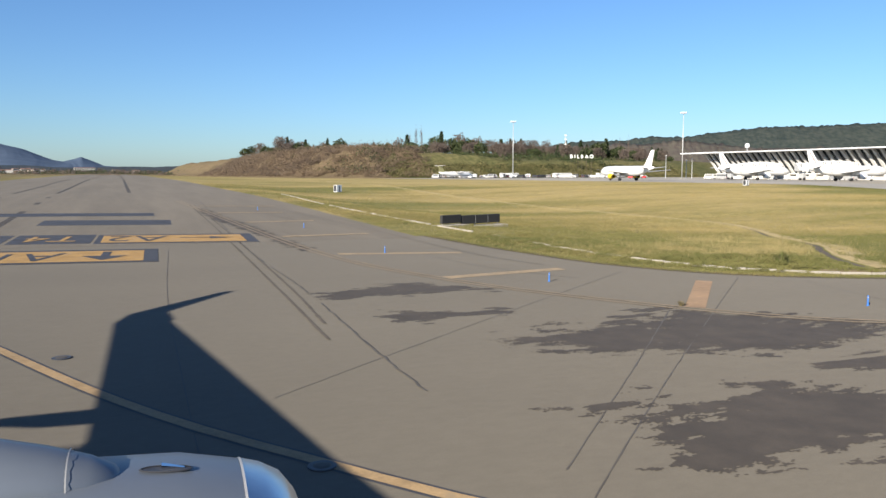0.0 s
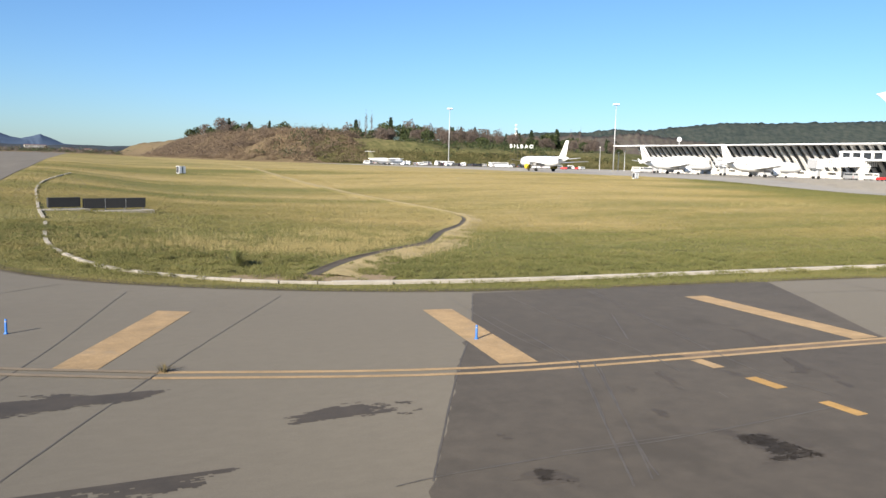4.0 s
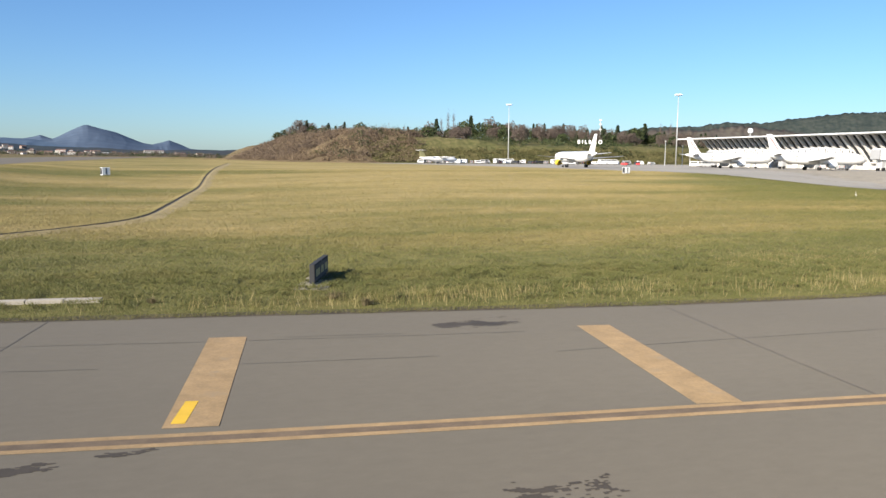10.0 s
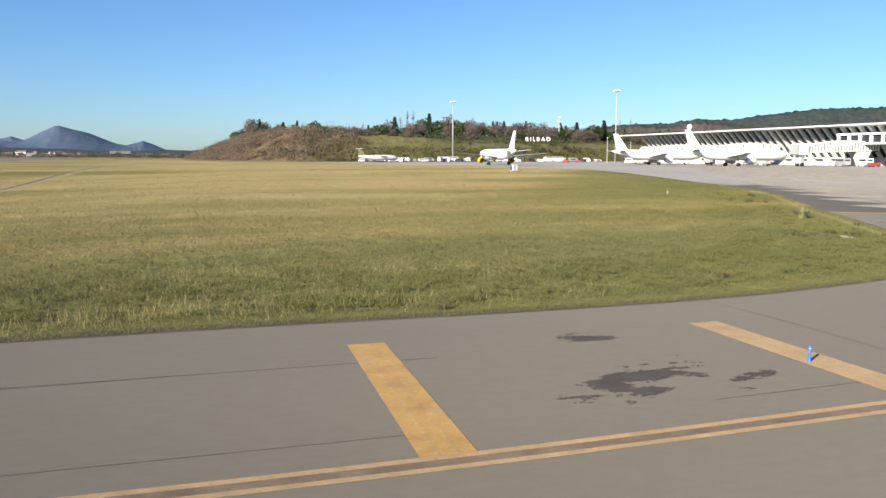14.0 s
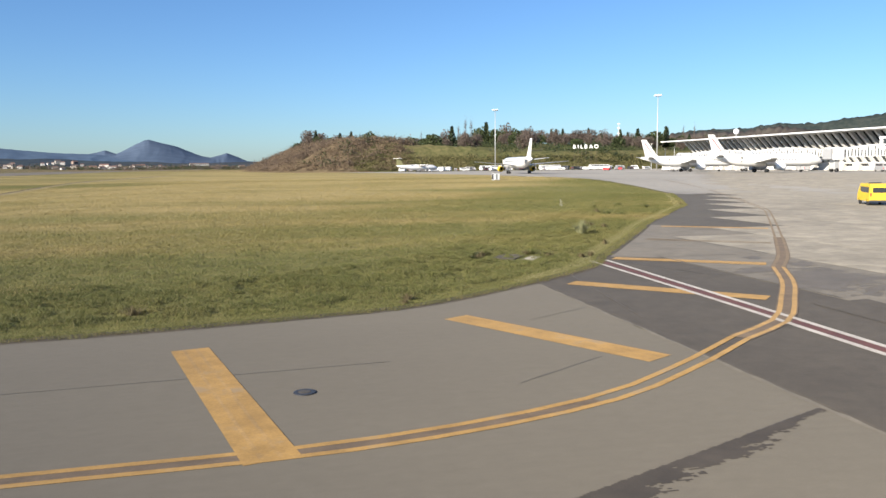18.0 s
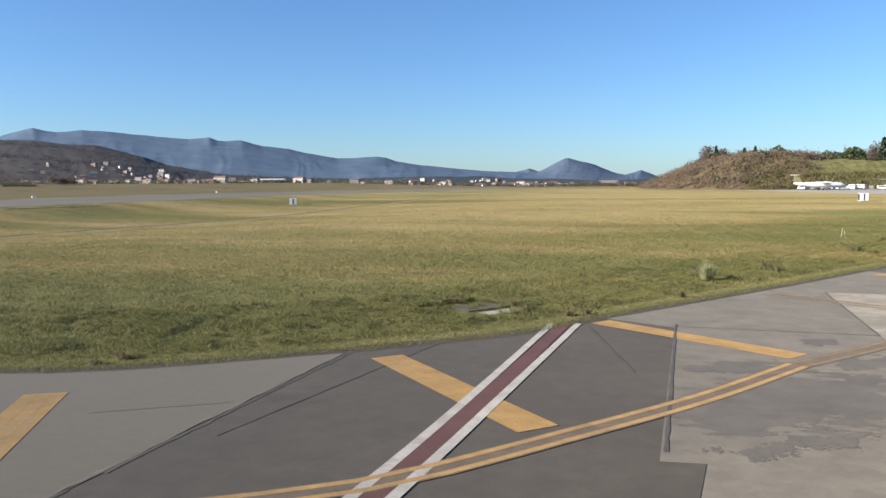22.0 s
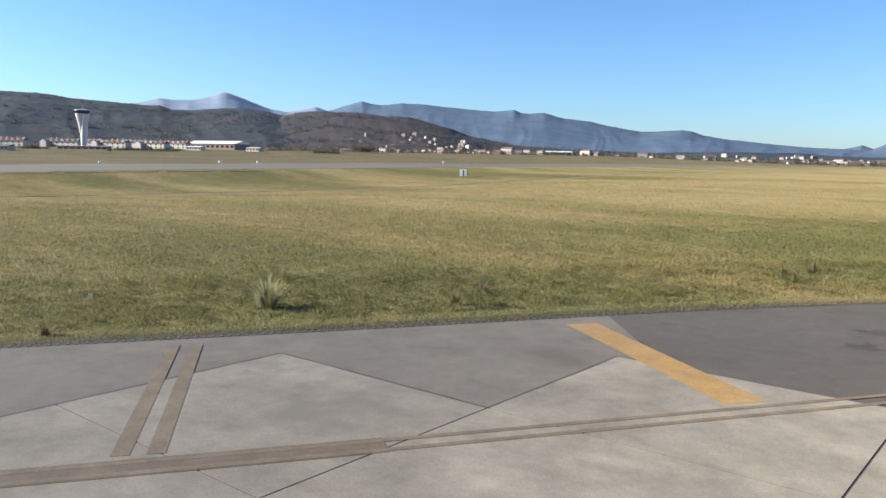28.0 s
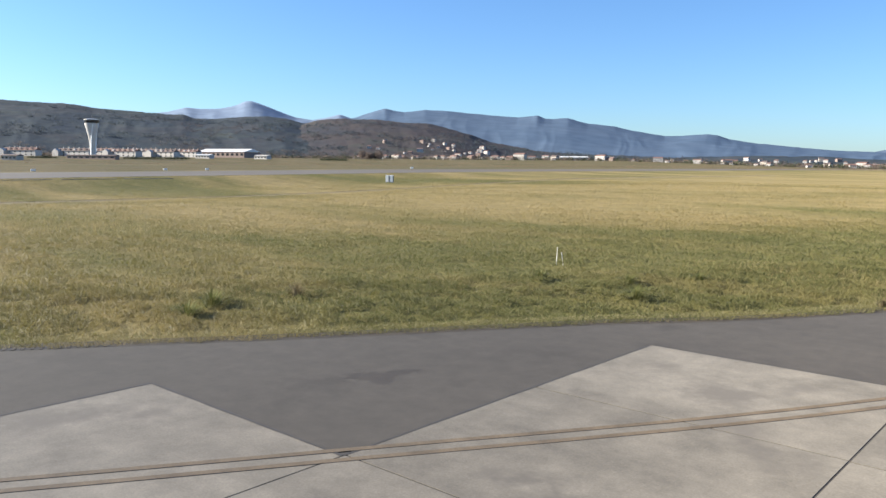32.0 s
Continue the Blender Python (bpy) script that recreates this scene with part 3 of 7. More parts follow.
def panel(name, quad, mat, parent, lift, label=""):
    """A four-cornered painted panel laid over the uneven ground in small squares."""
    a, b, c, d = (np.array(q, float) for q in quad)
    nu, nv = max(2, int(math.dist(quad[0], quad[1]) / 0.8)), max(2, int(math.dist(quad[1], quad[2]) / 0.8))
    v = []
    for i in range(nu + 1):
        for j in range(nv + 1):
            p = (a * (1 - i / nu) + b * i / nu) * (1 - j / nv) + (d * (1 - i / nu) + c * i / nu) * j / nv
            v.append((p[0], p[1], float(rise(*p)) + lift))
    f = [(i * (nv + 1) + j, (i + 1) * (nv + 1) + j, (i + 1) * (nv + 1) + j + 1, i * (nv + 1) + j + 1) for i in range(nu) for j in range(nv)]
    ob = mesh_ob(name, v, f, mat, parent)
    if label:
        ob["label"] = label
    return ob


# ---- distance: hills and mountains ----
RIDGES = {}


def ridge(name, eye, dist, prof, mat, label, rough=3.0, thick=500, step=0.12, seed=0, foot=-20, lump=0.0, lumpw=14.0, rows=14, relief=0.0, spur=3.0):
    """A ridge whose skyline runs through (bearing, height angle) pairs seen from eye."""
    az, el = np.array(prof, float).T
    o = np.argsort(az)
    u = np.arange(az.min(), az.max() + step, step)
    h = np.interp(u, az[o], el[o])
    ker = np.hanning(5)
    h = np.convolve(np.pad(h, 2, mode="edge"), ker / ker.sum(), "valid")
    half = int(3.5 / step)
    ker = np.hanning(2 * half + 1)
    soft_h = np.convolve(np.pad(h, half, mode="edge"), ker / ker.sum(), "valid")
    v, f = [], []
    for i, (deg, e) in enumerate(zip(u, h)):
        a = radians(deg)
        top, mean = math.tan(radians(e)) * dist + eye[2], math.tan(radians(soft_h[i])) * dist + eye[2]
        dx, dy = -math.sin(a), math.cos(a)
        for k in range(rows):
            s = k / (rows - 1)
            d = dist - thick * (1 - s) * 0.9
            z = foot + (mean + (top - mean) * s ** 3 - foot) * s ** 0.8
            px_, py_ = eye[0] + dx * d, eye[1] + dy * d
            q = 3.5 / dist
            z += rough * s * (0.8 if k < rows - 1 else 2.6 if dist > 4000 else 1.0) * noise.fractal(Vector((px_ * q * 4, py_ * q * 4, seed)), 1.0, 2.0, 5) + lump * s * abs(noise.noise(Vector((px_ / lumpw, py_ / lumpw, seed))))
            if relief:
                # spurs and gullies running down from the crest
                bend = deg / spur + 0.5 * noise.noise(Vector((deg / spur, s * 2.5, seed + 5)))
                z += relief * 4 * s * (1 - s) * (0.35 - abs(noise.noise(Vector((bend, s * 0.6, seed + 7)))) - 0.5 * abs(noise.noise(Vector((bend * 2.7, s * 1.8, seed + 8)))))
            v.append((px_, py_, z))
        v.append((eye[0] + dx * (dist + thick * 0.3), eye[1] + dy * (dist + thick * 0.3), foot))
    RIDGES[name] = (eye, u, dist, thick, np.array([q[2] for q in v]).reshape(len(u), rows + 1)[:, :rows])
    rows += 1
    for i in range(len(u) - 1):
        for k in range(rows - 1):
            q = i * rows + k
            f.append((q, q + 1, q + rows + 1, q + rows))
    ob = mesh_ob(name, v, f, mat, smooth=True)
    return tagged(ob, label, "mountain", kind="structure")


EYE_A, EYE_B = (85, 0, 4.2), (128, 12, 4.2)
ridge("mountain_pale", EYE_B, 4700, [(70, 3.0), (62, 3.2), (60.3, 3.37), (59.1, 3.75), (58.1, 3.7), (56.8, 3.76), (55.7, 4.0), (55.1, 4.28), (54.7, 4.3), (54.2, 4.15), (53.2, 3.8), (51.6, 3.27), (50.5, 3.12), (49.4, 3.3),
      (48.5, 3.51), (47.6, 3.23), (45.5, 3.1), (42, 2.5)], M_FARMT2, "mountain chain on the horizon, pale with painted haze", 2.5, 1800, seed=1, rows=24, relief=11, spur=2.5)
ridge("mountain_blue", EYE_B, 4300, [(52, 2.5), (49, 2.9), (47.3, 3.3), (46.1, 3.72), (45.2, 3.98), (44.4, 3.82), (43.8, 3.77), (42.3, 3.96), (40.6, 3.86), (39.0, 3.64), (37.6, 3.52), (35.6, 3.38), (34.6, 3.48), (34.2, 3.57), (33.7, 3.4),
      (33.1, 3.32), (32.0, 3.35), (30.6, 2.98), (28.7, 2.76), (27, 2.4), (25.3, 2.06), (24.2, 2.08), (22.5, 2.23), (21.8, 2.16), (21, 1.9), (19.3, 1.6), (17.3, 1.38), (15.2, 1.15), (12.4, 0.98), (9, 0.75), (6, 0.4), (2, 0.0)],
      M_FARMT, "long wooded mountain ridge, blue with painted haze", 3.0, 1800, step=0.08, seed=2, rows=26, relief=8, spur=3.0)
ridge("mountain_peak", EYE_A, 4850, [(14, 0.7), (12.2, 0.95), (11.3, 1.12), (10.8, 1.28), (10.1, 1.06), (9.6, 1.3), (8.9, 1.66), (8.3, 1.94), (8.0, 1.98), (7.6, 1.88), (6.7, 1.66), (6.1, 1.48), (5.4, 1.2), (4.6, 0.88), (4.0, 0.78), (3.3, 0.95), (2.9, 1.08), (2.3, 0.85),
      (1.5, 0.5), (-1, 0.3)], M_PEAK, "single peaked mountain with a low shoulder, tinted blue for haze", 3.0, 1800, step=0.05, seed=3, rows=20, relief=5, spur=1.6)
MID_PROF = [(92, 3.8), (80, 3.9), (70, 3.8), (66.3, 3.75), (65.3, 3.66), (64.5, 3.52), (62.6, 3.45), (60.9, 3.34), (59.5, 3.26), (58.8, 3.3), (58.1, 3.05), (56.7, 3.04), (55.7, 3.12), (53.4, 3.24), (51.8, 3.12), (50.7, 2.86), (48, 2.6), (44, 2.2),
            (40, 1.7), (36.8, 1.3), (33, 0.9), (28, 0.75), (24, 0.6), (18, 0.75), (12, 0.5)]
ridge("hill_midground", EYE_B, 2600, MID_PROF, M_MIDHILL, "dark green wooded hillside above the town, with painted haze", 4, 1300, step=0.1, seed=4, lump=2.5, lumpw=18, rows=60, relief=7, spur=4.0)
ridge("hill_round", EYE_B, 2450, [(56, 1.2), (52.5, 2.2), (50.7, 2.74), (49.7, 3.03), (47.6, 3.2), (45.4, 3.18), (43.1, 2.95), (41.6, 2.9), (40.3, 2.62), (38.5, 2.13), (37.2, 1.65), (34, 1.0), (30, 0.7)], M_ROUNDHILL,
      "rounded brown wooded hill beside the town, with haze in its tone", 4, 1100, step=0.1, seed=14, lump=2.5, lumpw=18, rows=50, relief=5, spur=3.0)
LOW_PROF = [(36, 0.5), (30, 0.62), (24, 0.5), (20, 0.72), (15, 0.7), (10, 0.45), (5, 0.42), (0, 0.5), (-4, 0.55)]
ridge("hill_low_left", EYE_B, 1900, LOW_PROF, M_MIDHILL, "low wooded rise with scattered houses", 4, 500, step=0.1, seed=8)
ridge("hill_wooded", EYE_A, 2100, [(-26, 1.2), (-29, 2.05), (-31, 2.3), (-34, 2.35), (-36, 2.6), (-38, 2.5), (-40, 2.8), (-43, 3.15), (-46, 3.15), (-50, 3.25), (-56, 3.3), (-64, 3.0)], M_WOODS,
      "dark green wooded ridge behind the terminal, blued for haze", 2, 700, step=0.08, seed=5, lump=7, lumpw=14)
ridge("hill_brown", EYE_A, 1100, [(-24, 1.0), (-27, 1.6), (-29.5, 2.0), (-32, 2.15), (-34, 2.05), (-36.2, 2.3), (-38, 2.1), (-41, 1.8), (-46, 1.7), (-54, 1.5)], M_BROWNWOODS,
      "brown leafless wood on a low hill", 2, 300, step=0.08, seed=6, lump=5, lumpw=9)


# ---- the near hill, with a scrub slope and a meadow on top ----
FOOT = [(70, 1500), (78, 800), (76, 690), (98, 520), (128, 436), (160, 434), (210, 448), (300, 458), (420, 490), (700, 620)]
foot_line = curve(FOOT, 160)


def hill_z(x, y):
    d = np.full(np.shape(x), 1e9)
    sgn = np.zeros(np.shape(x))
    for a, b in zip(foot_line, foot_line[1:]):
        q = seg_dist(x, y, a, b)
        cr = (b[0] - a[0]) * (y - a[1]) - (b[1] - a[1]) * (x - a[0])
        sgn = np.where(q < d, np.sign(cr), sgn)
        d = np.minimum(q, d)
    d = d * sgn
    west = smooth01((260 - x) / 120)
    return 1.4 + np.where(d < 0, -3 + 0 * d, (12 + 7.5 * west) * smooth01(d / (30 + 30 * west)) + 15 * smooth01((d - 30) / 330))


hx, hy = np.unique(np.r_[np.linspace(40, 330, 100), np.linspace(330, 760, 40)]), np.unique(np.r_[np.linspace(415, 640, 90), np.linspace(640, 1500, 60)])
HX, HY = np.meshgrid(hx, hy, indexing="ij")
HZ = hill_z(HX, HY)
for i in range(len(hx)):
    for j in range(len(hy)):
        if HZ[i, j] > 1.5:
            w = min(1, (HZ[i, j] - 1.4) / 8)
            HZ[i, j] += w * ((2.6 if hx[i] < 250 else 0.8) * noise.fractal(Vector((hx[i] * 0.05, hy[j] * 0.05, 7)), 1.0, 2.0, 5))
m = len(hy)
hill = mesh_ob("hill_near", np.stack([HX.ravel(), HY.ravel(), HZ.ravel()], 1), [(i * m + j, (i + 1) * m + j, (i + 1) * m + j + 1, i * m + j + 1) for i in range(len(hx) - 1) for j in range(m - 1)], M_HILL, smooth=True)
hill.data.materials.append(M_SCRUBHILL)
for q in hill.data.polygons:
    c = q.center
    if c.x < 158 + 45 * noise.noise(c * 0.02) and c.z < 27 + 4 * noise.noise(c * 0.03):
        q.material_index = 1
tagged(hill, "grassy hill with a brown scrub-covered slope", "hill", kind="structure")


# ---- paving: patches, slabs, joints, paint, damp ----
def quad_bar(a, b, width, mat, parent, lift=0.006, label="", name="yellow_bar"):
    return strip(name, [a, b], width, mat, parent, lift, 2, label)


def offset(pts, d):
    p = np.array(pts, float)
    t = np.gradient(p, axis=0)
    t = t / np.hypot(t[:, 0], t[:, 1])[:, None]
    return [tuple(q) for q in p + np.stack([-t[:, 1], t[:, 0]], 1) * d]


def ragged_line(name, pts, width, mat, parent, lift=0.0045, seed=0, solid=True):
    """A sealed crack: a dark line of uneven width, in short runs."""
    p = curve(pts, max(3, int(sum(math.dist(a, b) for a, b in zip(pts, pts[1:])) / 0.35))) if len(pts) > 2 else np.linspace(pts[0], pts[1], max(3, int(math.dist(*pts) / 0.35)))
    t = np.gradient(p, axis=0)
    t = t / np.hypot(t[:, 0], t[:, 1])[:, None]
    o = np.stack([-t[:, 1], t[:, 0]], 1)
    v, f = [], []
    for i, (a, b) in enumerate(zip(p, o)):
        w = width / 2 * (0.55 + 0.9 * abs(noise.noise(Vector((a[0] * 1.3, a[1] * 1.3, seed)))))
        j = (0.015 if solid else 0.06) * noise.noise(Vector((a[0] * 2, a[1] * 2, seed + 9)))
        for s in (w, -w):
            q = a + b * (s + j)
            v.append((q[0], q[1], float(rise(*q)) + lift))
        if i and (solid or noise.noise(Vector((a[0] * 0.45, a[1] * 0.45, seed + 3))) < 0.3):
            f.append((2 * i - 1, 2 * i + 1, 2 * i, 2 * i - 2))
    return mesh_ob(name, v, f, mat, parent)


damp_count = [0]


def damp(pts, parent=None, grow=0.5, mat=None, sx=0.35, sy=1.3, cell=(0.06, 0.035), lane=None, bed=rise):
    """A damp or oily patch with a frayed edge: small cells kept where a field of noise and the distance from the outline allow."""
    damp_count[0] += 1
    seed = damp_count[0] * 3.7
    p = np.array(pts, float)
    nx, ny_ = cell
    x0, y0, x1, y1 = p[:, 0].min() - 1.0, p[:, 1].min() - 0.6, p[:, 0].max() + 1.0, p[:, 1].max() + 0.6
    xs, ys = np.arange(x0, x1, nx), np.arange(y0, y1, ny_)
    X, Y = np.meshgrid(xs, ys, indexing="ij")
    d = np.full(X.shape, 1e9)
    ins = np.zeros(X.shape, bool)
    for a, b in zip(p, np.roll(p, -1, 0)):
        d = np.minimum(d, seg_dist(X, Y, a, b))
        cond = (a[1] > Y) != (b[1] > Y)
        ins ^= cond & (X < (b[0] - a[0]) * (Y - a[1]) / (b[1] - a[1] + 1e-9) + a[0])
    sd = np.where(ins, d, -d)
    fill = np.zeros(X.shape)
    if lane:
        # sharp along the lane's seam, fraying away from it
        (ax, ay), (bx, by) = lane
        side = ((bx - ax) * (ay - Y) - (ax - X) * (by - ay)) / math.dist(*lane)
        fill = np.where(side < 0, -9.0, 1.3 * np.exp(-np.abs(side) / 0.22))
    fray = np.random.default_rng(damp_count[0]).uniform(-0.2, 0.2, X.shape)
    v, f, corner = [], [], {}
    lift = (-0.002 if parent is fillet else 0.013 if ys[0] > 35 else 0.0026) + 0.0004 * (damp_count[0] % 9)
    for i in range(len(xs)):
        for j in range(len(ys)):
            if sd[i, j] < -1.0 or sd[i, j] > 3:
                continue
            q = noise.fractal(Vector((xs[i] * sx * 2, ys[j] * sy * 1.5, seed)), 0.55, 2.2, 6)
            if sd[i, j] / grow + q * 1.7 - 0.15 + fill[i, j] + fray[i, j] > 0:
                quad = []
                for c in ((i, j), (i + 1, j), (i + 1, j + 1), (i, j + 1)):
                    if c not in corner:
                        corner[c] = len(v)
                        px_, py_ = x0 + c[0] * nx, y0 + c[1] * ny_
                        v.append((px_, py_, float(bed(px_, py_)) + (lift if bed is rise else 0.001 + 0.00025 * (damp_count[0] % 19))))
                    quad.append(corner[c])
                f.append(tuple(quad))
    if f:
        ob = mesh_ob("damp_stain", v, f, mat or M_STAIN, parent or taxiway)
        ob["label"] = "dark frayed damp stain"
        return ob


# newer asphalt across the taxiway, and the asphalt tone beyond the long seam
west_seam = curve([(35.2, 23.2), (33.9, 20.6), (32.8, 18.5), (31.6, 16.6), (30.6, 14.8), (29.2, 12.2), (28, 10.2), (24.6, 4), (20, -6)], 110) + np.random.default_rng(4).uniform(-0.07, 0.07, (110, 2))
sheet("asphalt_patch", west_seam, curve([(47.2, 22.3), (45.2, 18.8), (43.5, 16), (42.3, 13.9), (38.5, 7), (32, -6)], 110), 16, M_DARKASPH, 0.0022, "", taxiway)["label"] = "darker newer asphalt patch"
poly("asphalt_patch", [(120.3, 18.95), (122.45, 19.2), (122.1, 14.8), (121.9, 9.0), (119.9, 9.0), (120.15, 14.4)], M_FILLET, fillet, 0.0105, "dark rectangular asphalt patch")
panel("asphalt_patch", [(-30, 72.3), (2.9, 68.7), (3.0, 72.2), (-30, 76.0)], M_BLACKPAINT, runway, 0.012, "blacked-out old marking")
panel("asphalt_patch", [(-4.8, 60.9), (3.6, 59.9), (3.8, 64.3), (-4.6, 65.4)], M_BLACKPAINT, runway, 0.012, "blacked-out old marking")

# mandatory and direction markings painted on the taxiway mouth
mark = base("taxiway_sign_marking", pose(0, 0, 0), "yellow painted direction panels with black borders and letters", "ground marking", kind="structure")


def ground_text(body, x, y, size, turn, mat, name, sx=1.0):
    c = bpy.data.curves.new(name, "FONT")
    c.body, c.size, c.align_x, c.align_y = body, size, "CENTER", "CENTER"
    c.extrude = 0.0
    tmp = bpy.data.objects.new(name, c)
    me = bpy.data.meshes.new_from_object(tmp)
    bpy.data.objects.remove(tmp)
    me.materials.append(mat)
    me.transform(pose(x, y, 0, 0, 0, turn) @ Matrix.Diagonal((sx, 1, 1, 1)))
    for v in me.vertices:
        v.co.z = float(rise(v.co.x, v.co.y)) + 0.026
    ob = new(name, me)
    ob.parent = mark
    return ob


for y0, y1, x0, x1 in ((39.75, 45.05, -30, 1.7), (47.9, 53.0, -1.1, 7.4), (48.2, 53.3, -5.3, -1.25), (48.2, 53.3, -30, -5.55)):
    lo = -0.11
    quad = [(x0, y0 + lo * x0), (x1, y0 + lo * x1), (x1 + 0.25, y1 + lo * x1), (x0 + 0.25, y1 + lo * x0)]
    panel("black_border", quad, M_BLACKPAINT, mark, 0.012)
    inner = [(x0 + 0.35, y0 + 0.55 + lo * x0), (x1 - 0.6, y0 + 0.55 + lo * x1), (x1 - 0.4, y1 - 0.55 + lo * x1), (x0 + 0.5, y1 - 0.55 + lo * x0)]
    if x0 != -5.3:
        panel("yellow_panel", inner, M_YELLOW, mark, 0.018)
ground_text("A1", -3.8, 42.75, 4.2, 173, M_BLACKPAINT, "letters", 0.62)
ground_text("A2", 1.15, 50.6, 4.2, 173, M_BLACKPAINT, "letters", 0.66)
ground_text("T4", -3.2, 51.3, 4.2, 173, M_YELLOW, "letters", 0.62)
poly("arrow", [(-0.15, 44.0), (-0.55, 44.05), (-0.65, 42.4), (-1.5, 42.5), (-0.6, 40.7), (0.5, 42.2), (-0.3, 42.3)], M_BLACKPAINT, mark, 0.026)
poly("arrow", [(3.4, 50.2), (5.0, 50.05), (5.0, 49.5), (6.4, 49.95), (5.1, 50.75), (5.05, 50.3), (3.4, 50.45)], M_BLACKPAINT, mark, 0.026)

# taxiway edge line: two thin yellow stripes all along the route
EDGE_LINE = [(6.4, 92), (8.0, 60), (9.4, 40), (11.8, 30.7), (15.0, 24.6), (18.2, 20.4), (21.3, 18.2), (25.1, 16.5), (30.6, 14.95), (36, 14.4), (42.2, 13.95), (51.6, 12.9), (60.6, 11.8), (70, 10.9), (78.6, 10.05),
             (86.2, 9.75), (95.5, 9.8), (101, 10.0), (106, 10.3), (110.2, 11.5), (113, 13.3), (115.6, 15.4), (118, 17.15), (120.4, 20.2), (122.5, 23.1), (124.6, 26.6)]
EDGE_LINE2 = [(124.6, 26.6), (127.2, 29.9), (130.3, 34.4), (132.6, 37.8), (138, 45.9), (143.4, 54.1), (148.6, 62.3), (154.3, 73.5), (162.5, 90), (174, 116), (184, 148)]
strip("line_halo", EDGE_LINE[9:20], 0.36, M_HALO, taxiway, 0.0052)
strip("line_halo", EDGE_LINE[21:], 0.6, M_HALO, taxiway, 0.0102)
strip("line_halo", EDGE_LINE2[:4], 0.6, M_HALO, apron, 0.0108)
for d in (-0.19, 0.19):
    strip("edge_line", offset(EDGE_LINE[:8], d), 0.15, M_FAINT, taxiway, 0.015)
    strip("edge_line", offset(EDGE_LINE[7:18], d), 0.15, M_YFADE, taxiway, 0.006)
    strip("edge_line", offset(EDGE_LINE[16:22], d), 0.15, M_YELLOW, taxiway, 0.0085)
    strip("edge_line", offset(EDGE_LINE[21:], d), 0.14, M_YWORN, taxiway, 0.0128)
    strip("edge_line", offset(EDGE_LINE2, d), 0.13, M_BROWN, apron, 0.0128)
# centre line under the aircraft, with a dark border
CENTRE = [(-12, 45), (-6.5, 32), (-2.5, 23.4), (-0.1, 18.4), (2.2, 14.7), (6, 10.0), (14, 4), (26, 0.5), (50, -1), (105, -2)]
strip("centre_line", CENTRE, 0.36, M_BLACKPAINT, taxiway, 0.005)
strip("centre_line", CENTRE, 0.24, M_YFADE, taxiway, 0.009)

# the transverse bars beside the edge line
BARS = [((26.1, 22.6), (23.7, 17.3), M_YFADE), ((33.0, 21.0), (32.2, 15.1), M_YFADE), ((42.1, 20.6), (41.9, 14.3), M_YFADE), ((51.25, 19.6), (50.45, 13.4), M_YFADE), ((60.2, 18.6), (59.5, 12.45), M_YFADE),
        ((69.15, 17.7), (68.3, 11.35), M_YFADE), ((78.35, 16.8), (77.5, 10.6), M_YFADE), ((86.5, 16.85), (86.2, 10.0), M_YELLOW), ((95.2, 16.5), (95.1, 10.2), M_YFADE), ((102.6, 17.5), (104.5, 9.9), M_YELLOW),
        ((109.5, 19.7), (112.75, 14.0), M_YELLOW), ((115.0, 24.9), (119.7, 20.2), M_YELLOW), ((119.55, 31.3), (124.75, 27.6), M_YELLOW), ((125.15, 39.2), (130.3, 35.2), M_BROWN), ((130.4, 47.4), (135.9, 43.5), M_YELLOW),
        ((10.0, 40.2), (16.1, 39.1), M_FAINTBAR), ((9.2, 49.7), (14.7, 50.3), M_FAINTBAR), ((11.9, 31.2), (17.7, 32.1), M_FAINTBAR), ((8.7, 61.0), (13.9, 61.5), M_FAINTBAR), ((8.1, 71.6), (13.5, 71.2), M_FAINTBAR), ((7.6, 81.8), (14.6, 80.6), M_FAINTBAR), ((16.8, 22.6), (21.2, 27.2), M_RUST)]
for a, b, mt in BARS:
    on = fillet if a[0] > 113.5 else taxiway
    w = 0.62 if a[0] < 17 else 0.86
    if mt is M_BROWN:
        # only the two worn flanks of this bar are left
        for d in (-0.24, 0.24):
            p = offset([a, b], d)
            quad_bar(p[0], p[1], 0.26, mt, on, 0.0105)
        continue
    quad_bar(a, b, w, mt, on, 0.0105 if a[0] > 119 else 0.02 if a[1] > 46 else 0.007)
    if mt is M_YELLOW:
        for d in (-0.14, 0.14):
            p = offset([a, b], d)
            quad_bar(p[0], p[1], 0.07, M_YWORN, on, 0.0118 if a[0] > 119 else 0.0083, name="bar_gap")
quad_bar((59.5, 13.8), (59.3, 12.65), 0.22, M_BRIGHTY, taxiway, 0.011, "fresh yellow touch-up")
quad_bar((36.05, 14.05), (36.05, 13.35), 0.32, M_YFADE, taxiway, 0.007, name="dash")
quad_bar((36.08, 12.55), (36.08, 11.75), 0.3, M_YELLOW, taxiway, 0.007, name="dash")
quad_bar((36.1, 10.85), (36.1, 10.05), 0.28, M_YELLOW, taxiway, 0.007, name="dash")

# apron service line: dark red between two white stripes
strip("white_line", [(118.18, 30.6), (117.95, 20), (117.5, 8.0), (117.1, -20)], 0.2, M_WHITEPAINT, fillet, 0.012, 40)
strip("white_line", [(118.95, 30.8), (118.52, 20), (118.05, 8.0), (117.65, -20)], 0.2, M_WHITEPAINT, fillet, 0.012, 40)
strip("red_line", [(118.56, 30.7), (118.24, 20), (117.78, 8.0), (117.38, -20)], 0.4, M_REDPAINT, fillet, 0.009, 40)

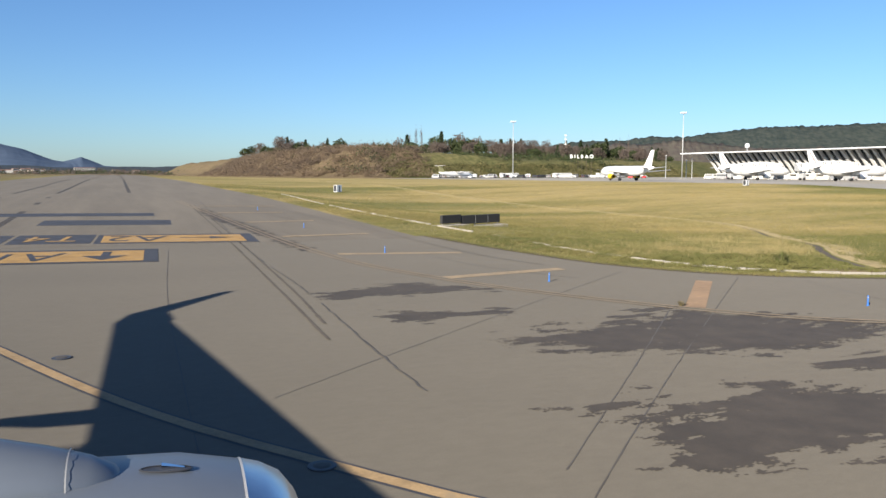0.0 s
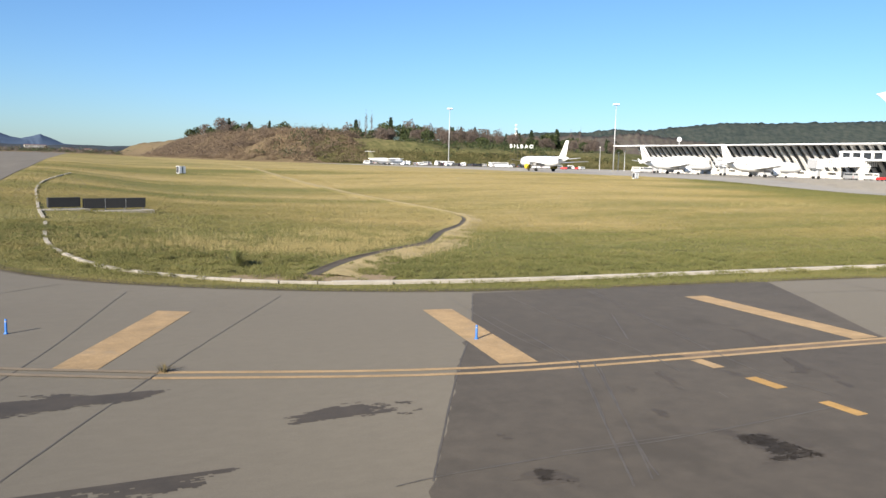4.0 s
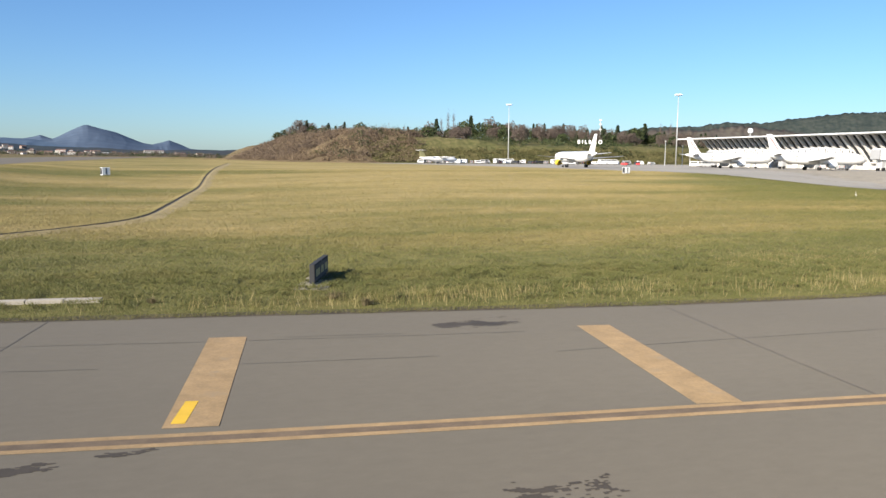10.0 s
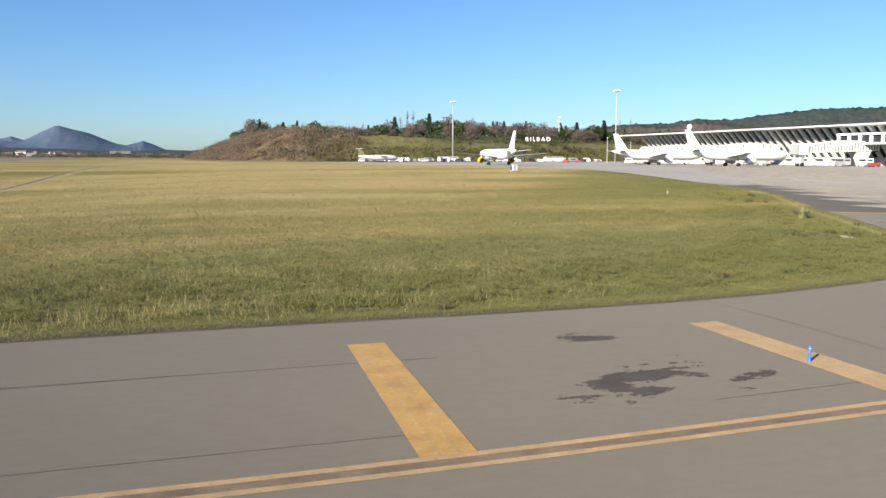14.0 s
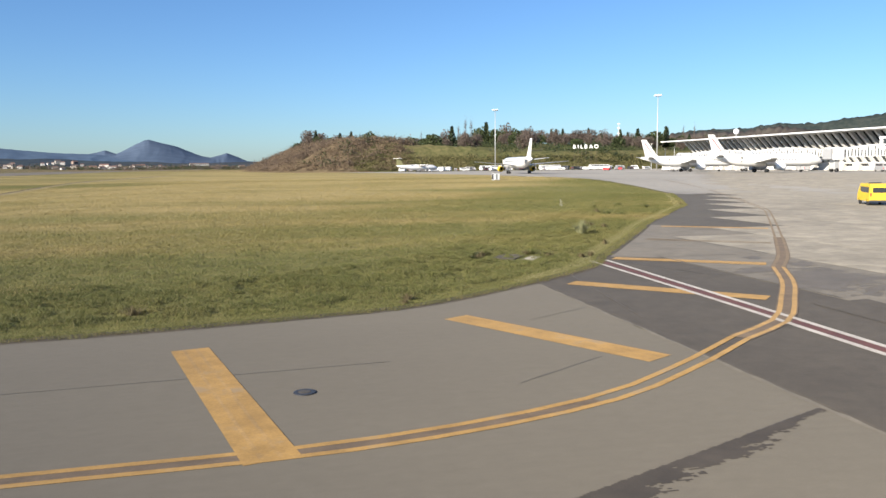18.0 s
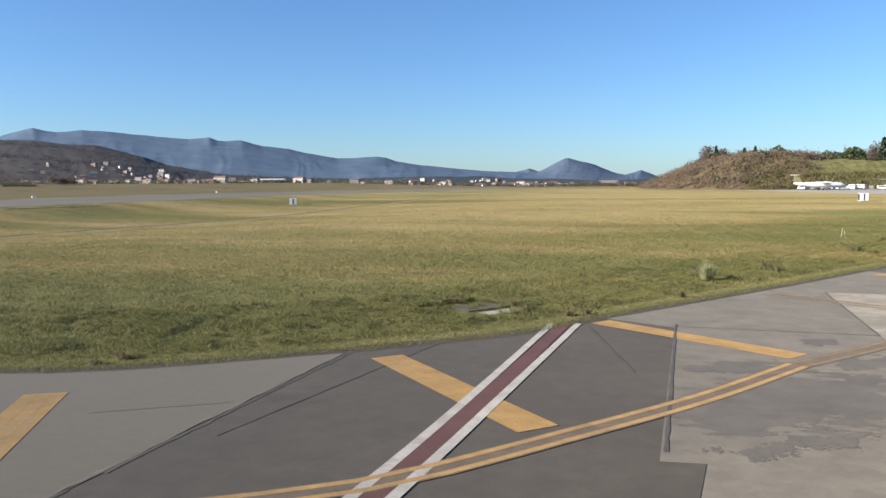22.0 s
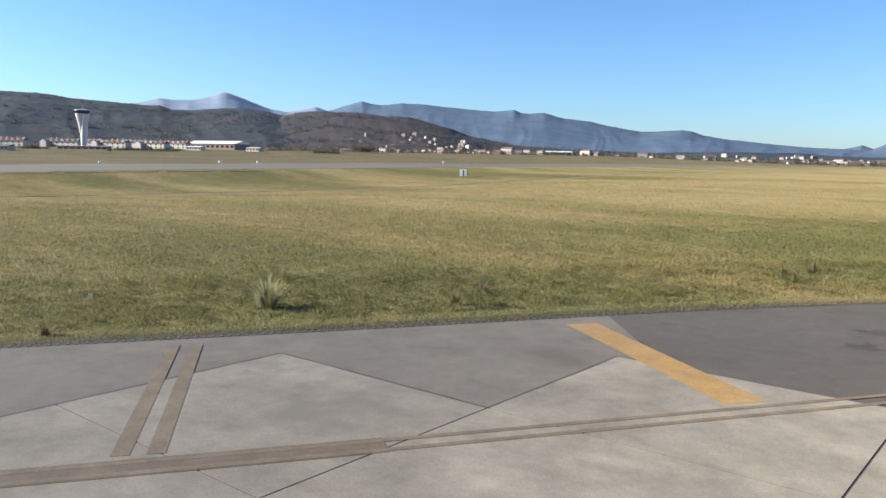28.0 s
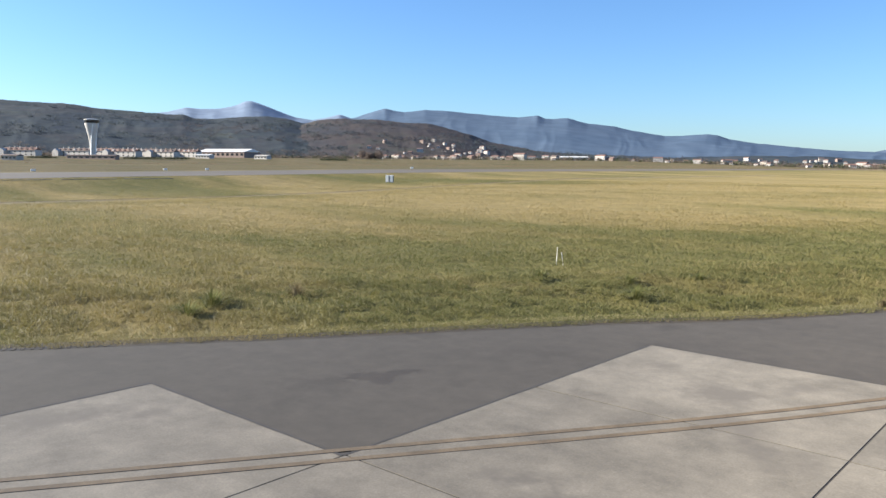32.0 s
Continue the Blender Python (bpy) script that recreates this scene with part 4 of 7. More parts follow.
# joints and sealed cracks
JOINTS = [[(50.0, 21.9), (49.5, 17.5), (48.9, 13.2), (47.3, 8.3), (45, 0)], [(72.4, 19.6), (71.9, 15.6), (71.35, 10.5), (70.9, 3)], [(97.2, 19.1), (97.3, 15.5), (97.1, 9.9), (96.6, 3)], [(55.9, 21.6), (55.1, 15.5)],
          [(25.1, 25.8), (22.5, 16.9), (19.6, 11.6), (17, 6)], [(29.3, 24.2), (25.2, 16.7), (22.6, 11.5), (19.5, 5)], [(2.4, 44), (1.5, 30), (1.1, 18), (0.8, 6)], [(2.6, 17.5), (5.5, 19.8), (12, 24.8), (19.8, 30.6)],
          [(23.3, 27.6), (14.6, 19.8), (10.3, 15.9), (5.8, 11.7), (1.5, 7.5)], [(16.3, 23.1), (10.5, 17.2), (5.8, 12.5)], [(-25, 103.5), (6, 101), (17, 99)]]
for k, q in enumerate(JOINTS):
    ragged_line("joint", q, 0.036, M_TAR, taxiway, seed=k)
CRACKS = [[(8.6, 92), (6.3, 47), (6.0, 30), (5.5, 19.8), (5.3, 12)], [(51, 19.5), (59.5, 18.3), (68.6, 17.3)], [(49.5, 17.7), (57.7, 16.4), (64.5, 15.7)], [(45.2, 20.2), (50.5, 19.5)], [(61.5, 18.3), (64.2, 18.0)], [(67.1, 15.45), (71.9, 15.5), (82.4, 15.4)],
          [(78.5, 15.55), (87.7, 15.2)], [(79.1, 11.15), (85.8, 10.95)], [(111.4, 18.8), (113.6, 20.2)], [(109.2, 12.9), (111.6, 14.5)], [(111.8, 9.3), (113.7, 10.15)], [(37.3, 18.6), (35.9, 16.2)], [(34, 19.6), (33.3, 14.8), (31.2, 10.6), (30.4, 9.1)],
          [(33.6, 14.2), (30.8, 9.2)], [(39.3, 22.3), (37.4, 15.7)], [(32.5, 10.4), (30.2, 10.5)], [(91.4, 11.0), (96.5, 11.1)], [(99, 14.5), (107, 15.2)], [(11.3, 100), (11.4, 82), (11.7, 73), (12.6, 60.5)], [(14.5, 72), (15.4, 58), (15.9, 49.5), (16.2, 42), (16.6, 37.4), (17.6, 33.4)], [(14.0, 38.4), (14.9, 33.5), (16.8, 29.4)]]
for k, q in enumerate(CRACKS):
    ragged_line("crack", q, 0.04 if 0 < k < 18 else 0.07, M_TAR, taxiway, 0.014 if 17 < k < 20 or k == 0 else 0.004, k + 20, k > 3)
for q in ([(6.9, 84), (6.1, 55), (5.25, 32), (4.8, 22)], [(7.3, 84), (6.55, 55), (5.7, 32), (5.2, 24)]):
    ragged_line("tyre_mark", q, 0.11, M_STAINB, taxiway, 0.014, 41)
for q in ([(2, 118), (3.5, 400), (5, 900)], [(-7, 60), (-6, 300), (-5, 900)], [(-12, 60), (-11, 300), (-10, 900)]):
    strip("rubber_streak", q, 0.5, M_STAIN, runway, 0.008, 60)
ragged_line("joint", [(113.95, 25.2), (113.9, 17), (113.9, 11), (113.9, -10)], 0.1, M_STAINB, taxiway, 0.0045, 60, False)
ragged_line("joint", [(113.9, 25.2), (113.86, 17), (113.84, 11), (113.84, -10)], 0.035, M_TAR, taxiway, 0.0055, 66)
ragged_line("joint", [(35.2, 23.1), (32.8, 18.5), (30.6, 14.8), (28, 10.2)], 0.04, M_TAR, taxiway, 0.0045, 61)
ragged_line("joint", [(121.8, 31.4), (121.82, 25.5), (121.85, 19.6)], 0.09, M_TAR, fillet, 0.0125, 64)
ragged_line("joint", [(121.0, 24.9), (119.3, 30.5)], 0.06, M_TAR, fillet, 0.006, 62)
ragged_line("joint", [(114.5, 18.3), (115.8, 27.2)], 0.05, M_TAR, fillet, 0.006, 63)

# damp patches
damp([(6.0, 29.2), (10.4, 30.4), (12.3, 27.9), (6.7, 27.8)])
damp([(7.3, 78), (8.4, 58), (9.2, 43), (8.7, 42), (8.3, 46), (7.6, 56), (6.9, 64), (6.8, 74)], grow=0.35)
damp([(7.3, 25.1), (10.8, 24.5), (10.6, 23.8), (7.1, 23.5)])
damp([(8.9, 20.5), (15.9, 22.5), (20.1, 18.5), (16.5, 16.7), (10.7, 18.0)], grow=0.9)
damp([(14.28, 15.88), (17.77, 15.8), (21.12, 15.92), (24.81, 15.51), (24.53, 15.23), (21.05, 14.82), (18.49, 14.81), (16.28, 14.91), (14.11, 15.03)], grow=0.3, lane=((14.28, 15.88), (24.81, 15.51)))
damp([(8.2, 14.0), (11.9, 14.9), (13.8, 13.7), (15.5, 12.5), (10.8, 11.3), (7.6, 11.6)], grow=0.6)
damp([(7.2, 14.8), (9.5, 15.4), (8.8, 14.5), (7.4, 14.4)], grow=0.4)
damp([(13.8, 19.9), (20.7, 18.4), (15.4, 17.0), (13.1, 18.6)])
damp([(15.0, 11.54), (16.76, 11.55), (19.65, 11.58), (22.17, 11.61), (24.87, 11.56), (22.82, 10.05), (21.64, 10.68), (19.68, 10.29), (17.81, 11.01), (15.83, 11.4)], grow=0.5, lane=((15.0, 11.54), (24.87, 11.56)))
damp([(26.7, 13.5), (28.9, 13.4), (28.9, 13.0), (26.9, 13.0)], grow=0.3)
damp([(20, 15.1), (23.6, 15.8), (23.6, 15.3), (20.7, 14.6)], grow=0.35)
damp([(33.1, 10.3), (33.7, 10.1), (33.7, 9.0), (33.0, 9.1)], grow=0.3)
damp([(29.4, 10.2), (29.6, 10.1), (29.7, 9.4), (29.2, 9.4)], grow=0.25)
damp([(44.6, 11.3), (48.3, 11.3), (54.8, 11.7), (55.3, 11.2), (49.8, 10.3), (48.1, 10.3)], grow=0.35)
damp([(56, 11.3), (59, 11.5), (58.6, 11.1), (56.3, 11.0)], grow=0.3)
damp([(90.4, 13.1), (92.5, 13.5), (92.3, 13.0), (90.6, 11.8), (89.3, 11.7)], grow=0.4)
damp([(92.0, 11.8), (93.4, 12.2), (93.4, 11.9), (92.2, 11.6)], grow=0.3)
damp([(90.9, 16.2), (92.0, 16.4), (92.0, 15.6), (91.2, 15.4)], grow=0.35)
damp([(65.0, 19.0), (67.6, 18.9), (66.9, 18.2), (65.3, 18.3)], grow=0.3)
damp([(81.5, 8.6), (82.8, 8.6), (83.0, 8.1), (81.6, 8.0)], grow=0.3)
damp([(72.9, 10.1), (74.8, 9.95), (77.4, 9.8), (82.2, 9.6), (80.9, 8.5), (78.3, 8.5), (75.8, 8.6), (73.8, 9.2)], grow=0.5)
damp([(108.36, 7.74), (110.78, 8.86), (113.72, 10.17), (113.34, 9.82), (109.78, 7.88), (108.67, 7.56)], grow=0.2, lane=((108.36, 7.74), (113.72, 10.17)))
damp([(63.5, 8.9), (64.8, 9.0), (64.7, 8.6), (63.4, 8.5)], grow=0.3)
damp([(51.1, 17.2), (53.7, 16.9), (53.8, 16.5), (51.5, 16.7)], grow=0.25)

for q, g in (([(135.9, 51.7), (136.6, 52.3), (136.9, 51.8), (136.3, 51.2)], 0.25), ([(136.0, 49.6), (136.5, 50.1), (136.9, 49.7), (136.4, 49.3)], 0.2), ([(134.2, 47.6), (134.8, 48.0), (135.0, 47.5), (134.5, 47.3)], 0.2),
             ([(135.0, 49.7), (135.5, 50.1), (135.6, 49.8)], 0.15), ([(130.6, 42.6), (131.6, 43.4), (131.4, 42.5)], 0.25), ([(140.2, 57.2), (141.2, 58.6), (141.4, 57.4)], 0.25)):
    damp(q, fillet, g, M_STAIN, 1.2, 1.2, (0.035, 0.035))

k0, k1 = (int(np.argmin(np.hypot(E2[:, 0] - x, E2[:, 1] - y))) for x, y in ((119.6, 32.0), (130.0, 48.7)))
sheet("weathered_strip", E2[k0:k1 + 1], np.linspace((121.75, 30.9), (146.6, 30.9), k1 + 1 - k0), 14, M_STRIP, -0.001, "", fillet)["label"] = "grey weathered paving along the turf"
sheet("patched_strip", E2[k1:], np.linspace((140, 38), (176, 92), len(E2) - k1), 14, M_PATCHED, -0.001, "", fillet)["label"] = "dark patched asphalt along the turf"
for q in ([(34.53, 13.48), (34.57, 13.11), (34.12, 12.37), (34.02, 12.64)], [(33.26, 12.91), (33.29, 12.75), (33.06, 12.3), (32.99, 12.4)], [(32.83, 11.49), (32.89, 11.41), (32.74, 11.15), (32.69, 11.23)], [(39.46, 16.2), (39.59, 15.66), (38.66, 14.2), (38.47, 14.44)], [(38.12, 13.44), (38.13, 13.18), (37.48, 12.25), (37.38, 12.47)], [(37.85, 12.17), (37.83, 11.95), (37.45, 11.36), (37.36, 11.52)], [(34.37, 11.97), (34.44, 11.76), (34.37, 11.5), (34.24, 11.62)], [(35.84, 13.16), (36.06, 12.94), (36.01, 12.6), (35.77, 12.73)], [(33.13, 10.35), (33.62, 9.95), (33.72, 8.99), (32.79, 8.98)], [(29.47, 10.31), (29.67, 10.1), (29.82, 9.51), (29.4, 9.67)], [(29.69, 11.43), (29.78, 11.32), (29.73, 11.15), (29.64, 11.24)]):
    damp(q, taxiway, 0.12, M_STAIN, 1.0, 1.0, (0.035, 0.03))
for k, q in enumerate(([(34.17, 22.88), (33.42, 17.69), (33.37, 14.93)], [(33.46, 14.8), (31.31, 10.82), (30.51, 9.28)], [(33.79, 14.69), (31.42, 10.26), (30.95, 9.27)], [(36.08, 22.34), (35.57, 18.43), (35.36, 14.93), (34.59, 11.63)], [(39.23, 22.54), (36.78, 13.65), (36.63, 11.0)], [(36.07, 10.56), (32.46, 10.33), (30.17, 10.36), (28.25, 10.32), (27.49, 10.23)], [(71.68, 10.1), (72.58, 9.26), (73.36, 8.44), (74.17, 7.64)], [(37.54, 19.02), (35.9, 16.22)])):
    ragged_line("crack", q, 0.045, M_TAR, taxiway, 0.0062, k + 90, k != 3)
# the crumbling seam between the taxiway and the darker corner
for k, dx in enumerate((-0.07, -0.03)):
    ragged_line("joint", [(113.82 + dx, 24.9), (113.85 + dx, 14), (113.86 + dx, 4), (113.88 + dx, -6)], 0.1, M_STRIP, taxiway, 0.0064 + 0.0006 * k, 97 + k, False)["label"] = "pale crumbled edge of a pavement seam"
# concrete slabs of the apron in their stepped outline, each a block of its own
SX, SY, X0, Y0 = 5.47, 4.75, 121.75, 31.05
STEP_TOP = [31.05, 40.2, 44.95, 54.4, 63.95, 73.4, 82.9, 92.4]
slab_verts = [(x, y, z) for z in (-0.12, 0.0) for x, y in ((0.018, 0.018), (SX - 0.018, 0.018), (SX - 0.018, SY - 0.018), (0.018, SY - 0.018))]
slab_faces = [(4, 5, 6, 7), (0, 1, 5, 4), (1, 2, 6, 5), (2, 3, 7, 6), (3, 0, 4, 7)]
slab_me = bpy.data.meshes.new("slab")
slab_me.from_pydata(slab_verts, [], slab_faces)
slab_me.materials.append(M_CONCRETE)
old_slab_me = slab_me.copy()
old_slab_me.materials.clear()
old_slab_me.materials.append(M_STRIP)
for i, top in enumerate(STEP_TOP):
    for j in range(12):
        x, y = X0 + i * SX, top - (j + 1) * SY
        s = new("slab", old_slab_me if i == 0 else slab_me)
        s.parent = fillet
        s.location = (x, y, float(rise(x + 2.7, y + 2.4)) + 0.004 + 0.002 * ((i * 7 + j * 3) % 3))


def slab_top(x, y):
    """Height of the concrete slab under a spot."""
    i = max(0, int((x - X0) // SX))
    j = int((STEP_TOP[i] - y) // SY)
    return float(rise(X0 + i * SX + 2.7, STEP_TOP[i] - (j + 1) * SY + 2.4)) + 0.004 + 0.002 * ((i * 7 + j * 3) % 3)


# the rest of the concrete, out to the apron, in larger bays
bv, bf = [], []
for i in range(24):
    top = STEP_TOP[i] - 12 * SY if i < 8 else STEP_TOP[7] + 9.5 * (i - 7)
    x0, ys_ = X0 + i * SX, np.arange(top, -60, -9.5)
    for y1, y0 in zip(ys_, ys_[1:]):
        k = len(bv)
        bv += [(x, y, float(rise(x, y)) + 0.004) for x, y in ((x0 + 0.015, y0 + 0.015), (x0 + SX - 0.015, y0 + 0.015), (x0 + SX - 0.015, y1 - 0.015), (x0 + 0.015, y1 - 0.015))]
        bf.append((k, k + 1, k + 2, k + 3))
bays = mesh_ob("far_slabs", bv, bf, M_CONCRETE, fillet)
bays["kind"] = "stuff"
for i, top in enumerate(STEP_TOP):
    x = X0 + i * SX
    ragged_line("joint", [(x, top), (x + SX, top)], 0.075, M_TAR, fillet, 0.009, 70 + i)
    if i and STEP_TOP[i - 1] < top:
        ragged_line("joint", [(x, STEP_TOP[i - 1]), (x, top)], 0.075, M_TAR, fillet, 0.009, 80 + i)
damp([(123.9, 25.4), (125.2, 22.5), (122.9, 20.5), (122.0, 22.0)], fillet, 0.5, M_SLABSTAIN, cell=(0.035, 0.025), bed=slab_top)
damp([(122.6, 23.6), (125.4, 25.8), (126.3, 24.6), (126.2, 22.6), (124.3, 21.7)], fillet, 0.6, M_SLABSTAIN, cell=(0.035, 0.025), bed=slab_top)
damp([(123.1, 26.3), (124.3, 27.2), (124.3, 26.6), (123.3, 25.7)], fillet, 0.35, M_SLABSTAIN, cell=(0.035, 0.025), bed=slab_top)

for q, g in (([(122.74, 25.78), (123.42, 26.64), (124.21, 26.33), (124.79, 26.15), (123.53, 25.41)], 0.25), ([(124.97, 29.59), (125.56, 29.87), (125.86, 29.46), (125.41, 29.05)], 0.15), ([(125.0, 25.08), (125.46, 25.68), (126.04, 25.9), (126.19, 25.46), (125.69, 25.12)], 0.20), ([(125.31, 26.25), (126.08, 27.63), (126.91, 28.09), (126.5, 26.75), (125.87, 26.47)], 0.30), ([(122.89, 23.16), (123.26, 23.81), (125.16, 24.45), (125.04, 23.66), (124.1, 23.03)], 0.40), ([(121.7, 25.32), (123.09, 26.61), (124.68, 26.45), (123.16, 25.45)], 0.20), ([(122.95, 23.42), (124.64, 23.68), (125.38, 22.89), (123.93, 21.93)], 0.30), ([(124.78, 25.48), (125.89, 26.06), (125.88, 25.43)], 0.15), ([(122.45, 19.79), (123.81, 20.91), (125.13, 21.61), (124.63, 20.71), (123.12, 19.72)], 0.25), ([(125.1, 29.8), (125.86, 30.25), (125.88, 29.7)], 0.12)):
    damp(q, fillet, g, M_SLABSTAIN, 0.8, 0.8, (0.035, 0.03), bed=slab_top)

# concrete edging along the meadow, broken and overgrown in places
def kerb_run(pts, w, n, gap=0.22, top=0.075):
    p = curve(pts, n)
    k = base("edging", pose(0, 0, 0), "pale weathered concrete edging sunk in the grass", "kerb", kind="structure")
    for i in range(n - 1):
        if noise.noise(Vector((i * 0.37, 3, 1))) > gap:
            continue
        a, b = Vector((*p[i], 0)), Vector((*p[i + 1], 0))
        c, ang = (a + b) / 2, math.degrees(math.atan2(b.y - a.y, b.x - a.x))
        L = (b - a).length / 2 - 0.015
        q = part("edging_block", boxm(-L, -w / 2, -0.12, L, w / 2, top, 0.012), M_KERB, k)
        q.matrix_world = pose(c.x, c.y, float(rise(c.x, c.y)), 0, 0, ang + 1.5 * noise.noise(Vector((i, 1, 1))))
    return k


kerb_run([(23.0, 120), (20.6, 86), (21.4, 60), (22.2, 48.6), (22.7, 38.0), (24.5, 31.5), (27, 28.6), (30, 26.7), (33.5, 25.7)], 0.17, 80, 0.28, 0.06)
kerb_run([(31.5, 26.2), (37.8, 25.3), (45.2, 24.9), (54.7, 24.5), (56.8, 24.3)], 0.32, 26, 9)


# ---- small things on the field ----
def edge_post(x, y):
    p = base("edge_post", pose(x, y, float(rise(x, y))), "short blue plastic taxiway edge marker", "marker post", "taxiway edge posts")
    part("foot", lathe([(0.0, 0.0), (0.0, 0.06), (0.02, 0.06), (0.03, 0.042), (0.07, 0.038)], 14, "Z"), M_BLUE, p, "", True)
    part("tube", lathe([(0.06, 0.036), (0.37, 0.034), (0.39, 0.024), (0.392, 0.0)], 14, "Z"), M_BLUE, p, smooth=True)
    part("reflector", lathe([(0.31, 0.0365), (0.335, 0.0362)], 14, "Z"), M_GREY, p, "grey reflective band")
    p.scale = (0.8, 0.8, 0.88)
    return p


for q in ((12.35, 40.0), (11.8, 55.5), (15.27, 29.0), (22.35, 20.9), (32.35, 17.35), (54.95, 15.4), (77.7, 12.65), (94.9, 12.55), (12.0, 75.0)):
    edge_post(*q)


def sign_panel(name, a, b, h, thick, label, lift=0.18, face=None):
    """A low airfield sign: a shallow cabinet on feet, standing from a to b."""
    ax, ay, bx, by = *a, *b
    L, ang = math.dist(a, b), math.degrees(math.atan2(by - ay, bx - ax))
    cx, cy = (ax + bx) / 2, (ay + by) / 2
    s = base(name, pose(cx, cy, float(rise(cx, cy)) - GRASS_DROP, 0, 0, ang), label, "airfield sign", "airfield signs")
    part("cabinet", boxm(-L / 2, -thick / 2, lift, L / 2, thick / 2, lift + h, 0.025), M_RUBBER, s)
    n = max(1, round(L / 1.4))
    for k in range(n + 1):
        x = -L / 2 + 0.15 + (L - 0.3) * k / n
        part("leg", tube(bmesh.new(), (x, 0, -0.05), (x, 0, lift + 0.02), 0.035), M_GREY, s)
    for k in range(1, n):
        x = -L / 2 + L * k / n
        part("seam", boxm(x - 0.012, -thick / 2 - 0.006, lift + 0.03, x + 0.012, thick / 2 + 0.006, lift + h - 0.03), M_GREY, s)
    part("footing", boxm(-L / 2 - 0.5, -thick / 2 - 0.5, -0.2, L / 2 + 0.4, thick / 2 + 0.4, 0.075, 0.02), M_KERB, s, "concrete footing")
    if face:
        part("face", boxm(-L / 2 + 0.07, face * (thick / 2 + 0.004) - 0.003, lift + 0.07, L / 2 - 0.07, face * (thick / 2 + 0.004) + 0.003, lift + h - 0.07), M_BLACKPAINT, s)
        rng = random.Random(4)
        for k in range(9):
            x = -L / 2 + 0.25 + k * (L - 0.5) / 9
            if k in (3, 6):
                continue
            part("character_bar", boxm(x, face * (thick / 2 + 0.009) - 0.002, lift + 0.2, x + 0.17 + rng.random() * 0.06, face * (thick / 2 + 0.009) + 0.002, lift + h - 0.2), M_GORSEFIN, s, "olive-yellow bar of unreadable writing")
    return s


sign_panel("airfield_sign", (22.1, 56.0), (23.95, 56.8), 0.62, 0.25, "long low black airfield sign seen from behind, in short grass")
sign_panel("airfield_sign", (24.15, 56.9), (28.0, 58.3), 0.66, 0.25, "long low black airfield sign seen from behind, in short grass", 0.22)
sign_panel("airfield_sign", (63.0, 25.4), (63.8, 27.9), 0.64, 0.18, "black airfield sign cabinet with faint yellow writing on concrete", 0.12, -1)


def marker_box(x, y, turn):
    s = base("distance_marker", pose(x, y, float(rise(x, y)) - GRASS_DROP, 0, 0, turn), "white box-shaped runway marker with black sides on the meadow", "marker box", "white marker boxes")
    part("body", boxm(-0.72, -0.45, 0.12, 0.72, 0.45, 1.45, 0.03), M_WHITE, s)
    part("side_panel", boxm(-0.735, -0.38, 0.2, -0.722, 0.38, 1.38), M_DARK, s, "black side panel")
    part("side_panel", boxm(0.722, -0.38, 0.2, 0.735, 0.38, 1.38), M_DARK, s, "black side panel")
    part("slot", boxm(-0.12, -0.465, 0.2, 0.12, -0.452, 1.38), M_DARK, s, "dark slot")
    for dx in (-0.6, 0.6):
        part("leg", boxm(dx - 0.06, -0.3, -0.08, dx + 0.06, 0.3, 0.13), M_GREY, s)
    return s


for q in ((41.5, 156.0, 30), (151.0, 159.3, 15)):
    marker_box(*q)

# culvert head in the grass, with a pale apron slab
culvert = base("culvert_head", pose(115.2, 33.2, -0.17, 0, 0, 55), "sunken dark culvert lid over a pale concrete slab, overgrown", "culvert")
part("lid", boxm(-0.95, -0.55, 0.02, 0.95, 0.6, 0.2, 0.05), M_CULVERT, culvert)
part("slab", boxm(-0.75, -1.4, -0.1, 0.85, -0.82, 0.17, 0.03), M_KERB, culvert, "pale concrete slab")
# Solid black block, painted as the shade inside the culvert mouth.
part("opening_shade", boxm(-0.85, -0.8, -0.1, 0.85, -0.66, 0.14), M_RUBBER, culvert)
# drain through the meadow: a slot between low earth banks, its shade painted as dark earth
dl = curve(DRAIN, 130)


def drain_dist(p):
    d = np.full(len(p), 1e9)
    for a, b in zip(dl, dl[1:]):
        d = np.minimum(d, seg_dist(p[:, 0], p[:, 1], a, b))
    return d


dt = np.gradient(dl, axis=0)
dt = dt / np.hypot(dt[:, 0], dt[:, 1])[:, None]
dv, df = [], []
for i, (q, t_) in enumerate(zip(dl, dt)):
    far = min(1.0, max(0.0, (q[1] - 44) / 10))
    w = (0.24 - 0.05 * far) * (1 + 0.35 * noise.noise(Vector((q[0] * 0.5, q[1] * 0.5, 3))))
    bank = 0.07 + 0.02 * far
    for k, (o, h) in enumerate(((-7.0, -0.05), (-2.5, bank), (-1.2, bank), (-0.7, 0.03), (0.6, 0.03), (1.0, 0.06), (3.0, 0.09), (9.0, -0.05))):
        x, y = q[0] - t_[1] * w * o, q[1] + t_[0] * w * o
        dv.append((x, y, float(rise(x, y)) + h + 0.02 * noise.noise(Vector((x, y, k)))))
    if i:
        df += [(8 * i + k - 8, 8 * i + k - 7, 8 * i + k + 1, 8 * i + k) for k in range(7)]
ditch = tagged(mesh_ob("drain", dv, [f[::-1] for f in df], M_GRASS), "narrow drain with painted dark shade between low dry banks winding through the meadow", "ditch", kind="structure")
ditch.data.materials.append(M_DITCH)
ditch.data.materials.append(M_STRAWBANK)
for k, q in enumerate(ditch.data.polygons):
    q.material_index = 1 if k % 7 in (2, 3) else 2 if k % 7 > 4 else 0
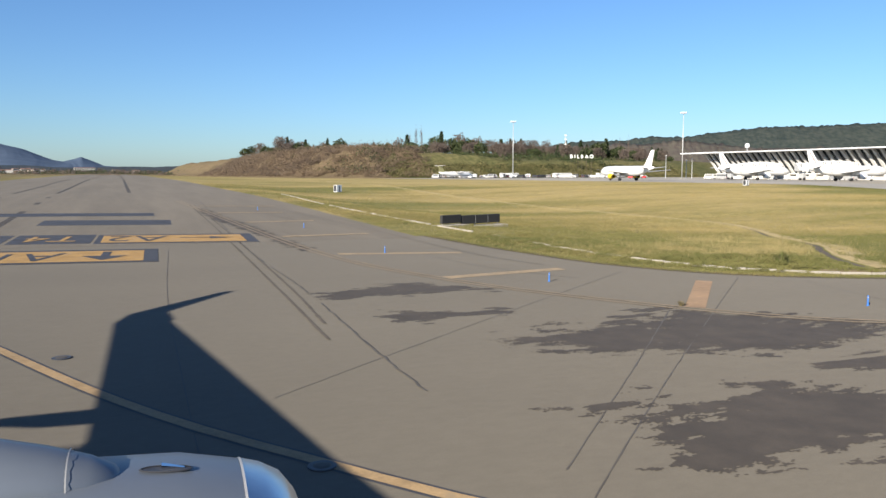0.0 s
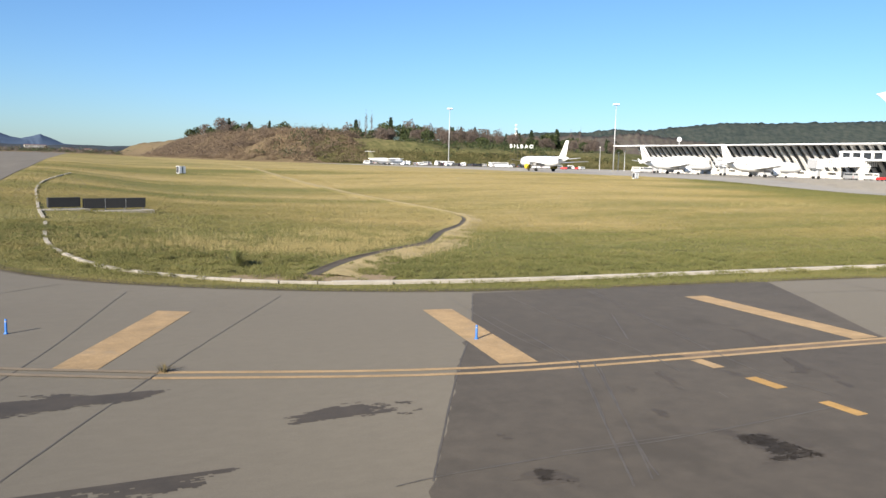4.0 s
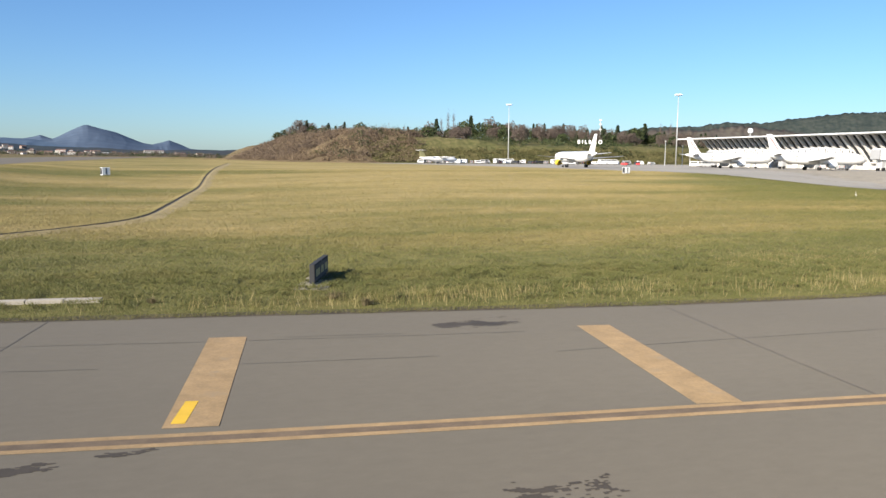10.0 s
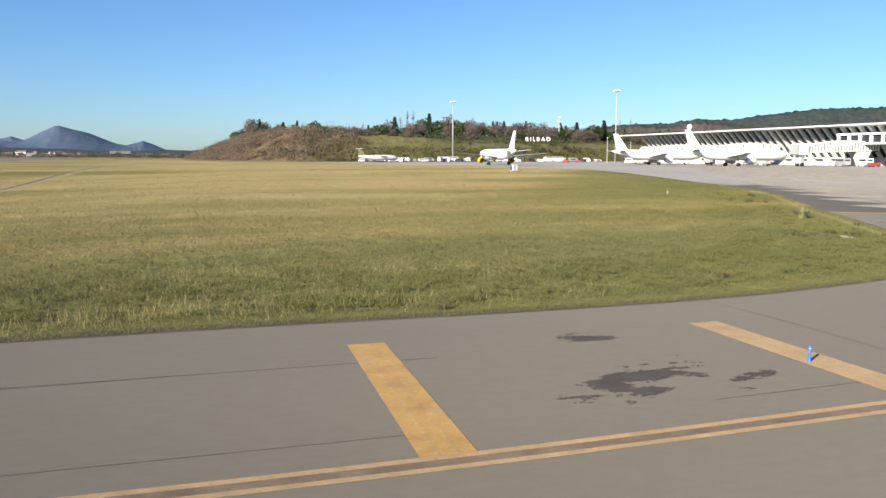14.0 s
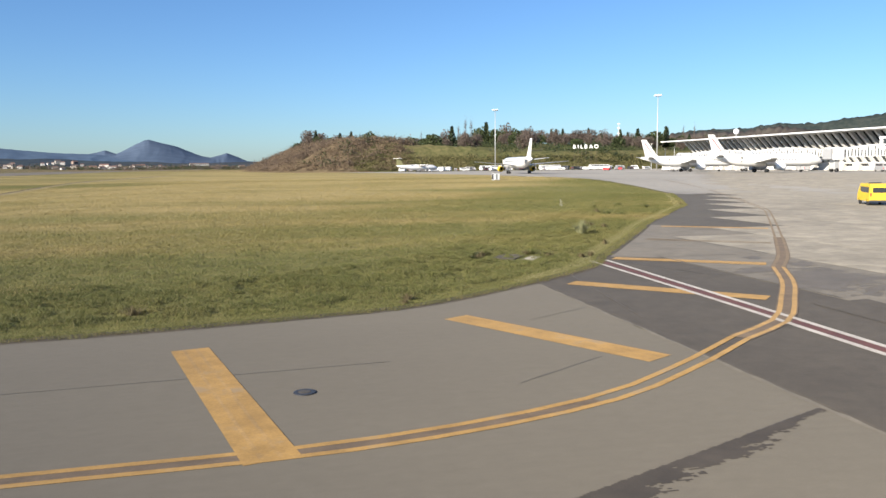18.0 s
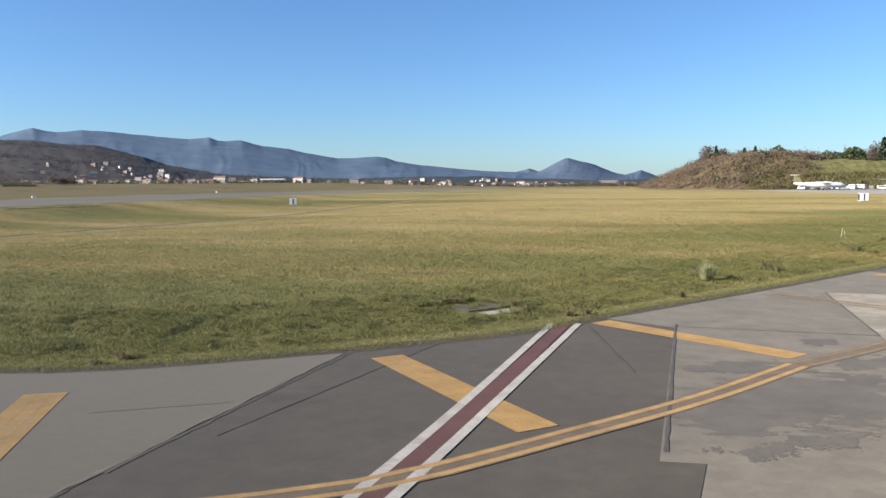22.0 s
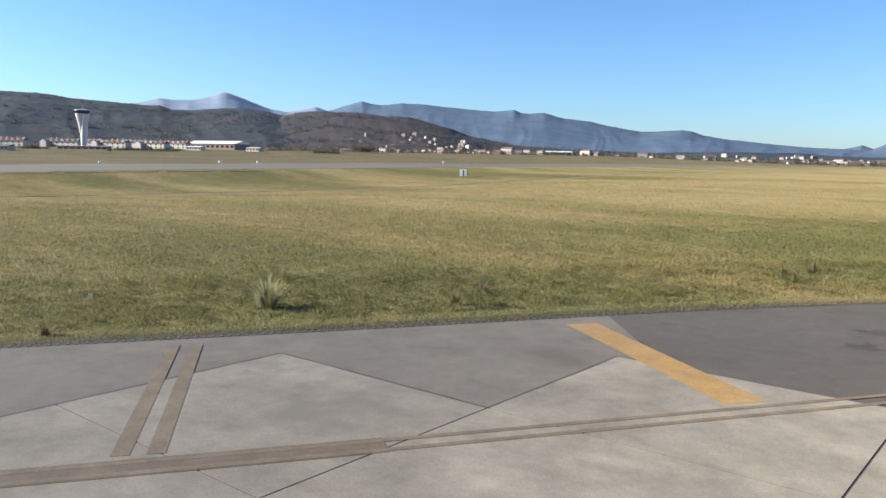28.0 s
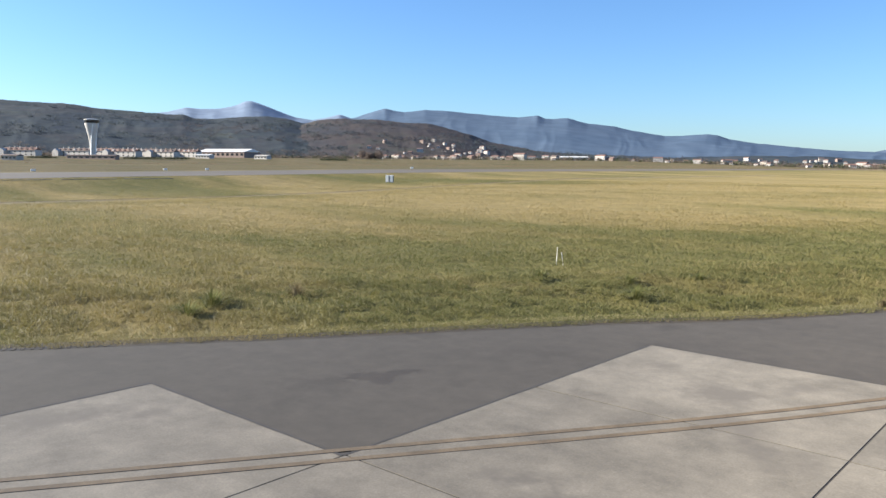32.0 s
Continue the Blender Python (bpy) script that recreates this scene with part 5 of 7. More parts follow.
poly("drain_apron", [(28.6, 28.4), (30.5, 28.9), (32.6, 28.8), (34.2, 27.2), (33.5, 26.0), (30.2, 26.8), (28.2, 27.7)], M_SOIL, None, 0.016)
bpy.data.objects["drain_apron"]["kind"] = "structure"
bpy.data.objects["drain_apron"]["label"] = "silted mouth of the drain beside the edging"
# slotted drain channel where the turf meets the corner's asphalt
grate = base("channel_grating", pose(0, 0, 0), "narrow dark slotted drain grating along the pavement edge", "drain grating", kind="structure")
gl = curve([(118.9, 31.6), (120.25, 33.0), (123.2, 37.55), (126.9, 43.35), (131.2, 50.35), (134.6, 55.3)], 150)
strip("channel", [tuple(q) for q in gl[::6]] + [tuple(gl[-1])], 0.2, M_RUBBER, grate, 0.006)
for a, b in zip(gl, gl[1:]):
    q = part("bar", boxm(-0.03, -0.1, -0.02, 0.03, 0.1, 0.012), M_STAINB, grate)
    c = (a + b) / 2
    q.matrix_world = pose(c[0], c[1], float(rise(*c)), 0, 0, math.degrees(math.atan2(b[1] - a[1], b[0] - a[0])))
# iron cover and inset lights in the pavement
for k, (x, y) in enumerate(((105.08, 13.27), (2.6, 13.9), (-1.2, 22.2))):
    c = base("inset_light", on_land(x, y, 0.0, 0.012), "flat round metal light fitting set flush in the pavement", "ground light", "inset lights")
    part("rim", lathe([(-0.05, 0.21), (0.006, 0.21), (0.01, 0.19), (0.01, 0.13)], 20, "Z"), M_DARK, c)
    part("cap", lathe([(-0.05, 0.125), (0.012, 0.125), (0.02, 0.07), (0.02, 0.0)], 20, "Z"), M_TAR, c)


# ---- plants ----
def blades(pts, h, w, lean, mat, name, label, cat, seed, kind="stuff", mound=0.0):
    """Grass as single blades, each one slender leaning triangle."""
    rng = np.random.default_rng(seed)
    n = len(pts)
    z = rise(pts[:, 0], pts[:, 1]) - GRASS_DROP + mound
    a = rng.uniform(0, 2 * np.pi, n)
    hh = h * rng.uniform(0.55, 1.25, n)
    ww = w * rng.uniform(0.7, 1.3, n)
    t = rng.uniform(0, 2 * np.pi, n)
    ln = lean * rng.uniform(0.2, 1.0, n) * hh
    ux, uy = np.cos(a) * ww / 2, np.sin(a) * ww / 2
    lx, ly = np.cos(t) * ln, np.sin(t) * ln
    v = np.empty((n, 3, 3))
    v[:, 0] = np.stack([pts[:, 0] - ux, pts[:, 1] - uy, z - 0.02], 1)
    v[:, 1] = np.stack([pts[:, 0] + ux, pts[:, 1] + uy, z - 0.02], 1)
    v[:, 2] = np.stack([pts[:, 0] + lx, pts[:, 1] + ly, z + hh], 1)
    f = np.arange(n * 3, dtype=np.int32)
    me = bpy.data.meshes.new(name)
    me.vertices.add(n * 3)
    me.vertices.foreach_set("co", v.ravel())
    me.loops.add(n * 3)
    me.loops.foreach_set("vertex_index", f)
    me.polygons.add(n)
    me.polygons.foreach_set("loop_start", np.arange(0, n * 3, 3, dtype=np.int32))
    me.polygons.foreach_set("loop_total", np.full(n, 3, np.int32))
    me.update()
    me.validate()
    me.materials.append(mat)
    return tagged(new(name, me), label, cat, kind=kind)


EDGE_ALL = np.vstack([E1, E2[1:], E3[1:8]])
tang = np.gradient(EDGE_ALL, axis=0)
tang = tang / np.hypot(tang[:, 0], tang[:, 1])[:, None]
NORM = np.stack([-tang[:, 1], tang[:, 0]], 1)
for _ in range(12):
    NORM[1:-1] = (NORM[:-2] + 2 * NORM[1:-1] + NORM[2:]) / 4


def along_edge(n, d0, d1, seed, i0=0, i1=None, power=1.0):
    rng = np.random.default_rng(seed)
    i1 = i1 or len(EDGE_ALL) - 1
    u = rng.uniform(i0, i1, n)
    k = u.astype(int)
    q = (u - k)[:, None]
    p = EDGE_ALL[k] * (1 - q) + EDGE_ALL[np.minimum(k + 1, len(EDGE_ALL) - 1)] * q
    d = d0 + (d1 - d0) * rng.uniform(0, 1, n) ** power
    nn = NORM[k] * (1 - q) + NORM[np.minimum(k + 1, len(NORM) - 1)] * q
    return p + nn * d[:, None] + rng.normal(0, 0.25, p.shape) * np.minimum(1, np.abs(d) / 2)[:, None]


def in_meadow(p):
    """Keep what lies between the runway and the apron."""
    out = np.vstack([E1, E2[1:], E3[1:], [(17.0, 432)]])
    ins = np.zeros(len(p), bool)
    for a, b in zip(out, np.roll(out, -1, 0)):
        c = (a[1] > p[:, 1]) != (b[1] > p[:, 1])
        ins ^= c & (p[:, 0] < (b[0] - a[0]) * (p[:, 1] - a[1]) / (b[1] - a[1] + 1e-9) + a[0])
    return p[ins]


def field_noise(p, s, seed):
    return np.array([noise.fractal(Vector((x * s, y * s, seed)), 1.0, 2.0, 3) for x, y in p])


def clump(p, wave, seed):
    """Tuft pattern: value noise of three sizes, 0 to 1."""
    q = np.random.default_rng(seed)
    s = np.zeros(len(p))
    for w, amp in ((wave * 2.3, 0.35), (wave, 0.4), (wave * 0.45, 0.25)):
        g = q.uniform(0, 1, (256, 256))
        u = p / w + q.uniform(0, 100, 2)
        k = np.floor(u).astype(int)
        f = smooth01(u - k)
        x0, y0, x1, y1 = k[:, 0] % 256, k[:, 1] % 256, (k[:, 0] + 1) % 256, (k[:, 1] + 1) % 256
        s += amp * ((g[x0, y0] * (1 - f[:, 0]) + g[x1, y0] * f[:, 0]) * (1 - f[:, 1]) + (g[x0, y1] * (1 - f[:, 0]) + g[x1, y1] * f[:, 0]) * f[:, 1])
    return np.clip(0.5 + (s - 0.5) * 1.8, 0, 1)


def edge_dist(p):
    """Distance from the pavement's edge."""
    d = np.full(len(p), 1e9)
    for a, b in zip(EDGE_ALL[:-4:4], EDGE_ALL[4::4]):
        d = np.minimum(d, seg_dist(p[:, 0], p[:, 1], a, b))
    return d


def in_strip(p):
    """True on the meadow's side of the pavement's edge."""
    out = np.vstack([EDGE_ALL, [(17.0, 432)]])
    ins = np.zeros(len(p), bool)
    for a, b in zip(out, np.roll(out, -1, 0)):
        c = (a[1] > p[:, 1]) != (b[1] > p[:, 1])
        ins ^= c & (p[:, 0] < (b[0] - a[0]) * (p[:, 1] - a[1]) / (b[1] - a[1] + 1e-9) + a[0])
    return ins


KERB_LINE = [(31.5, 26.2), (37.8, 25.3), (45.2, 24.9), (54.7, 24.5), (56.8, 24.3)]


def turf(p, wave, seed):
    """Thin out between tufts, and keep off the drain."""
    p = in_meadow(p)
    near = (p[:, 1] < 175) & (p[:, 0] < 70)
    keep = np.ones(len(p), bool)
    keep[near] = drain_dist(p[near]) > 0.45
    for a, b in zip(KERB_LINE, KERB_LINE[1:]):
        keep &= seg_dist(p[:, 0], p[:, 1], a, b) > 0.34
    p = p[keep]
    c = clump(p, wave, seed)
    k = np.random.default_rng(seed).uniform(0, 1, len(p)) < 0.25 + 0.75 * c
    return p[k], c[k]


pts, tuft = turf(along_edge(1250000, 0.0, 9, 11), 0.42, 1)
away = edge_dist(pts)
verge = smooth01((away - 1.0 - 0.5 * tuft) / 0.3)
blades(pts, 0.04 + 0.025 * tuft + verge * (0.025 + 0.03 * tuft), 0.019, 1.7, M_BLADE, "short_grass", "short green and yellowish grass along the pavement", "grass", 1, mound=verge * 0.13 * smooth01((tuft - 0.3) / 0.6))
rng = np.random.default_rng(13)
pts = np.stack([rng.uniform(17, 165, 1700000), rng.uniform(26, 112, 1700000)], 1)
away = edge_dist(pts)
pts, tuft = turf(pts[(away > 8.0 + rng.uniform(0, 1.5, len(pts))) & (away < 24 + 26 * rng.uniform(0, 1, len(pts)) ** 1.6)], 0.7, 2)
blades(pts, 0.065 + 0.06 * tuft, 0.026, 1.6, M_BLADE, "meadow_grass", "uneven meadow grass of green and straw tones", "grass", 2, mound=0.14 * smooth01((tuft - 0.3) / 0.6))
pts, tuft = turf(np.stack([rng.uniform(17, 172, 420000), rng.uniform(40, 190, 420000)], 1), 1.8, 3)
blades(pts, 0.08 + 0.1 * tuft, 0.045, 1.4, M_BLADE, "far_meadow_grass", "coarse meadow grass further out", "grass", 3)
# taller dry stems in drifts
pts, tuft = turf(np.vstack([along_edge(150000, 0.8, 12, 14), np.stack([rng.uniform(18, 165, 420000), rng.uniform(32, 190, 420000)], 1)]), 1.2, 4)
f1 = field_noise(pts * np.array([0.4, 1.0]), 0.07, 5)
keep = f1 > 0.3 + 0.3 * rng.uniform(0, 1, len(pts))
pts, tuft = pts[keep], tuft[keep]
blades(pts, 0.14 + 0.14 * tuft, 0.011, 0.9, M_STRAW, "dry_tall_grass", "taller straw-coloured grass in drifts", "grass", 4)
# the tall golden drifts beside the drain and behind the edging
spots = np.vstack([rng.normal(0, 1, (n, 2)) * np.array(r) + np.array(c) for c, r, n in (((34.5, 37.5), (2.6, 2.2), 15000), ((39.5, 43.5), (2.5, 2.0), 12000), ((27.5, 39), (2.0, 2.2), 3500), ((62, 73), (7.0, 1.2), 7000),
                   ((50, 62), (4.0, 2.0), 5000), ((66, 98), (9.0, 3.0), 6000), ((63, 150), (3.0, 12.0), 6000), ((86, 115), (10.0, 5.0), 6000), ((101, 70), (9.0, 3.0), 6000), ((68, 22.6), (5.0, 0.7), 1500), ((83, 21.8), (6.0, 0.7), 1500))])
pts, tuft = turf(spots, 1.0, 9)
blades(pts, 0.26 + 0.16 * tuft, 0.014, 0.55, M_STRAW, "tall_straw_drift", "tall golden dry grass standing in drifts", "grass", 9)
# pale mown strip along the corner's edge
pts = along_edge(60000, 0.15, 1.15, 18, len(E1) - 1)
blades(pts, 0.055, 0.02, 1.6, M_MOWN, "mown_strip", "pale freshly mown grass beside the pavement", "grass", 8)
# ragged overhanging fringe at the pavement's edge
pts = along_edge(190000, -0.38, 0.55, 15)
tuft = clump(pts, 0.5, 15)
pts = pts[edge_dist(pts) < np.where(in_strip(pts), 9.0, 0.4 * (tuft - 0.42))]
blades(pts, 0.11, 0.013, 1.4, M_BLADE, "edge_fringe", "ragged grass fringe overhanging the pavement edge", "grass", 5)
pts = along_edge(14000, -0.05, 0.35, 16)
blades(pts, 0.1, 0.03, 1.2, M_DRYWEED, "edge_thatch", "brown dead thatch at the pavement edge", "grass", 6)
# Bare earth, coloured dark enough to include the turf overhang's shade.
mesh_ob("edge_soil_shade", [(*(EDGE_ALL[i] + NORM[i] * d), float(rise(*EDGE_ALL[i])) + (0.012 if d > 0 else 0.003)) for i in range(len(EDGE_ALL)) for d in (-0.16, 0.45)],
        [(2 * i, 2 * i + 2, 2 * i + 3, 2 * i + 1) for i in range(len(EDGE_ALL) - 1)], M_DITCH)
tagged(bpy.data.objects["edge_soil_shade"], "strip of bare earth and painted shade where the turf meets the asphalt", "soil", kind="structure")


def plant(name, x, y, h, r, n, mat, label, seed, up=0.5, w=0.02):
    """A weed or tussock: many thin bent leaves from one root."""
    rng_ = random.Random(seed)
    v, f = [], []
    for k in range(n):
        a, out = rng_.uniform(0, 2 * math.pi), rng_.random() ** 0.7 * r
        hh = h * rng_.uniform(0.5, 1.0) * (1 - 0.35 * out / r)
        bx, by = math.cos(a) * out * (1 - up), math.sin(a) * out * (1 - up)
        tx, ty = math.cos(a) * out, math.sin(a) * out
        px_, py_ = -math.sin(a) * w, math.cos(a) * w
        i = len(v)
        v += [(bx * 0.4 - px_, by * 0.4 - py_, -0.03), (bx * 0.4 + px_, by * 0.4 + py_, -0.03), (bx + px_ * 0.8, by + py_ * 0.8, hh * 0.6), (bx - px_ * 0.8, by - py_ * 0.8, hh * 0.6), (tx, ty, hh)]
        f += [(i, i + 1, i + 2, i + 3), (i + 3, i + 2, i + 4)]
    p = base(name, pose(x, y, float(rise(x, y)) - GRASS_DROP), label, "weed", "weeds along the pavement")
    mesh_ob("leaves", v, f, mat, p)
    for k in range(4):
        a = k * 1.6
        part("stem", tube(bmesh.new(), (0, 0, -0.05), (math.cos(a) * r * 0.3, math.sin(a) * r * 0.3, h * 0.5), 0.012, 0.005, 5), M_DRYWEED, p)
    return p


TUSSOCK = "pale green upright tussock standing out of the turf"
for k, (x, y, h, r) in enumerate(((29.2, 31.0, 1.05, 0.75), (122.9, 43.2, 1.35, 0.85), (132.6, 58.4, 0.6, 1.0), (140.3, 69.5, 0.7, 0.85), (135.6, 71.0, 0.6, 0.45), (140.0, 75.0, 0.45, 0.6), (131.9, 59.6, 0.8, 0.8), (138.6, 72.2, 0.6, 0.7))):
    plant("tussock", x, y, h * 0.85, r, 420 if k == 1 else 260, M_PLUME if k == 1 else M_WEED, TUSSOCK, k, w=0.011)
for k, (x, y, h, r) in enumerate(((125.7, 49.4, 0.75, 0.5), (100.5, 22.6, 0.45, 0.6), (108.7, 23.0, 0.35, 0.5), (121.9, 37.6, 0.5, 0.35), (126.2, 47.4, 0.7, 0.5), (89.5, 20.3, 0.25, 0.5), (64.1, 21.9, 0.4, 0.45), (119.0, 32.6, 0.45, 0.3), (114.1, 34.0, 0.4, 0.5), (116.3, 34.0, 0.4, 0.6), (113.7, 33.2, 0.35, 0.5), (117.0, 32.8, 0.45, 0.4), (108.5, 22.3, 0.25, 0.35),
                                    (63.4, 23.2, 0.4, 0.7), (58.2, 23.7, 0.3, 0.3), (118.4, 32.3, 0.4, 0.4), (146.4, 73.6, 0.5, 0.4), (126.0, 49.2, 0.55, 0.45), (132.2, 62.5, 0.8, 0.6))):
    plant("dry_weed", x, y, h * 0.8, r, 90, M_DRYWEED, "dry brownish weed at the edge of the meadow", 40 + k, w=0.012)
for k, (x, y) in enumerate(((16.6, 23.0), (25.3, 16.7))):
    plant("joint_weed", x, y, 0.28, 0.3, 50, M_DRYWEED, "small dry weed growing from a pavement joint", 80 + k, w=0.008)
for k, (x, y) in enumerate(((113.6, 33.9), (114.4, 34.6), (116.6, 34.2), (116.9, 33.2), (113.2, 32.9))):
    plant("tussock", x, y, 0.35, 0.55, 120, M_WEED, "low green weeds round the culvert head", 120 + k)
stake = base("marker_stakes", pose(133.6, 75.2, float(rise(133.6, 75.2)) - GRASS_DROP), "pair of thin whitish stakes standing in the grass", "stake")
for k, (x, y, h, lean) in enumerate(((0, 0, 0.75, 5), (0.28, 0.1, 0.55, -8))):
    q = part("stick", boxm(-0.01, -0.01, -0.1, 0.01, 0.01, h, 0.003), M_OFFWHITE, stake)
    q.matrix_local = pose(x, y, 0, 3, lean, 20 * k)


# ---- aircraft ----
def airliner(name, m, label, engine_mat=None, title=True, red_tail=True, tips=True):
    """A single-aisle jet, nose along +x, the main wheels near the origin."""
    A = base(name, m, label, "airplane", "parked airliners")
    R, ZC = 1.98, 3.85
    prof = [(18.6, 0.05, -0.55), (18.3, 0.55, -0.5), (17.6, 1.05, -0.35), (16.5, 1.5, -0.18), (15.0, 1.85, -0.05), (13.0, R, 0), (-6.0, R, 0), (-10.0, 1.8, 0.15), (-13.5, 1.3, 0.6), (-17.0, 0.7, 1.05), (-19.0, 0.25, 1.3)]
    secs = [[(x, r * math.cos(2 * math.pi * k / 20), ZC + dz + r * math.sin(2 * math.pi * k / 20)) for k in range(20)] for x, r, dz in prof]
    part("fuselage", loft(secs), M_PLANE, A, smooth=True)
    part("cockpit_window", boxm(15.9, -0.95, ZC + 0.75, 16.6, 0.95, ZC + 1.05, 0.05, Matrix.Identity(4)), M_GLASS, A, "dark cockpit windows")
    for s in (-1, 1):
        pane = part("cabin_window", boxm(0, s * (R - 0.03) - 0.02, ZC + 0.42, 0.26, s * (R - 0.03) + 0.04 * s, ZC + 0.76), M_GLASS, A)
        pane.location.x = 12.3
        for k in range(1, 28):
            o = new("cabin_window", pane.data)
            o.parent, o.location.x = A, 12.3 - k * 0.78
        for x in (13.6, -9.2):
            part("door", boxm(x, s * (R - 0.15), ZC - 0.55, x + 0.85, s * (R + 0.006) if x > 0 else s * 1.83, ZC + 1.2), M_OFFWHITE, A)
        wing = [[(2.4, s * 1.6, 2.9), (1.0, s * 1.6, 3.2), (-4.6, s * 1.6, 2.95), (-1.0, s * 1.6, 2.7)], [(-0.3, s * 6.2, 3.35), (-1.2, s * 6.2, 3.55), (-4.9, s * 6.2, 3.4), (-2.5, s * 6.2, 3.25)],
                [(-5.4, s * 16.6, 4.25), (-5.8, s * 16.6, 4.33), (-6.9, s * 16.6, 4.28), (-6.1, s * 16.6, 4.2)]]
        part("wing", loft(wing), M_LGREY, A, "grey wing")
        if tips:
            part("winglet", loft([[(-5.5, s * 16.6, 4.2), (-6.9, s * 16.6, 4.22), (-6.9, s * 16.7, 4.3), (-5.5, s * 16.7, 4.3)], [(-7.0, s * 17.2, 6.3), (-7.7, s * 17.2, 6.3), (-7.7, s * 17.25, 6.35), (-7.0, s * 17.25, 6.35)]]), M_PLANE, A)
        eng = part("engine", lathe([(0.2, 0.72), (0.15, 0.9), (-0.1, 1.02), (-0.9, 1.1), (-2.0, 1.0), (-2.8, 0.8), (-3.0, 0.7), (-2.9, 0.6)], 20), engine_mat or M_PLANE, A, smooth=True)
        eng.location = (2.8, s * 5.75, 1.75)
        fan = part("fan", lathe([(-0.3, 0.75), (-0.35, 0.3), (-0.1, 0.0)], 16), M_DARK, eng, "dark engine inlet")
        part("pylon", loft([[(1.6, s * 5.65, 2.7), (1.6, s * 5.85, 2.7), (-2.5, s * 5.85, 2.5), (-2.5, s * 5.65, 2.5)], [(0.0, s * 5.65, 3.35), (0.0, s * 5.85, 3.35), (-3.2, s * 5.85, 3.3), (-3.2, s * 5.65, 3.3)]]), M_PLANE, A)
        part("tailplane", loft([[(-13.6, s * 0.7, 4.75), (-16.6, s * 0.7, 4.7), (-16.6, s * 0.7, 4.9), (-14.0, s * 0.7, 4.95)], [(-17.0, s * 6.1, 5.35), (-18.3, s * 6.1, 5.35), (-18.3, s * 6.1, 5.42), (-17.2, s * 6.1, 5.44)]]), M_LGREY, A)
        g = part("main_gear", tube(bmesh.new(), (-1.6, s * 3.8, 0.5), (-1.6, s * 3.5, 2.9), 0.14), M_GREY, A)
        for dy in (-0.32, 0.32):
            w = part("wheel", lathe([(-0.2, 0.3), (-0.2, 0.5), (-0.12, 0.58), (0.12, 0.58), (0.2, 0.5), (0.2, 0.3)], 16, "Z"), M_RUBBER, g)
            w.matrix_local = pose(-1.6, s * 3.8 + dy, 0.58, 90, 0, 0)
    fin = loft([[(-11.2, -0.18, 5.4), (-17.2, -0.12, 5.3), (-17.2, 0.12, 5.3), (-11.2, 0.18, 5.4)], [(-12.9, -0.18, 6.0), (-17.3, -0.12, 6.0), (-17.3, 0.12, 6.0), (-12.9, 0.18, 6.0)], [(-17.0, -0.1, 11.7), (-18.9, -0.06, 11.7), (-18.9, 0.06, 11.7), (-17.0, 0.1, 11.7)]])
    f = part("fin", fin, M_PLANE, A)
    if red_tail:
        for s in (-1, 1):
            b = bmesh.new()
            for k in range(7):
                t = k / 7
                x, z = -14.4 - 3.2 * t, 6.6 + 4.0 * t
                box(b, x - 0.55, s * 0.15, z, x - 0.1, s * 0.2, z + 0.55)
            part("tail_lettering", b, M_PALERED, f, "pale red row of unreadable letters")
    if title:
        for s in (-1, 1):
            b = bmesh.new()
            for k in range(7):
                box(b, 2.5 + k * 0.95, s * (R - 0.05), ZC - 0.25, 3.15 + k * 0.95, s * (R + 0.015), ZC + 0.28)
            part("title_bars", b, M_GREY, A, "grey bars of unreadable lettering")
    g = part("nose_gear", tube(bmesh.new(), (11.6, 0, 0.4), (11.4, 0, 2.2), 0.1), M_GREY, A)
    for dy in (-0.22, 0.22):
        w = part("wheel", lathe([(-0.12, 0.2), (-0.12, 0.33), (-0.06, 0.39), (0.06, 0.39), (0.12, 0.33), (0.12, 0.2)], 14, "Z"), M_RUBBER, g)
        w.matrix_local = pose(11.6, dy, 0.39, 90, 0, 0)
    return A


airliner("airliner", on_land(255, 262, -4), "white jet airliner with pale red tail lettering parked nose-in")
airliner("airliner", on_land(254, 215, -6), "white jet airliner with grey titles parked nose-in at a bridge")
airliner("airliner", on_land(189, 263, 86.5), "plain white jet airliner with yellowish engines on the apron", M_YELPLASTIC, False, False, False)

turboprop = base("turboprop", on_land(181, 413, 18), "white twin-propeller airliner with a tall tail on the far apron", "airplane", "parked airliners")
secs = [[(x, r * math.cos(2 * math.pi * k / 14), 2.3 + dz + r * math.sin(2 * math.pi * k / 14)) for k in range(14)] for x, r, dz in ((12, 0.1, -0.3), (11, 0.8, -0.2), (9, 1.3, 0), (-4, 1.3, 0), (-9, 0.8, 0.5), (-13, 0.2, 1.0))]
part("fuselage", loft(secs), M_PLANE, turboprop, smooth=True)
part("wing", boxm(-1.2, -13, 3.55, 1.4, 13, 3.75, 0.05), M_PLANE, turboprop)
part("fin", loft([[(-8.5, -0.12, 3.0), (-12.8, -0.1, 3.2), (-12.8, 0.1, 3.2), (-8.5, 0.12, 3.0)], [(-10.8, -0.1, 7.2), (-12.9, -0.08, 7.2), (-12.9, 0.08, 7.2), (-10.8, 0.1, 7.2)]]), M_GORSEFIN, turboprop, "dull olive fin")
part("tailplane", boxm(-13.0, -3.6, 7.1, -11.4, 3.6, 7.25, 0.03), M_PLANE, turboprop)
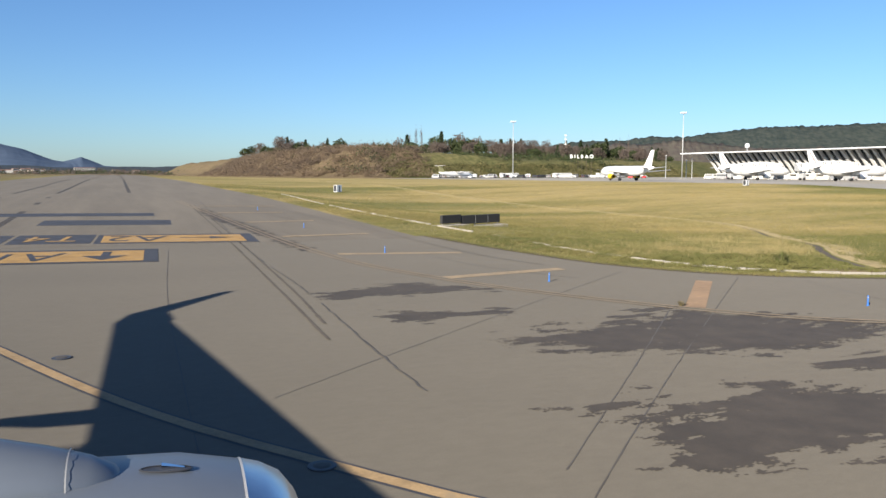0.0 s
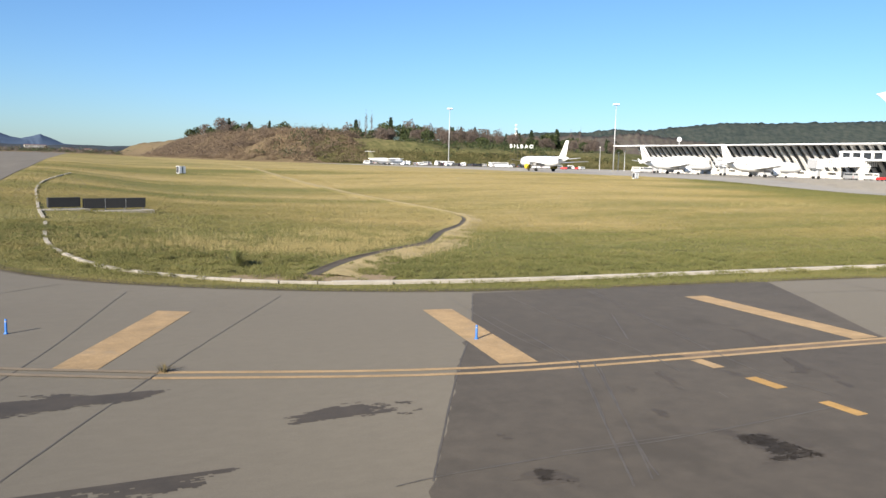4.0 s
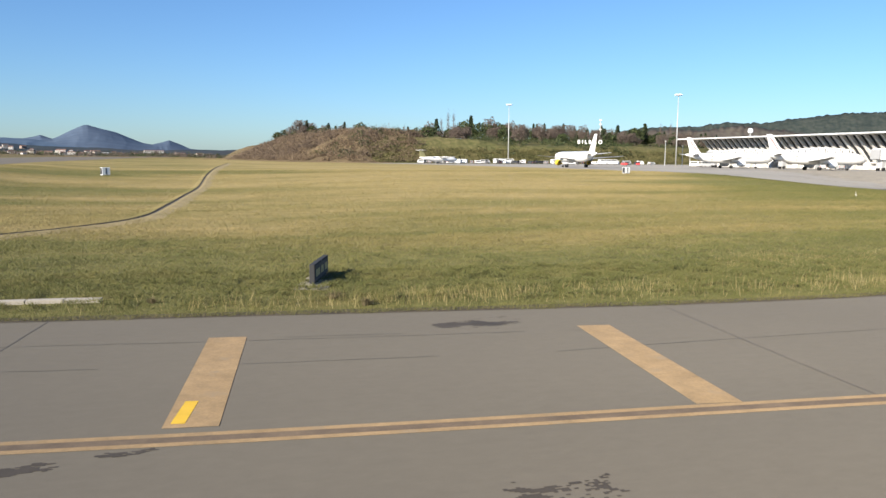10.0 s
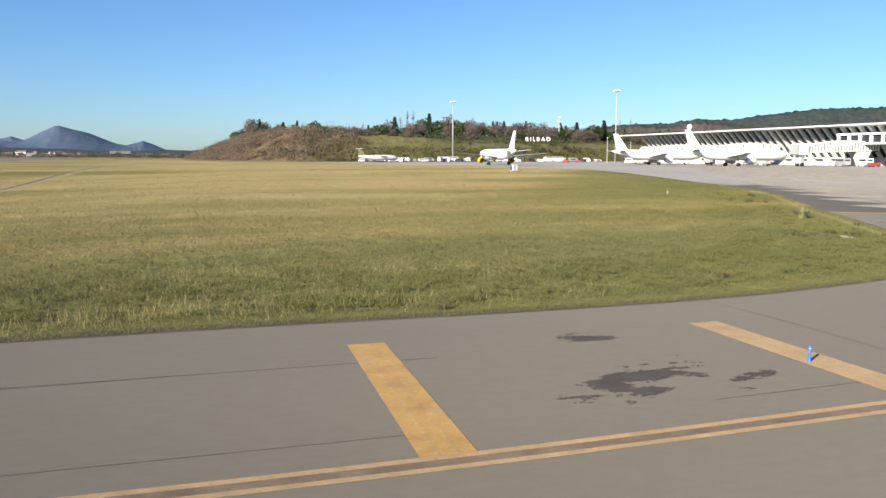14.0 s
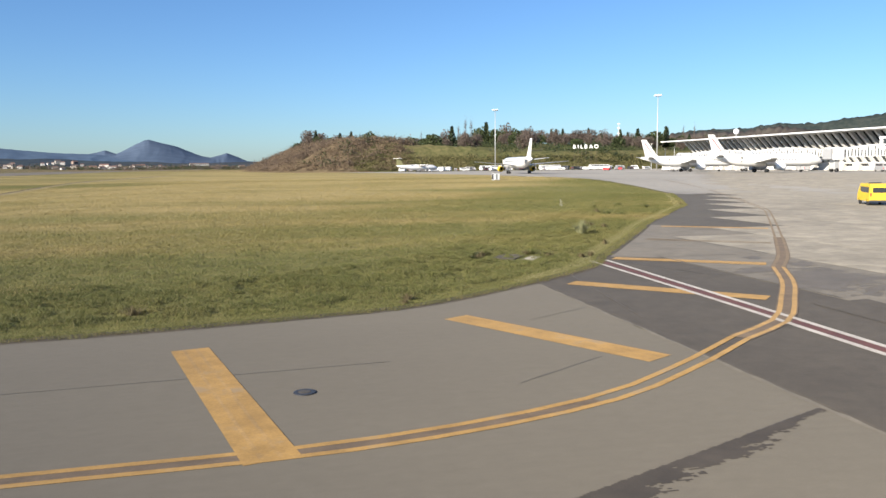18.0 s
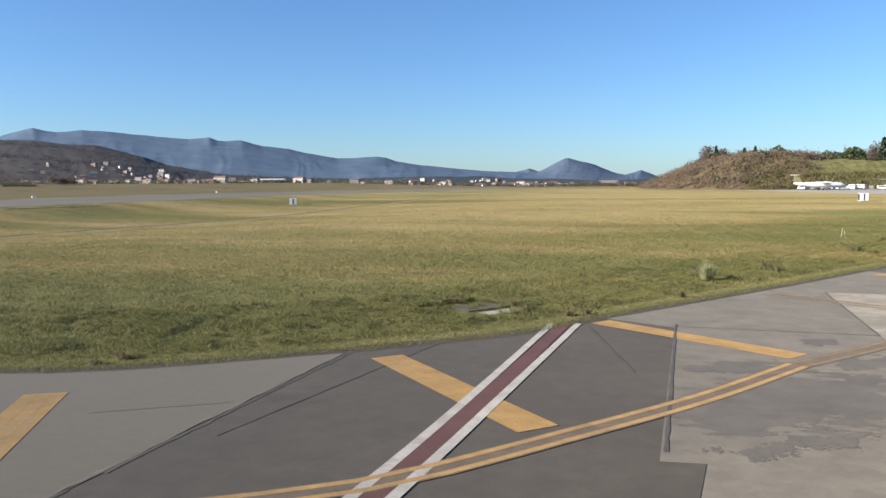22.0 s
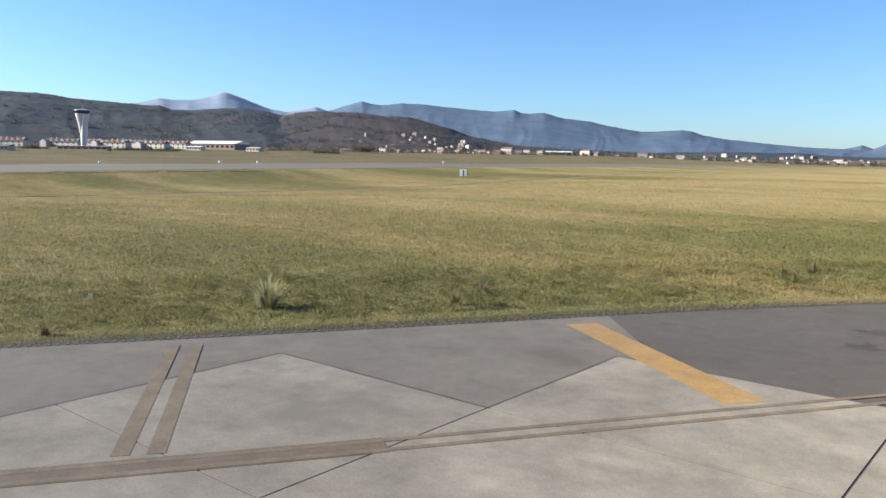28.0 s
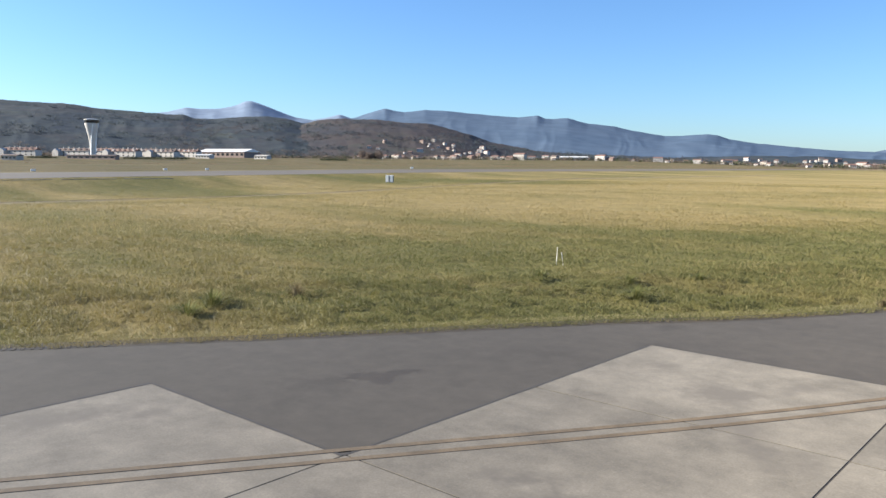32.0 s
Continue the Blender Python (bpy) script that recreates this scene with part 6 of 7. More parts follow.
for s in (-1, 1):
    e = part("engine", lathe([(2.4, 0.2), (1.8, 0.5), (-1.0, 0.55), (-2.2, 0.3)], 12), M_PLANE, turboprop)
    e.location = (0.8, s * 4.0, 3.4)
    part("propeller", boxm(2.25, -1.9, -0.1, 2.3, 1.9, 0.1), M_DARK, e)
    g = part("main_gear", tube(bmesh.new(), (0, s * 2.0, 0.3), (0, s * 1.5, 1.5), 0.12), M_GREY, turboprop)
    w = part("wheel", lathe([(-0.15, 0.2), (-0.15, 0.4), (0.15, 0.4), (0.15, 0.2)], 12, "Z"), M_RUBBER, g)
    w.matrix_local = pose(0, s * 2.0, 0.4, 90, 0, 0)
part("nose_gear", tube(bmesh.new(), (9.2, 0, 0), (9.2, 0, 1.4), 0.16), M_RUBBER, turboprop)


# ---- vehicles ----
def vehicle(name, m, L, W, H, mat, label, group, cab=0.0, glass=True):
    v = base(name, m, label, "vehicle", group)
    h0 = 0.42
    prof = [(L / 2, h0), (L / 2, h0 + 0.55), (L / 2 - 0.25, h0 + 0.85), (L / 2 - 0.25 - cab, H), (-L / 2 + 0.1, H), (-L / 2, H - 0.25), (-L / 2, h0)]
    part("body", loft([[(x, s * W / 2 * (0.94 if z > h0 + 0.9 else 1.0), z) for x, z in prof] for s in (-1, 1)]), mat, v)
    if glass:
        for s in (-1, 1):
            part("side_window", boxm(-L / 2 + 0.4, s * (W / 2 * 0.965), H - 0.85, L / 2 - 0.5 - cab, s * (W / 2 * 0.99), H - 0.3), M_GLASS, v)
        part("rear_window", boxm(-L / 2 - 0.012, -W * 0.36, H - 0.85, -L / 2 + 0.03, W * 0.36, H - 0.35), M_GLASS, v)
        part("windscreen", loft([[(L / 2 - 0.22, y, h0 + 0.92), (L / 2 - 0.2 - cab, y, H - 0.1), (L / 2 - 0.24 - cab, y, H - 0.1), (L / 2 - 0.27, y, h0 + 0.92)] for y in (-W * 0.42, W * 0.42)]), M_GLASS, v)
    for x in (L / 2 - 0.9, -L / 2 + 0.85):
        for s in (-1, 1):
            w = part("wheel", lathe([(-0.1, 0.18), (-0.1, 0.3), (-0.06, 0.34), (0.06, 0.34), (0.1, 0.3), (0.1, 0.18), (-0.1, 0.18)], 14, "Z"), M_RUBBER, v)
            w.matrix_local = pose(x, s * (W / 2 - 0.1), 0.34, 90, 0, 0)
    for s in (-1, 1):
        part("tail_light", boxm(-L / 2 - 0.012, s * W * 0.43 - 0.07, h0 + 0.45, -L / 2 + 0.02, s * W * 0.43 + 0.07, h0 + 0.85), M_RED, v)
    part("bumper", boxm(-L / 2 - 0.05, -W / 2, h0 - 0.08, -L / 2 + 0.1, W / 2, h0 + 0.12, 0.03), M_DARK, v)
    return v


van = vehicle("service_van", on_land(163.0, 65.5, 62), 4.9, 2.0, 2.1, M_YELPLASTIC, "yellow airport service van with a light bar driving on the apron", "apron vehicles", 0.7)
part("light_bar", boxm(-0.3, -0.55, 2.1, 0.0, 0.55, 2.23, 0.03), M_DARK, van)
rv = random.Random(6)
BUSES = ((228, 437, 4), (262, 430, -4), (290, 424, 0))
for x, y, a in BUSES:
    vehicle("apron_bus", on_land(x, y, a), 11.0 + rv.random() * 2, 2.9, 3.0, M_WHITE, "long white apron bus parked below the hill", "parked apron vehicles", 0.2)
for k in range(34):
    x = 176 + k * 4.3 + rv.uniform(-2, 2)
    vehicle("van", on_land(x, 436 - abs(x - 215) * 0.12 + rv.uniform(-2.5, 2.5), rv.uniform(-20, 200)), rv.uniform(4.2, 5.6), 1.9, rv.uniform(1.6, 2.5), rv.choice([M_WHITE, M_WHITE, M_LGREY, M_DARK, M_GREY]), "small van or car in a parked row below the hill", "parked apron vehicles", 0.6)
for x, y in ((270, 369), (276, 366), (283, 176), (288, 170), (279, 168), (286, 182), (281, 186), (290, 163)):
    vehicle("tow_tractor", on_land(x, y, rv.uniform(0, 180)), 3.6, 1.8, 1.3, M_RED, "low red baggage tractor on the apron", "apron vehicles", 0.4, False)
for x, y in ((284, 246), (286, 240), (283, 200), (286, 194), (272, 300), (270, 306)):
    vehicle("service_truck", on_land(x, y, rv.uniform(60, 120)), 6.0, 2.3, 2.6, rv.choice([M_LGREY, M_OFFWHITE, M_GREY]), "pale catering or baggage truck beside the terminal", "apron vehicles", 0.4)


# ---- terminal ----
terminal = base("terminal", pose(0, 0, 0), "long white concrete terminal with slanting ribs and a thin overhanging roof", "terminal building")
ZB, ZR, XT, XB = 1.25, 14.3, 297.5, 306.5
Y_LEFT, Y_RIGHT = 346.0, 40.0
roof = loft([[(292.5, y, ZR + 0.55 + dz), (292.5, y, ZR + 0.85 + dz), (318, y, ZR + 2.0 + dz), (345, y, ZR + 1.0 + dz), (345, y, ZR + 0.3 + dz), (305, y, ZR + 0.2 + dz)] for y, dz in ((Y_LEFT + 10, 0.25), (Y_LEFT, 0.0), (240, -0.2), (140, 0.0), (Y_RIGHT - 10, 0.3))])
part("roof", roof, M_CONCW, terminal)
part("rear_wall", boxm(308, Y_RIGHT, ZB, 343, Y_LEFT - 3, ZR + 0.2), M_CONCW, terminal)
rib_me = bpy.data.meshes.new("rib")
b = loft([[(XB + 0.2, -0.75, ZB + 2.6), (XB + 1.6, -0.75, ZB + 2.6), (XB + 1.6, 0.75, ZB + 2.6), (XB + 0.2, 0.75, ZB + 2.6)], [(301.4, -0.62, 9.5), (302.5, -0.62, 9.5), (302.5, 0.62, 9.5), (301.4, 0.62, 9.5)],
          [(XT - 1.6, -0.5, ZR + 0.5), (XT + 0.1, -0.5, ZR + 0.5), (XT + 0.1, 0.5, ZR + 0.5), (XT - 1.6, 0.5, ZR + 0.5)]])
b.to_mesh(rib_me)
b.free()
rib_me.materials.append(M_CONCW)
pane_me = bpy.data.meshes.new("glass_pane")
pane_me.from_pydata([(XB + 1.0, -1.9, ZB + 2.6), (XB + 1.0, 1.9, ZB + 2.6), (XT + 0.4, 1.9, ZR + 0.3), (XT + 0.4, -1.9, ZR + 0.3), (XB + 1.1, -1.9, ZB + 2.6), (XB + 1.1, 1.9, ZB + 2.6), (XT + 0.5, 1.9, ZR + 0.3), (XT + 0.5, -1.9, ZR + 0.3)], [],
                    [(0, 3, 2, 1), (4, 5, 6, 7), (0, 1, 5, 4), (2, 3, 7, 6), (1, 2, 6, 5), (3, 0, 4, 7)])
pane_me.materials.append(M_GLASS)
foot_me = bpy.data.meshes.new("arch_foot")
b = loft([[(XB - 0.5, -1.0, ZB - 0.1), (XB + 2.4, -1.0, ZB - 0.1), (XB + 2.4, 1.0, ZB - 0.1), (XB - 0.5, 1.0, ZB - 0.1)], [(XB - 0.2, -1.9, ZB + 2.7), (XB + 2.2, -1.9, ZB + 2.7), (XB + 2.2, 1.9, ZB + 2.7), (XB - 0.2, 1.9, ZB + 2.7)]])
b.to_mesh(foot_me)
b.free()
foot_me.materials.append(M_CONCW)
PITCH = 3.9
for k in range(int((Y_LEFT - 4 - Y_RIGHT) / PITCH)):
    y = Y_LEFT - 6 - k * PITCH
    for me, nm in ((rib_me, "rib"), (pane_me, "glass_pane"), (foot_me, "arch_foot")):
        if nm == "arch_foot" and k % 2:
            continue
        o = new(nm, me)
        o.parent = terminal
        o.location.y = y - (PITCH / 2 if nm == "glass_pane" else 0)
part("sill_beam", boxm(XB - 0.4, Y_RIGHT, ZB + 2.5, XB + 2.0, Y_LEFT - 4, ZB + 3.0, 0.08), M_CONCW, terminal)
part("undercroft_wall", boxm(XB + 2.5, Y_RIGHT, ZB - 0.2, XB + 3.0, Y_LEFT - 4, ZB + 2.6), M_DARK, terminal, "dark recessed ground floor wall")
part("fascia", boxm(292.2, Y_RIGHT - 8, ZR + 0.5, 292.6, Y_LEFT + 9, ZR + 0.95, 0.05), M_WHITE, terminal)
gallery = new("observation_gallery")
gallery.parent = terminal
gallery["label"] = "white glazed gallery box fixed along the upper front"
for nm, z0, z1 in (("gallery_sill", 8.5, 9.1), ("gallery_lintel", 11.6, 12.3)):
    part(nm, boxm(293.6, 60, z0, 299.5, 214, z1, 0.1), M_WHITE, gallery)
part("gallery_glass", boxm(294.4, 60.5, 9.1, 299, 213.4, 11.6), M_GLASS, gallery)
mull = boxm(293.7, -0.4, 9.1, 294.5, 0.4, 11.6, 0.08)
mull_me = bpy.data.meshes.new("mullion")
mull.to_mesh(mull_me)
mull.free()
mull_me.materials.append(M_WHITE)
for k in range(34):
    o = new("mullion", mull_me)
    o.parent = gallery
    o.location.y = 213.4 - k * 4.5

# the great upswept canopy over the hall
canopy = base("hall_canopy", pose(0, 0, 0), "tall upswept white concrete canopy like a wing above the hall", "canopy")
secs = []
for k in range(29):
    t = k / 28
    z = 14.8 + 21.6 * t
    yl = 216.2 + 4.6 * max(0.0, (t - 0.55) / 0.45) ** 2.2
    x = 331 - 10 * t ** 2
    secs.append([(x, yl, z), (x + 2.5, yl - 40, z + 5 * t), (x + 4, yl - 90, z + 8 * t), (x + 6.2, yl - 90, z + 8 * t - 0.5), (x + 5.0, yl - 40, z + 5 * t - 0.5), (x + 1.6, yl + 0.2, z - 0.6)])
part("shell", loft(secs), M_CONCW, canopy)
part("hall_base", boxm(326, 130, 1.2, 344, 216, 16), M_CONCW, canopy)


def jet_bridge(y, x0, x1, label):
    """A covered boarding bridge: an arched tunnel with upright slats, a cab on wheels and a column."""
    j = base("jet_bridge", on_land(x0, y), label, "jet bridge", "boarding bridges")
    L = x1 - x0
    n = 10
    secs_ = []
    for k in range(n + 1):
        t = k / n
        z, h = 4.3 + 0.8 * t, 2.2 + 1.1 * math.sin(math.pi * t)
        secs_.append([(L * t, -1.3, z), (L * t, 1.3, z), (L * t, 1.3, z + 0.25), (L * t, -1.3, z + 0.25)])
    part("floor_deck", loft(secs_), M_CONCW, j)
    secs_ = []
    for k in range(n + 1):
        t = k / n
        z = 4.3 + 0.8 * t + 2.2 + 1.1 * math.sin(math.pi * t)
        secs_.append([(L * t, -1.5, z), (L * t, 1.5, z), (L * t, 1.3, z + 0.35), (L * t, -1.3, z + 0.35)])
    part("arched_roof", loft(secs_), M_WHITE, j)
    part("tunnel_glass", boxm(0.5, -1.0, 4.6, L - 0.5, 1.0, 6.6), M_GLASS, j)
    for k in range(int(L / 1.15)):
        x = 0.5 + k * 1.15
        t = x / L
        z = 4.3 + 0.8 * t
        part("slat", boxm(x, -1.36, z, x + 0.45, -1.05, z + 2.3 + 1.1 * math.sin(math.pi * t)), M_WHITE, j)
    part("cab", boxm(-3.4, -2.0, 3.6, 0.4, 2.0, 7.3, 0.25), M_WHITE, j)
    part("canopy_bellows", boxm(-4.2, -1.8, 3.8, -3.38, 1.8, 7.0, 0.15), M_GREY, j)
    part("drive_column", boxm(-2.2, -1.2, 0.9, -0.6, 1.2, 3.7, 0.1), M_LGREY, j)
    for s in (-1, 1):
        w = part("wheel", lathe([(-0.3, 0.3), (-0.3, 0.6), (0.3, 0.6), (0.3, 0.3)], 14, "Z"), M_RUBBER, j)
        w.matrix_local = pose(-1.4, s * 1.1, 0.6, 90, 0, 0)
    part("pier", loft([[(L * 0.75, -0.6, -0.2), (L * 0.82, -0.6, -0.2), (L * 0.82, 0.6, -0.2), (L * 0.75, 0.6, -0.2)], [(L * 0.68, -1.2, 4.8), (L * 0.88, -1.2, 4.8), (L * 0.88, 1.2, 4.8), (L * 0.68, 1.2, 4.8)]]), M_CONCW, j)
    return j


for y in (292, 250, 204, 166, 128, 90):
    jet_bridge(y, 271, 301, "white arched boarding bridge with upright slats reaching from the terminal")


# ---- masts, poles, lettering ----
def light_mast(x, y, h):
    s = base("floodlight_mast", on_land(x, y), "tall pale steel floodlight mast with a ring of lamps", "light mast", "floodlight masts")
    part("base_plate", boxm(-0.7, -0.7, -0.2, 0.7, 0.7, 0.25, 0.04), M_KERB, s)
    part("pole", tube(bmesh.new(), (0, 0, 0.2), (0, 0, h), 0.3, 0.15, 12), M_LGREY, s, smooth=True)
    part("head_ring", lathe([(h - 0.25, 0.5), (h - 0.25, 1.5), (h - 0.05, 1.55), (h - 0.05, 0.5), (h - 0.25, 0.5)], 18, "Z"), M_LGREY, s)
    for k in range(10):
        a = 2 * math.pi * k / 10
        o = part("floodlight", boxm(-0.3, -0.28, -0.32, 0.3, 0.28, 0.25, 0.05), M_WHITE, s)
        o.matrix_local = pose(1.55 * math.cos(a), 1.55 * math.sin(a), h + 0.25, 0, 25, math.degrees(a))
    return s


light_mast(231.5, 439, 34.8)
light_mast(284.6, 344.2, 35.2)
for x, y, h in ((291.5, 349, 10), (298, 352, 11), (296, 372, 13)):
    s = base("lamp_pole", on_land(x, y), "slender grey pole beside the terminal", "pole", "slender poles")
    part("shaft", tube(bmesh.new(), (0, 0, -0.1), (0, 0, h), 0.22, 0.12, 8), M_LGREY, s)
    part("cap", tube(bmesh.new(), (0, 0, h), (0, 0, h + 0.4), 0.35, 0.3, 8), M_OFFWHITE, s)
radar = base("radar_dish", pose(320, 334, 15.6), "white round radar head on a post above the roof", "radar")
part("post", tube(bmesh.new(), (0, 0, 0), (0, 0, 3.0), 0.25), M_LGREY, radar)
part("head", lathe([(2.6, 0.9), (3.2, 1.25), (4.2, 1.25), (4.8, 0.8), (5.0, 0.0)], 14, "Z"), M_WHITE, radar, smooth=True)


def hz(x, y):
    return float(hill_z(np.array([x]), np.array([y]))[0])


aerial = base("aerial_mast", pose(425, 690, hz(425, 690) - 1), "thin lattice radio mast on the hill", "radio mast")
part("lattice", tube(bmesh.new(), (0, 0, 0), (0, 0, 24), 0.55, 0.3, 6), M_LGREY, aerial)
for z in (14, 19, 23):
    part("antenna", boxm(-0.9, -0.9, z, 0.9, 0.9, z + 1.2, 0.1), M_OFFWHITE, aerial)

letters = base("hill_letters", pose(297.5, 463, 14.6, 0, 0, -28), "large white free-standing letters spelling the city's name on the hill", "sign letters")
for k, ch in enumerate("BILBAO"):
    c = bpy.data.curves.new("letter", "FONT")
    c.body, c.size, c.extrude, c.align_x, c.offset = ch, 3.3, 0.3, "CENTER", 0.06
    tmp = bpy.data.objects.new("letter", c)
    me = bpy.data.meshes.new_from_object(tmp)
    bpy.data.objects.remove(tmp)
    me.materials.append(M_WHITE)
    o = new("letter", me)
    o.parent = letters
    x = (-7.0, -4.6, -2.4, 0.2, 3.4, 6.7)[k]
    o.matrix_local = pose(x, 0, 0, 90, 0, 0)
    part("support", boxm(x - 0.06, 0.15, -12, x + 0.06, 0.35, 1.8), M_BARK, letters)

# ---- control tower ----
tower = base("control_tower", on_land(-603, 390, 0, -1), "white flared control tower with a dark glass cab", "control tower")
tower.scale = (0.9, 0.9, 0.96)
part("shaft", lathe([(0, 2.7), (8, 2.6), (16, 3.0), (24, 4.3), (31, 6.2), (35, 7.2), (36, 7.2)], 18, "Z"), M_CONCW, tower, smooth=True)
part("glass_cab", lathe([(36, 6.6), (39, 7.4), (39.2, 0)], 18, "Z"), M_GLASS, tower)
part("cab_roof", lathe([(39.1, 7.8), (39.8, 7.8), (40.4, 4), (40.4, 0)], 18, "Z"), M_LGREY, tower)
for k in range(3):
    a = 2 * math.pi * k / 3 + 0.9
    part("twisted_fin", loft([[(2.6 * math.cos(a + t * 0.9) * (1 + 1.6 * t ** 2.2) + d, 2.6 * math.sin(a + t * 0.9) * (1 + 1.6 * t ** 2.2) + e, 35 * t) for d, e in ((-0.5, -0.5), (0.5, -0.5), (0.5, 0.5), (-0.5, 0.5))] for t in np.linspace(0, 1, 10)]), M_WHITE, tower)
part("aerials", tube(bmesh.new(), (1, 0, 40), (1, 0, 44), 0.15), M_GREY, tower)


# ---- town and far buildings ----
def polar(az, d, eye=(128, 12)):
    a = radians(az)
    return eye[0] - math.sin(a) * d, eye[1] + math.cos(a) * d


def house(w, dpt, h, rh, mats, label, n_win=3):
    H = base("house", pose(0, 0, 0), label, "house", "houses of the far town")
    part("wall", boxm(-w / 2, -dpt / 2, -6, w / 2, dpt / 2, h), mats[0], H)
    r = bmesh.new()
    o = 0.6
    v = [r.verts.new(p) for p in ((-w / 2 - o, -dpt / 2 - o, h - 0.1), (w / 2 + o, -dpt / 2 - o, h - 0.1), (w / 2 + o, dpt / 2 + o, h - 0.1), (-w / 2 - o, dpt / 2 + o, h - 0.1), (-w / 2 + 1, 0, h + rh), (w / 2 - 1, 0, h + rh))]
    for f in ((0, 1, 5, 4), (2, 3, 4, 5), (1, 2, 5), (3, 0, 4), (3, 2, 1, 0)):
        r.faces.new([v[i] for i in f])
    part("roof", r, mats[1], H, "tiled roof")
    for k in range(n_win):
        x = -w / 2 + w * (k + 0.5) / n_win
        for z in np.arange(1.2, h - 1.2, 2.9):
            part("window", boxm(x - 0.6, -dpt / 2 - 0.06, z, x + 0.6, -dpt / 2 + 0.02, z + 1.3), M_GLASS, H)
    return H


# Most wall and tile colours are dulled to imitate distance haze.
M_WALLW, M_WALLC, M_WALLB = plain("white_render", (0.44, 0.42, 0.39), 0.8), plain("cream_render", (0.42, 0.38, 0.33), 0.8), plain("brown_brick", (0.24, 0.18, 0.15), 0.85)
M_TILE, M_TILE2, M_METALROOF = plain("red_tile", (0.17, 0.1, 0.08), 0.85), plain("brown_tile", (0.115, 0.085, 0.075), 0.85), plain("pale_metal_roof", (0.62, 0.62, 0.6), 0.5)
KINDS = [house(11, 9, 6.5, 2.2, (M_WALLW, M_TILE), "white rendered house with a red tiled roof"), house(14, 10, 9, 2.5, (M_WALLC, M_TILE2), "cream house with a brown tiled roof"),
         house(9, 9, 5, 2.0, (M_WALLW, M_TILE2), "small white house with a brown roof"), house(22, 11, 11, 2.6, (M_WALLW, M_TILE), "white apartment block with a red roof", 6), house(17, 12, 8, 2.4, (M_WALLB, M_TILE), "brown brick house with a red roof", 4)]
rt = random.Random(21)


def land(x, y):
    """Height of the land, rising ground below the hills included."""
    z = float(rise(x, y))
    for key in ("hill_midground", "hill_round", "hill_low_left"):
        eye, u, dist, thick, hgt = RIDGES[key]
        az, d = math.degrees(math.atan2(eye[0] - x, y - eye[1])), math.hypot(x - eye[0], y - eye[1])
        i, k = (az - u[0]) / (u[1] - u[0]), (1 - (dist - d) / (0.9 * thick)) * (hgt.shape[1] - 1)
        if 0 <= i < len(u) - 1 and 0 <= k < hgt.shape[1] - 1:
            a, b, fi, fk = int(i), int(k), i % 1, k % 1
            z = max(z, float((hgt[a, b] * (1 - fi) + hgt[a + 1, b] * fi) * (1 - fk) + (hgt[a, b + 1] * (1 - fi) + hgt[a + 1, b + 1] * fi) * fk))
    return z


def lands(x, y):
    return np.array([land(a, b) for a, b in zip(x, y)])


def ground_of_hill(az, d):
    return land(*polar(az, d))


spots = [(rt.uniform(31, 46), 1080 + 820 * rt.random() ** 2.0) for _ in range(64)] + [(rt.uniform(31, 45), 1250 + 600 * rt.random()) for _ in range(44)] + [(rt.uniform(10, 36), rt.uniform(1150, 1450)) for _ in range(60)] + [(rt.uniform(47, 72), rt.uniform(1050, 1350)) for _ in range(16)] + [(rt.uniform(2, 14), rt.uniform(1560, 1760)) for _ in range(26)] + [(rt.uniform(30, 43), rt.uniform(1500, 2000)) for _ in range(46)] + [(rt.uniform(8, 26), rt.uniform(1560, 1820)) for _ in range(34)]
used = set()
for k, (az, d) in enumerate(spots):
    x, y = polar(az, d)
    j = k % 5 if k < 5 else rt.choice((0, 0, 1, 2, 2, 3, 4))
    m_ = pose(x, y, ground_of_hill(az, d), 0, 0, az - 35 * min(1, max(0, (az - 15) / 15)) + rt.uniform(-35, 35))
    if j not in used:
        used.add(j)
        h_ = KINDS[j]
        h_.matrix_world = m_
    else:
        h_ = copy_thing(KINDS[j], m_)
    h_.scale = [rt.uniform(0.5, 0.8) if k < 64 or k >= 108 else rt.uniform(0.4, 0.65)] * 3


def long_block(az, d, L, W, h, wall, roof, label, n=8, cat="building"):
    x, y = polar(az, d)
    B = base("long_building", pose(x, y, ground_of_hill(az, d) - 0.2, 0, 0, az - (36 if az > 40 else -4)), label, cat, "long buildings by the runway")
    part("wall", boxm(-L / 2, -W / 2, -3, L / 2, W / 2, h, 0.1), wall, B)
    part("roof", loft([[(sx * (L / 2 + 0.6), -W / 2 - 0.6, h), (sx * (L / 2 + 0.6), 0, h + W * 0.12), (sx * (L / 2 + 0.6), W / 2 + 0.6, h), (sx * (L / 2 + 0.6), 0, h - 0.2)] for sx in (-1, 1)]), roof, B)
    for k in range(n):
        xx = -L / 2 + L * (k + 0.5) / n
        part("window", boxm(xx - L / n * 0.28, -W / 2 - 0.08, h * 0.35, xx + L / n * 0.28, -W / 2 + 0.02, h * 0.75), M_GLASS, B)
    return B


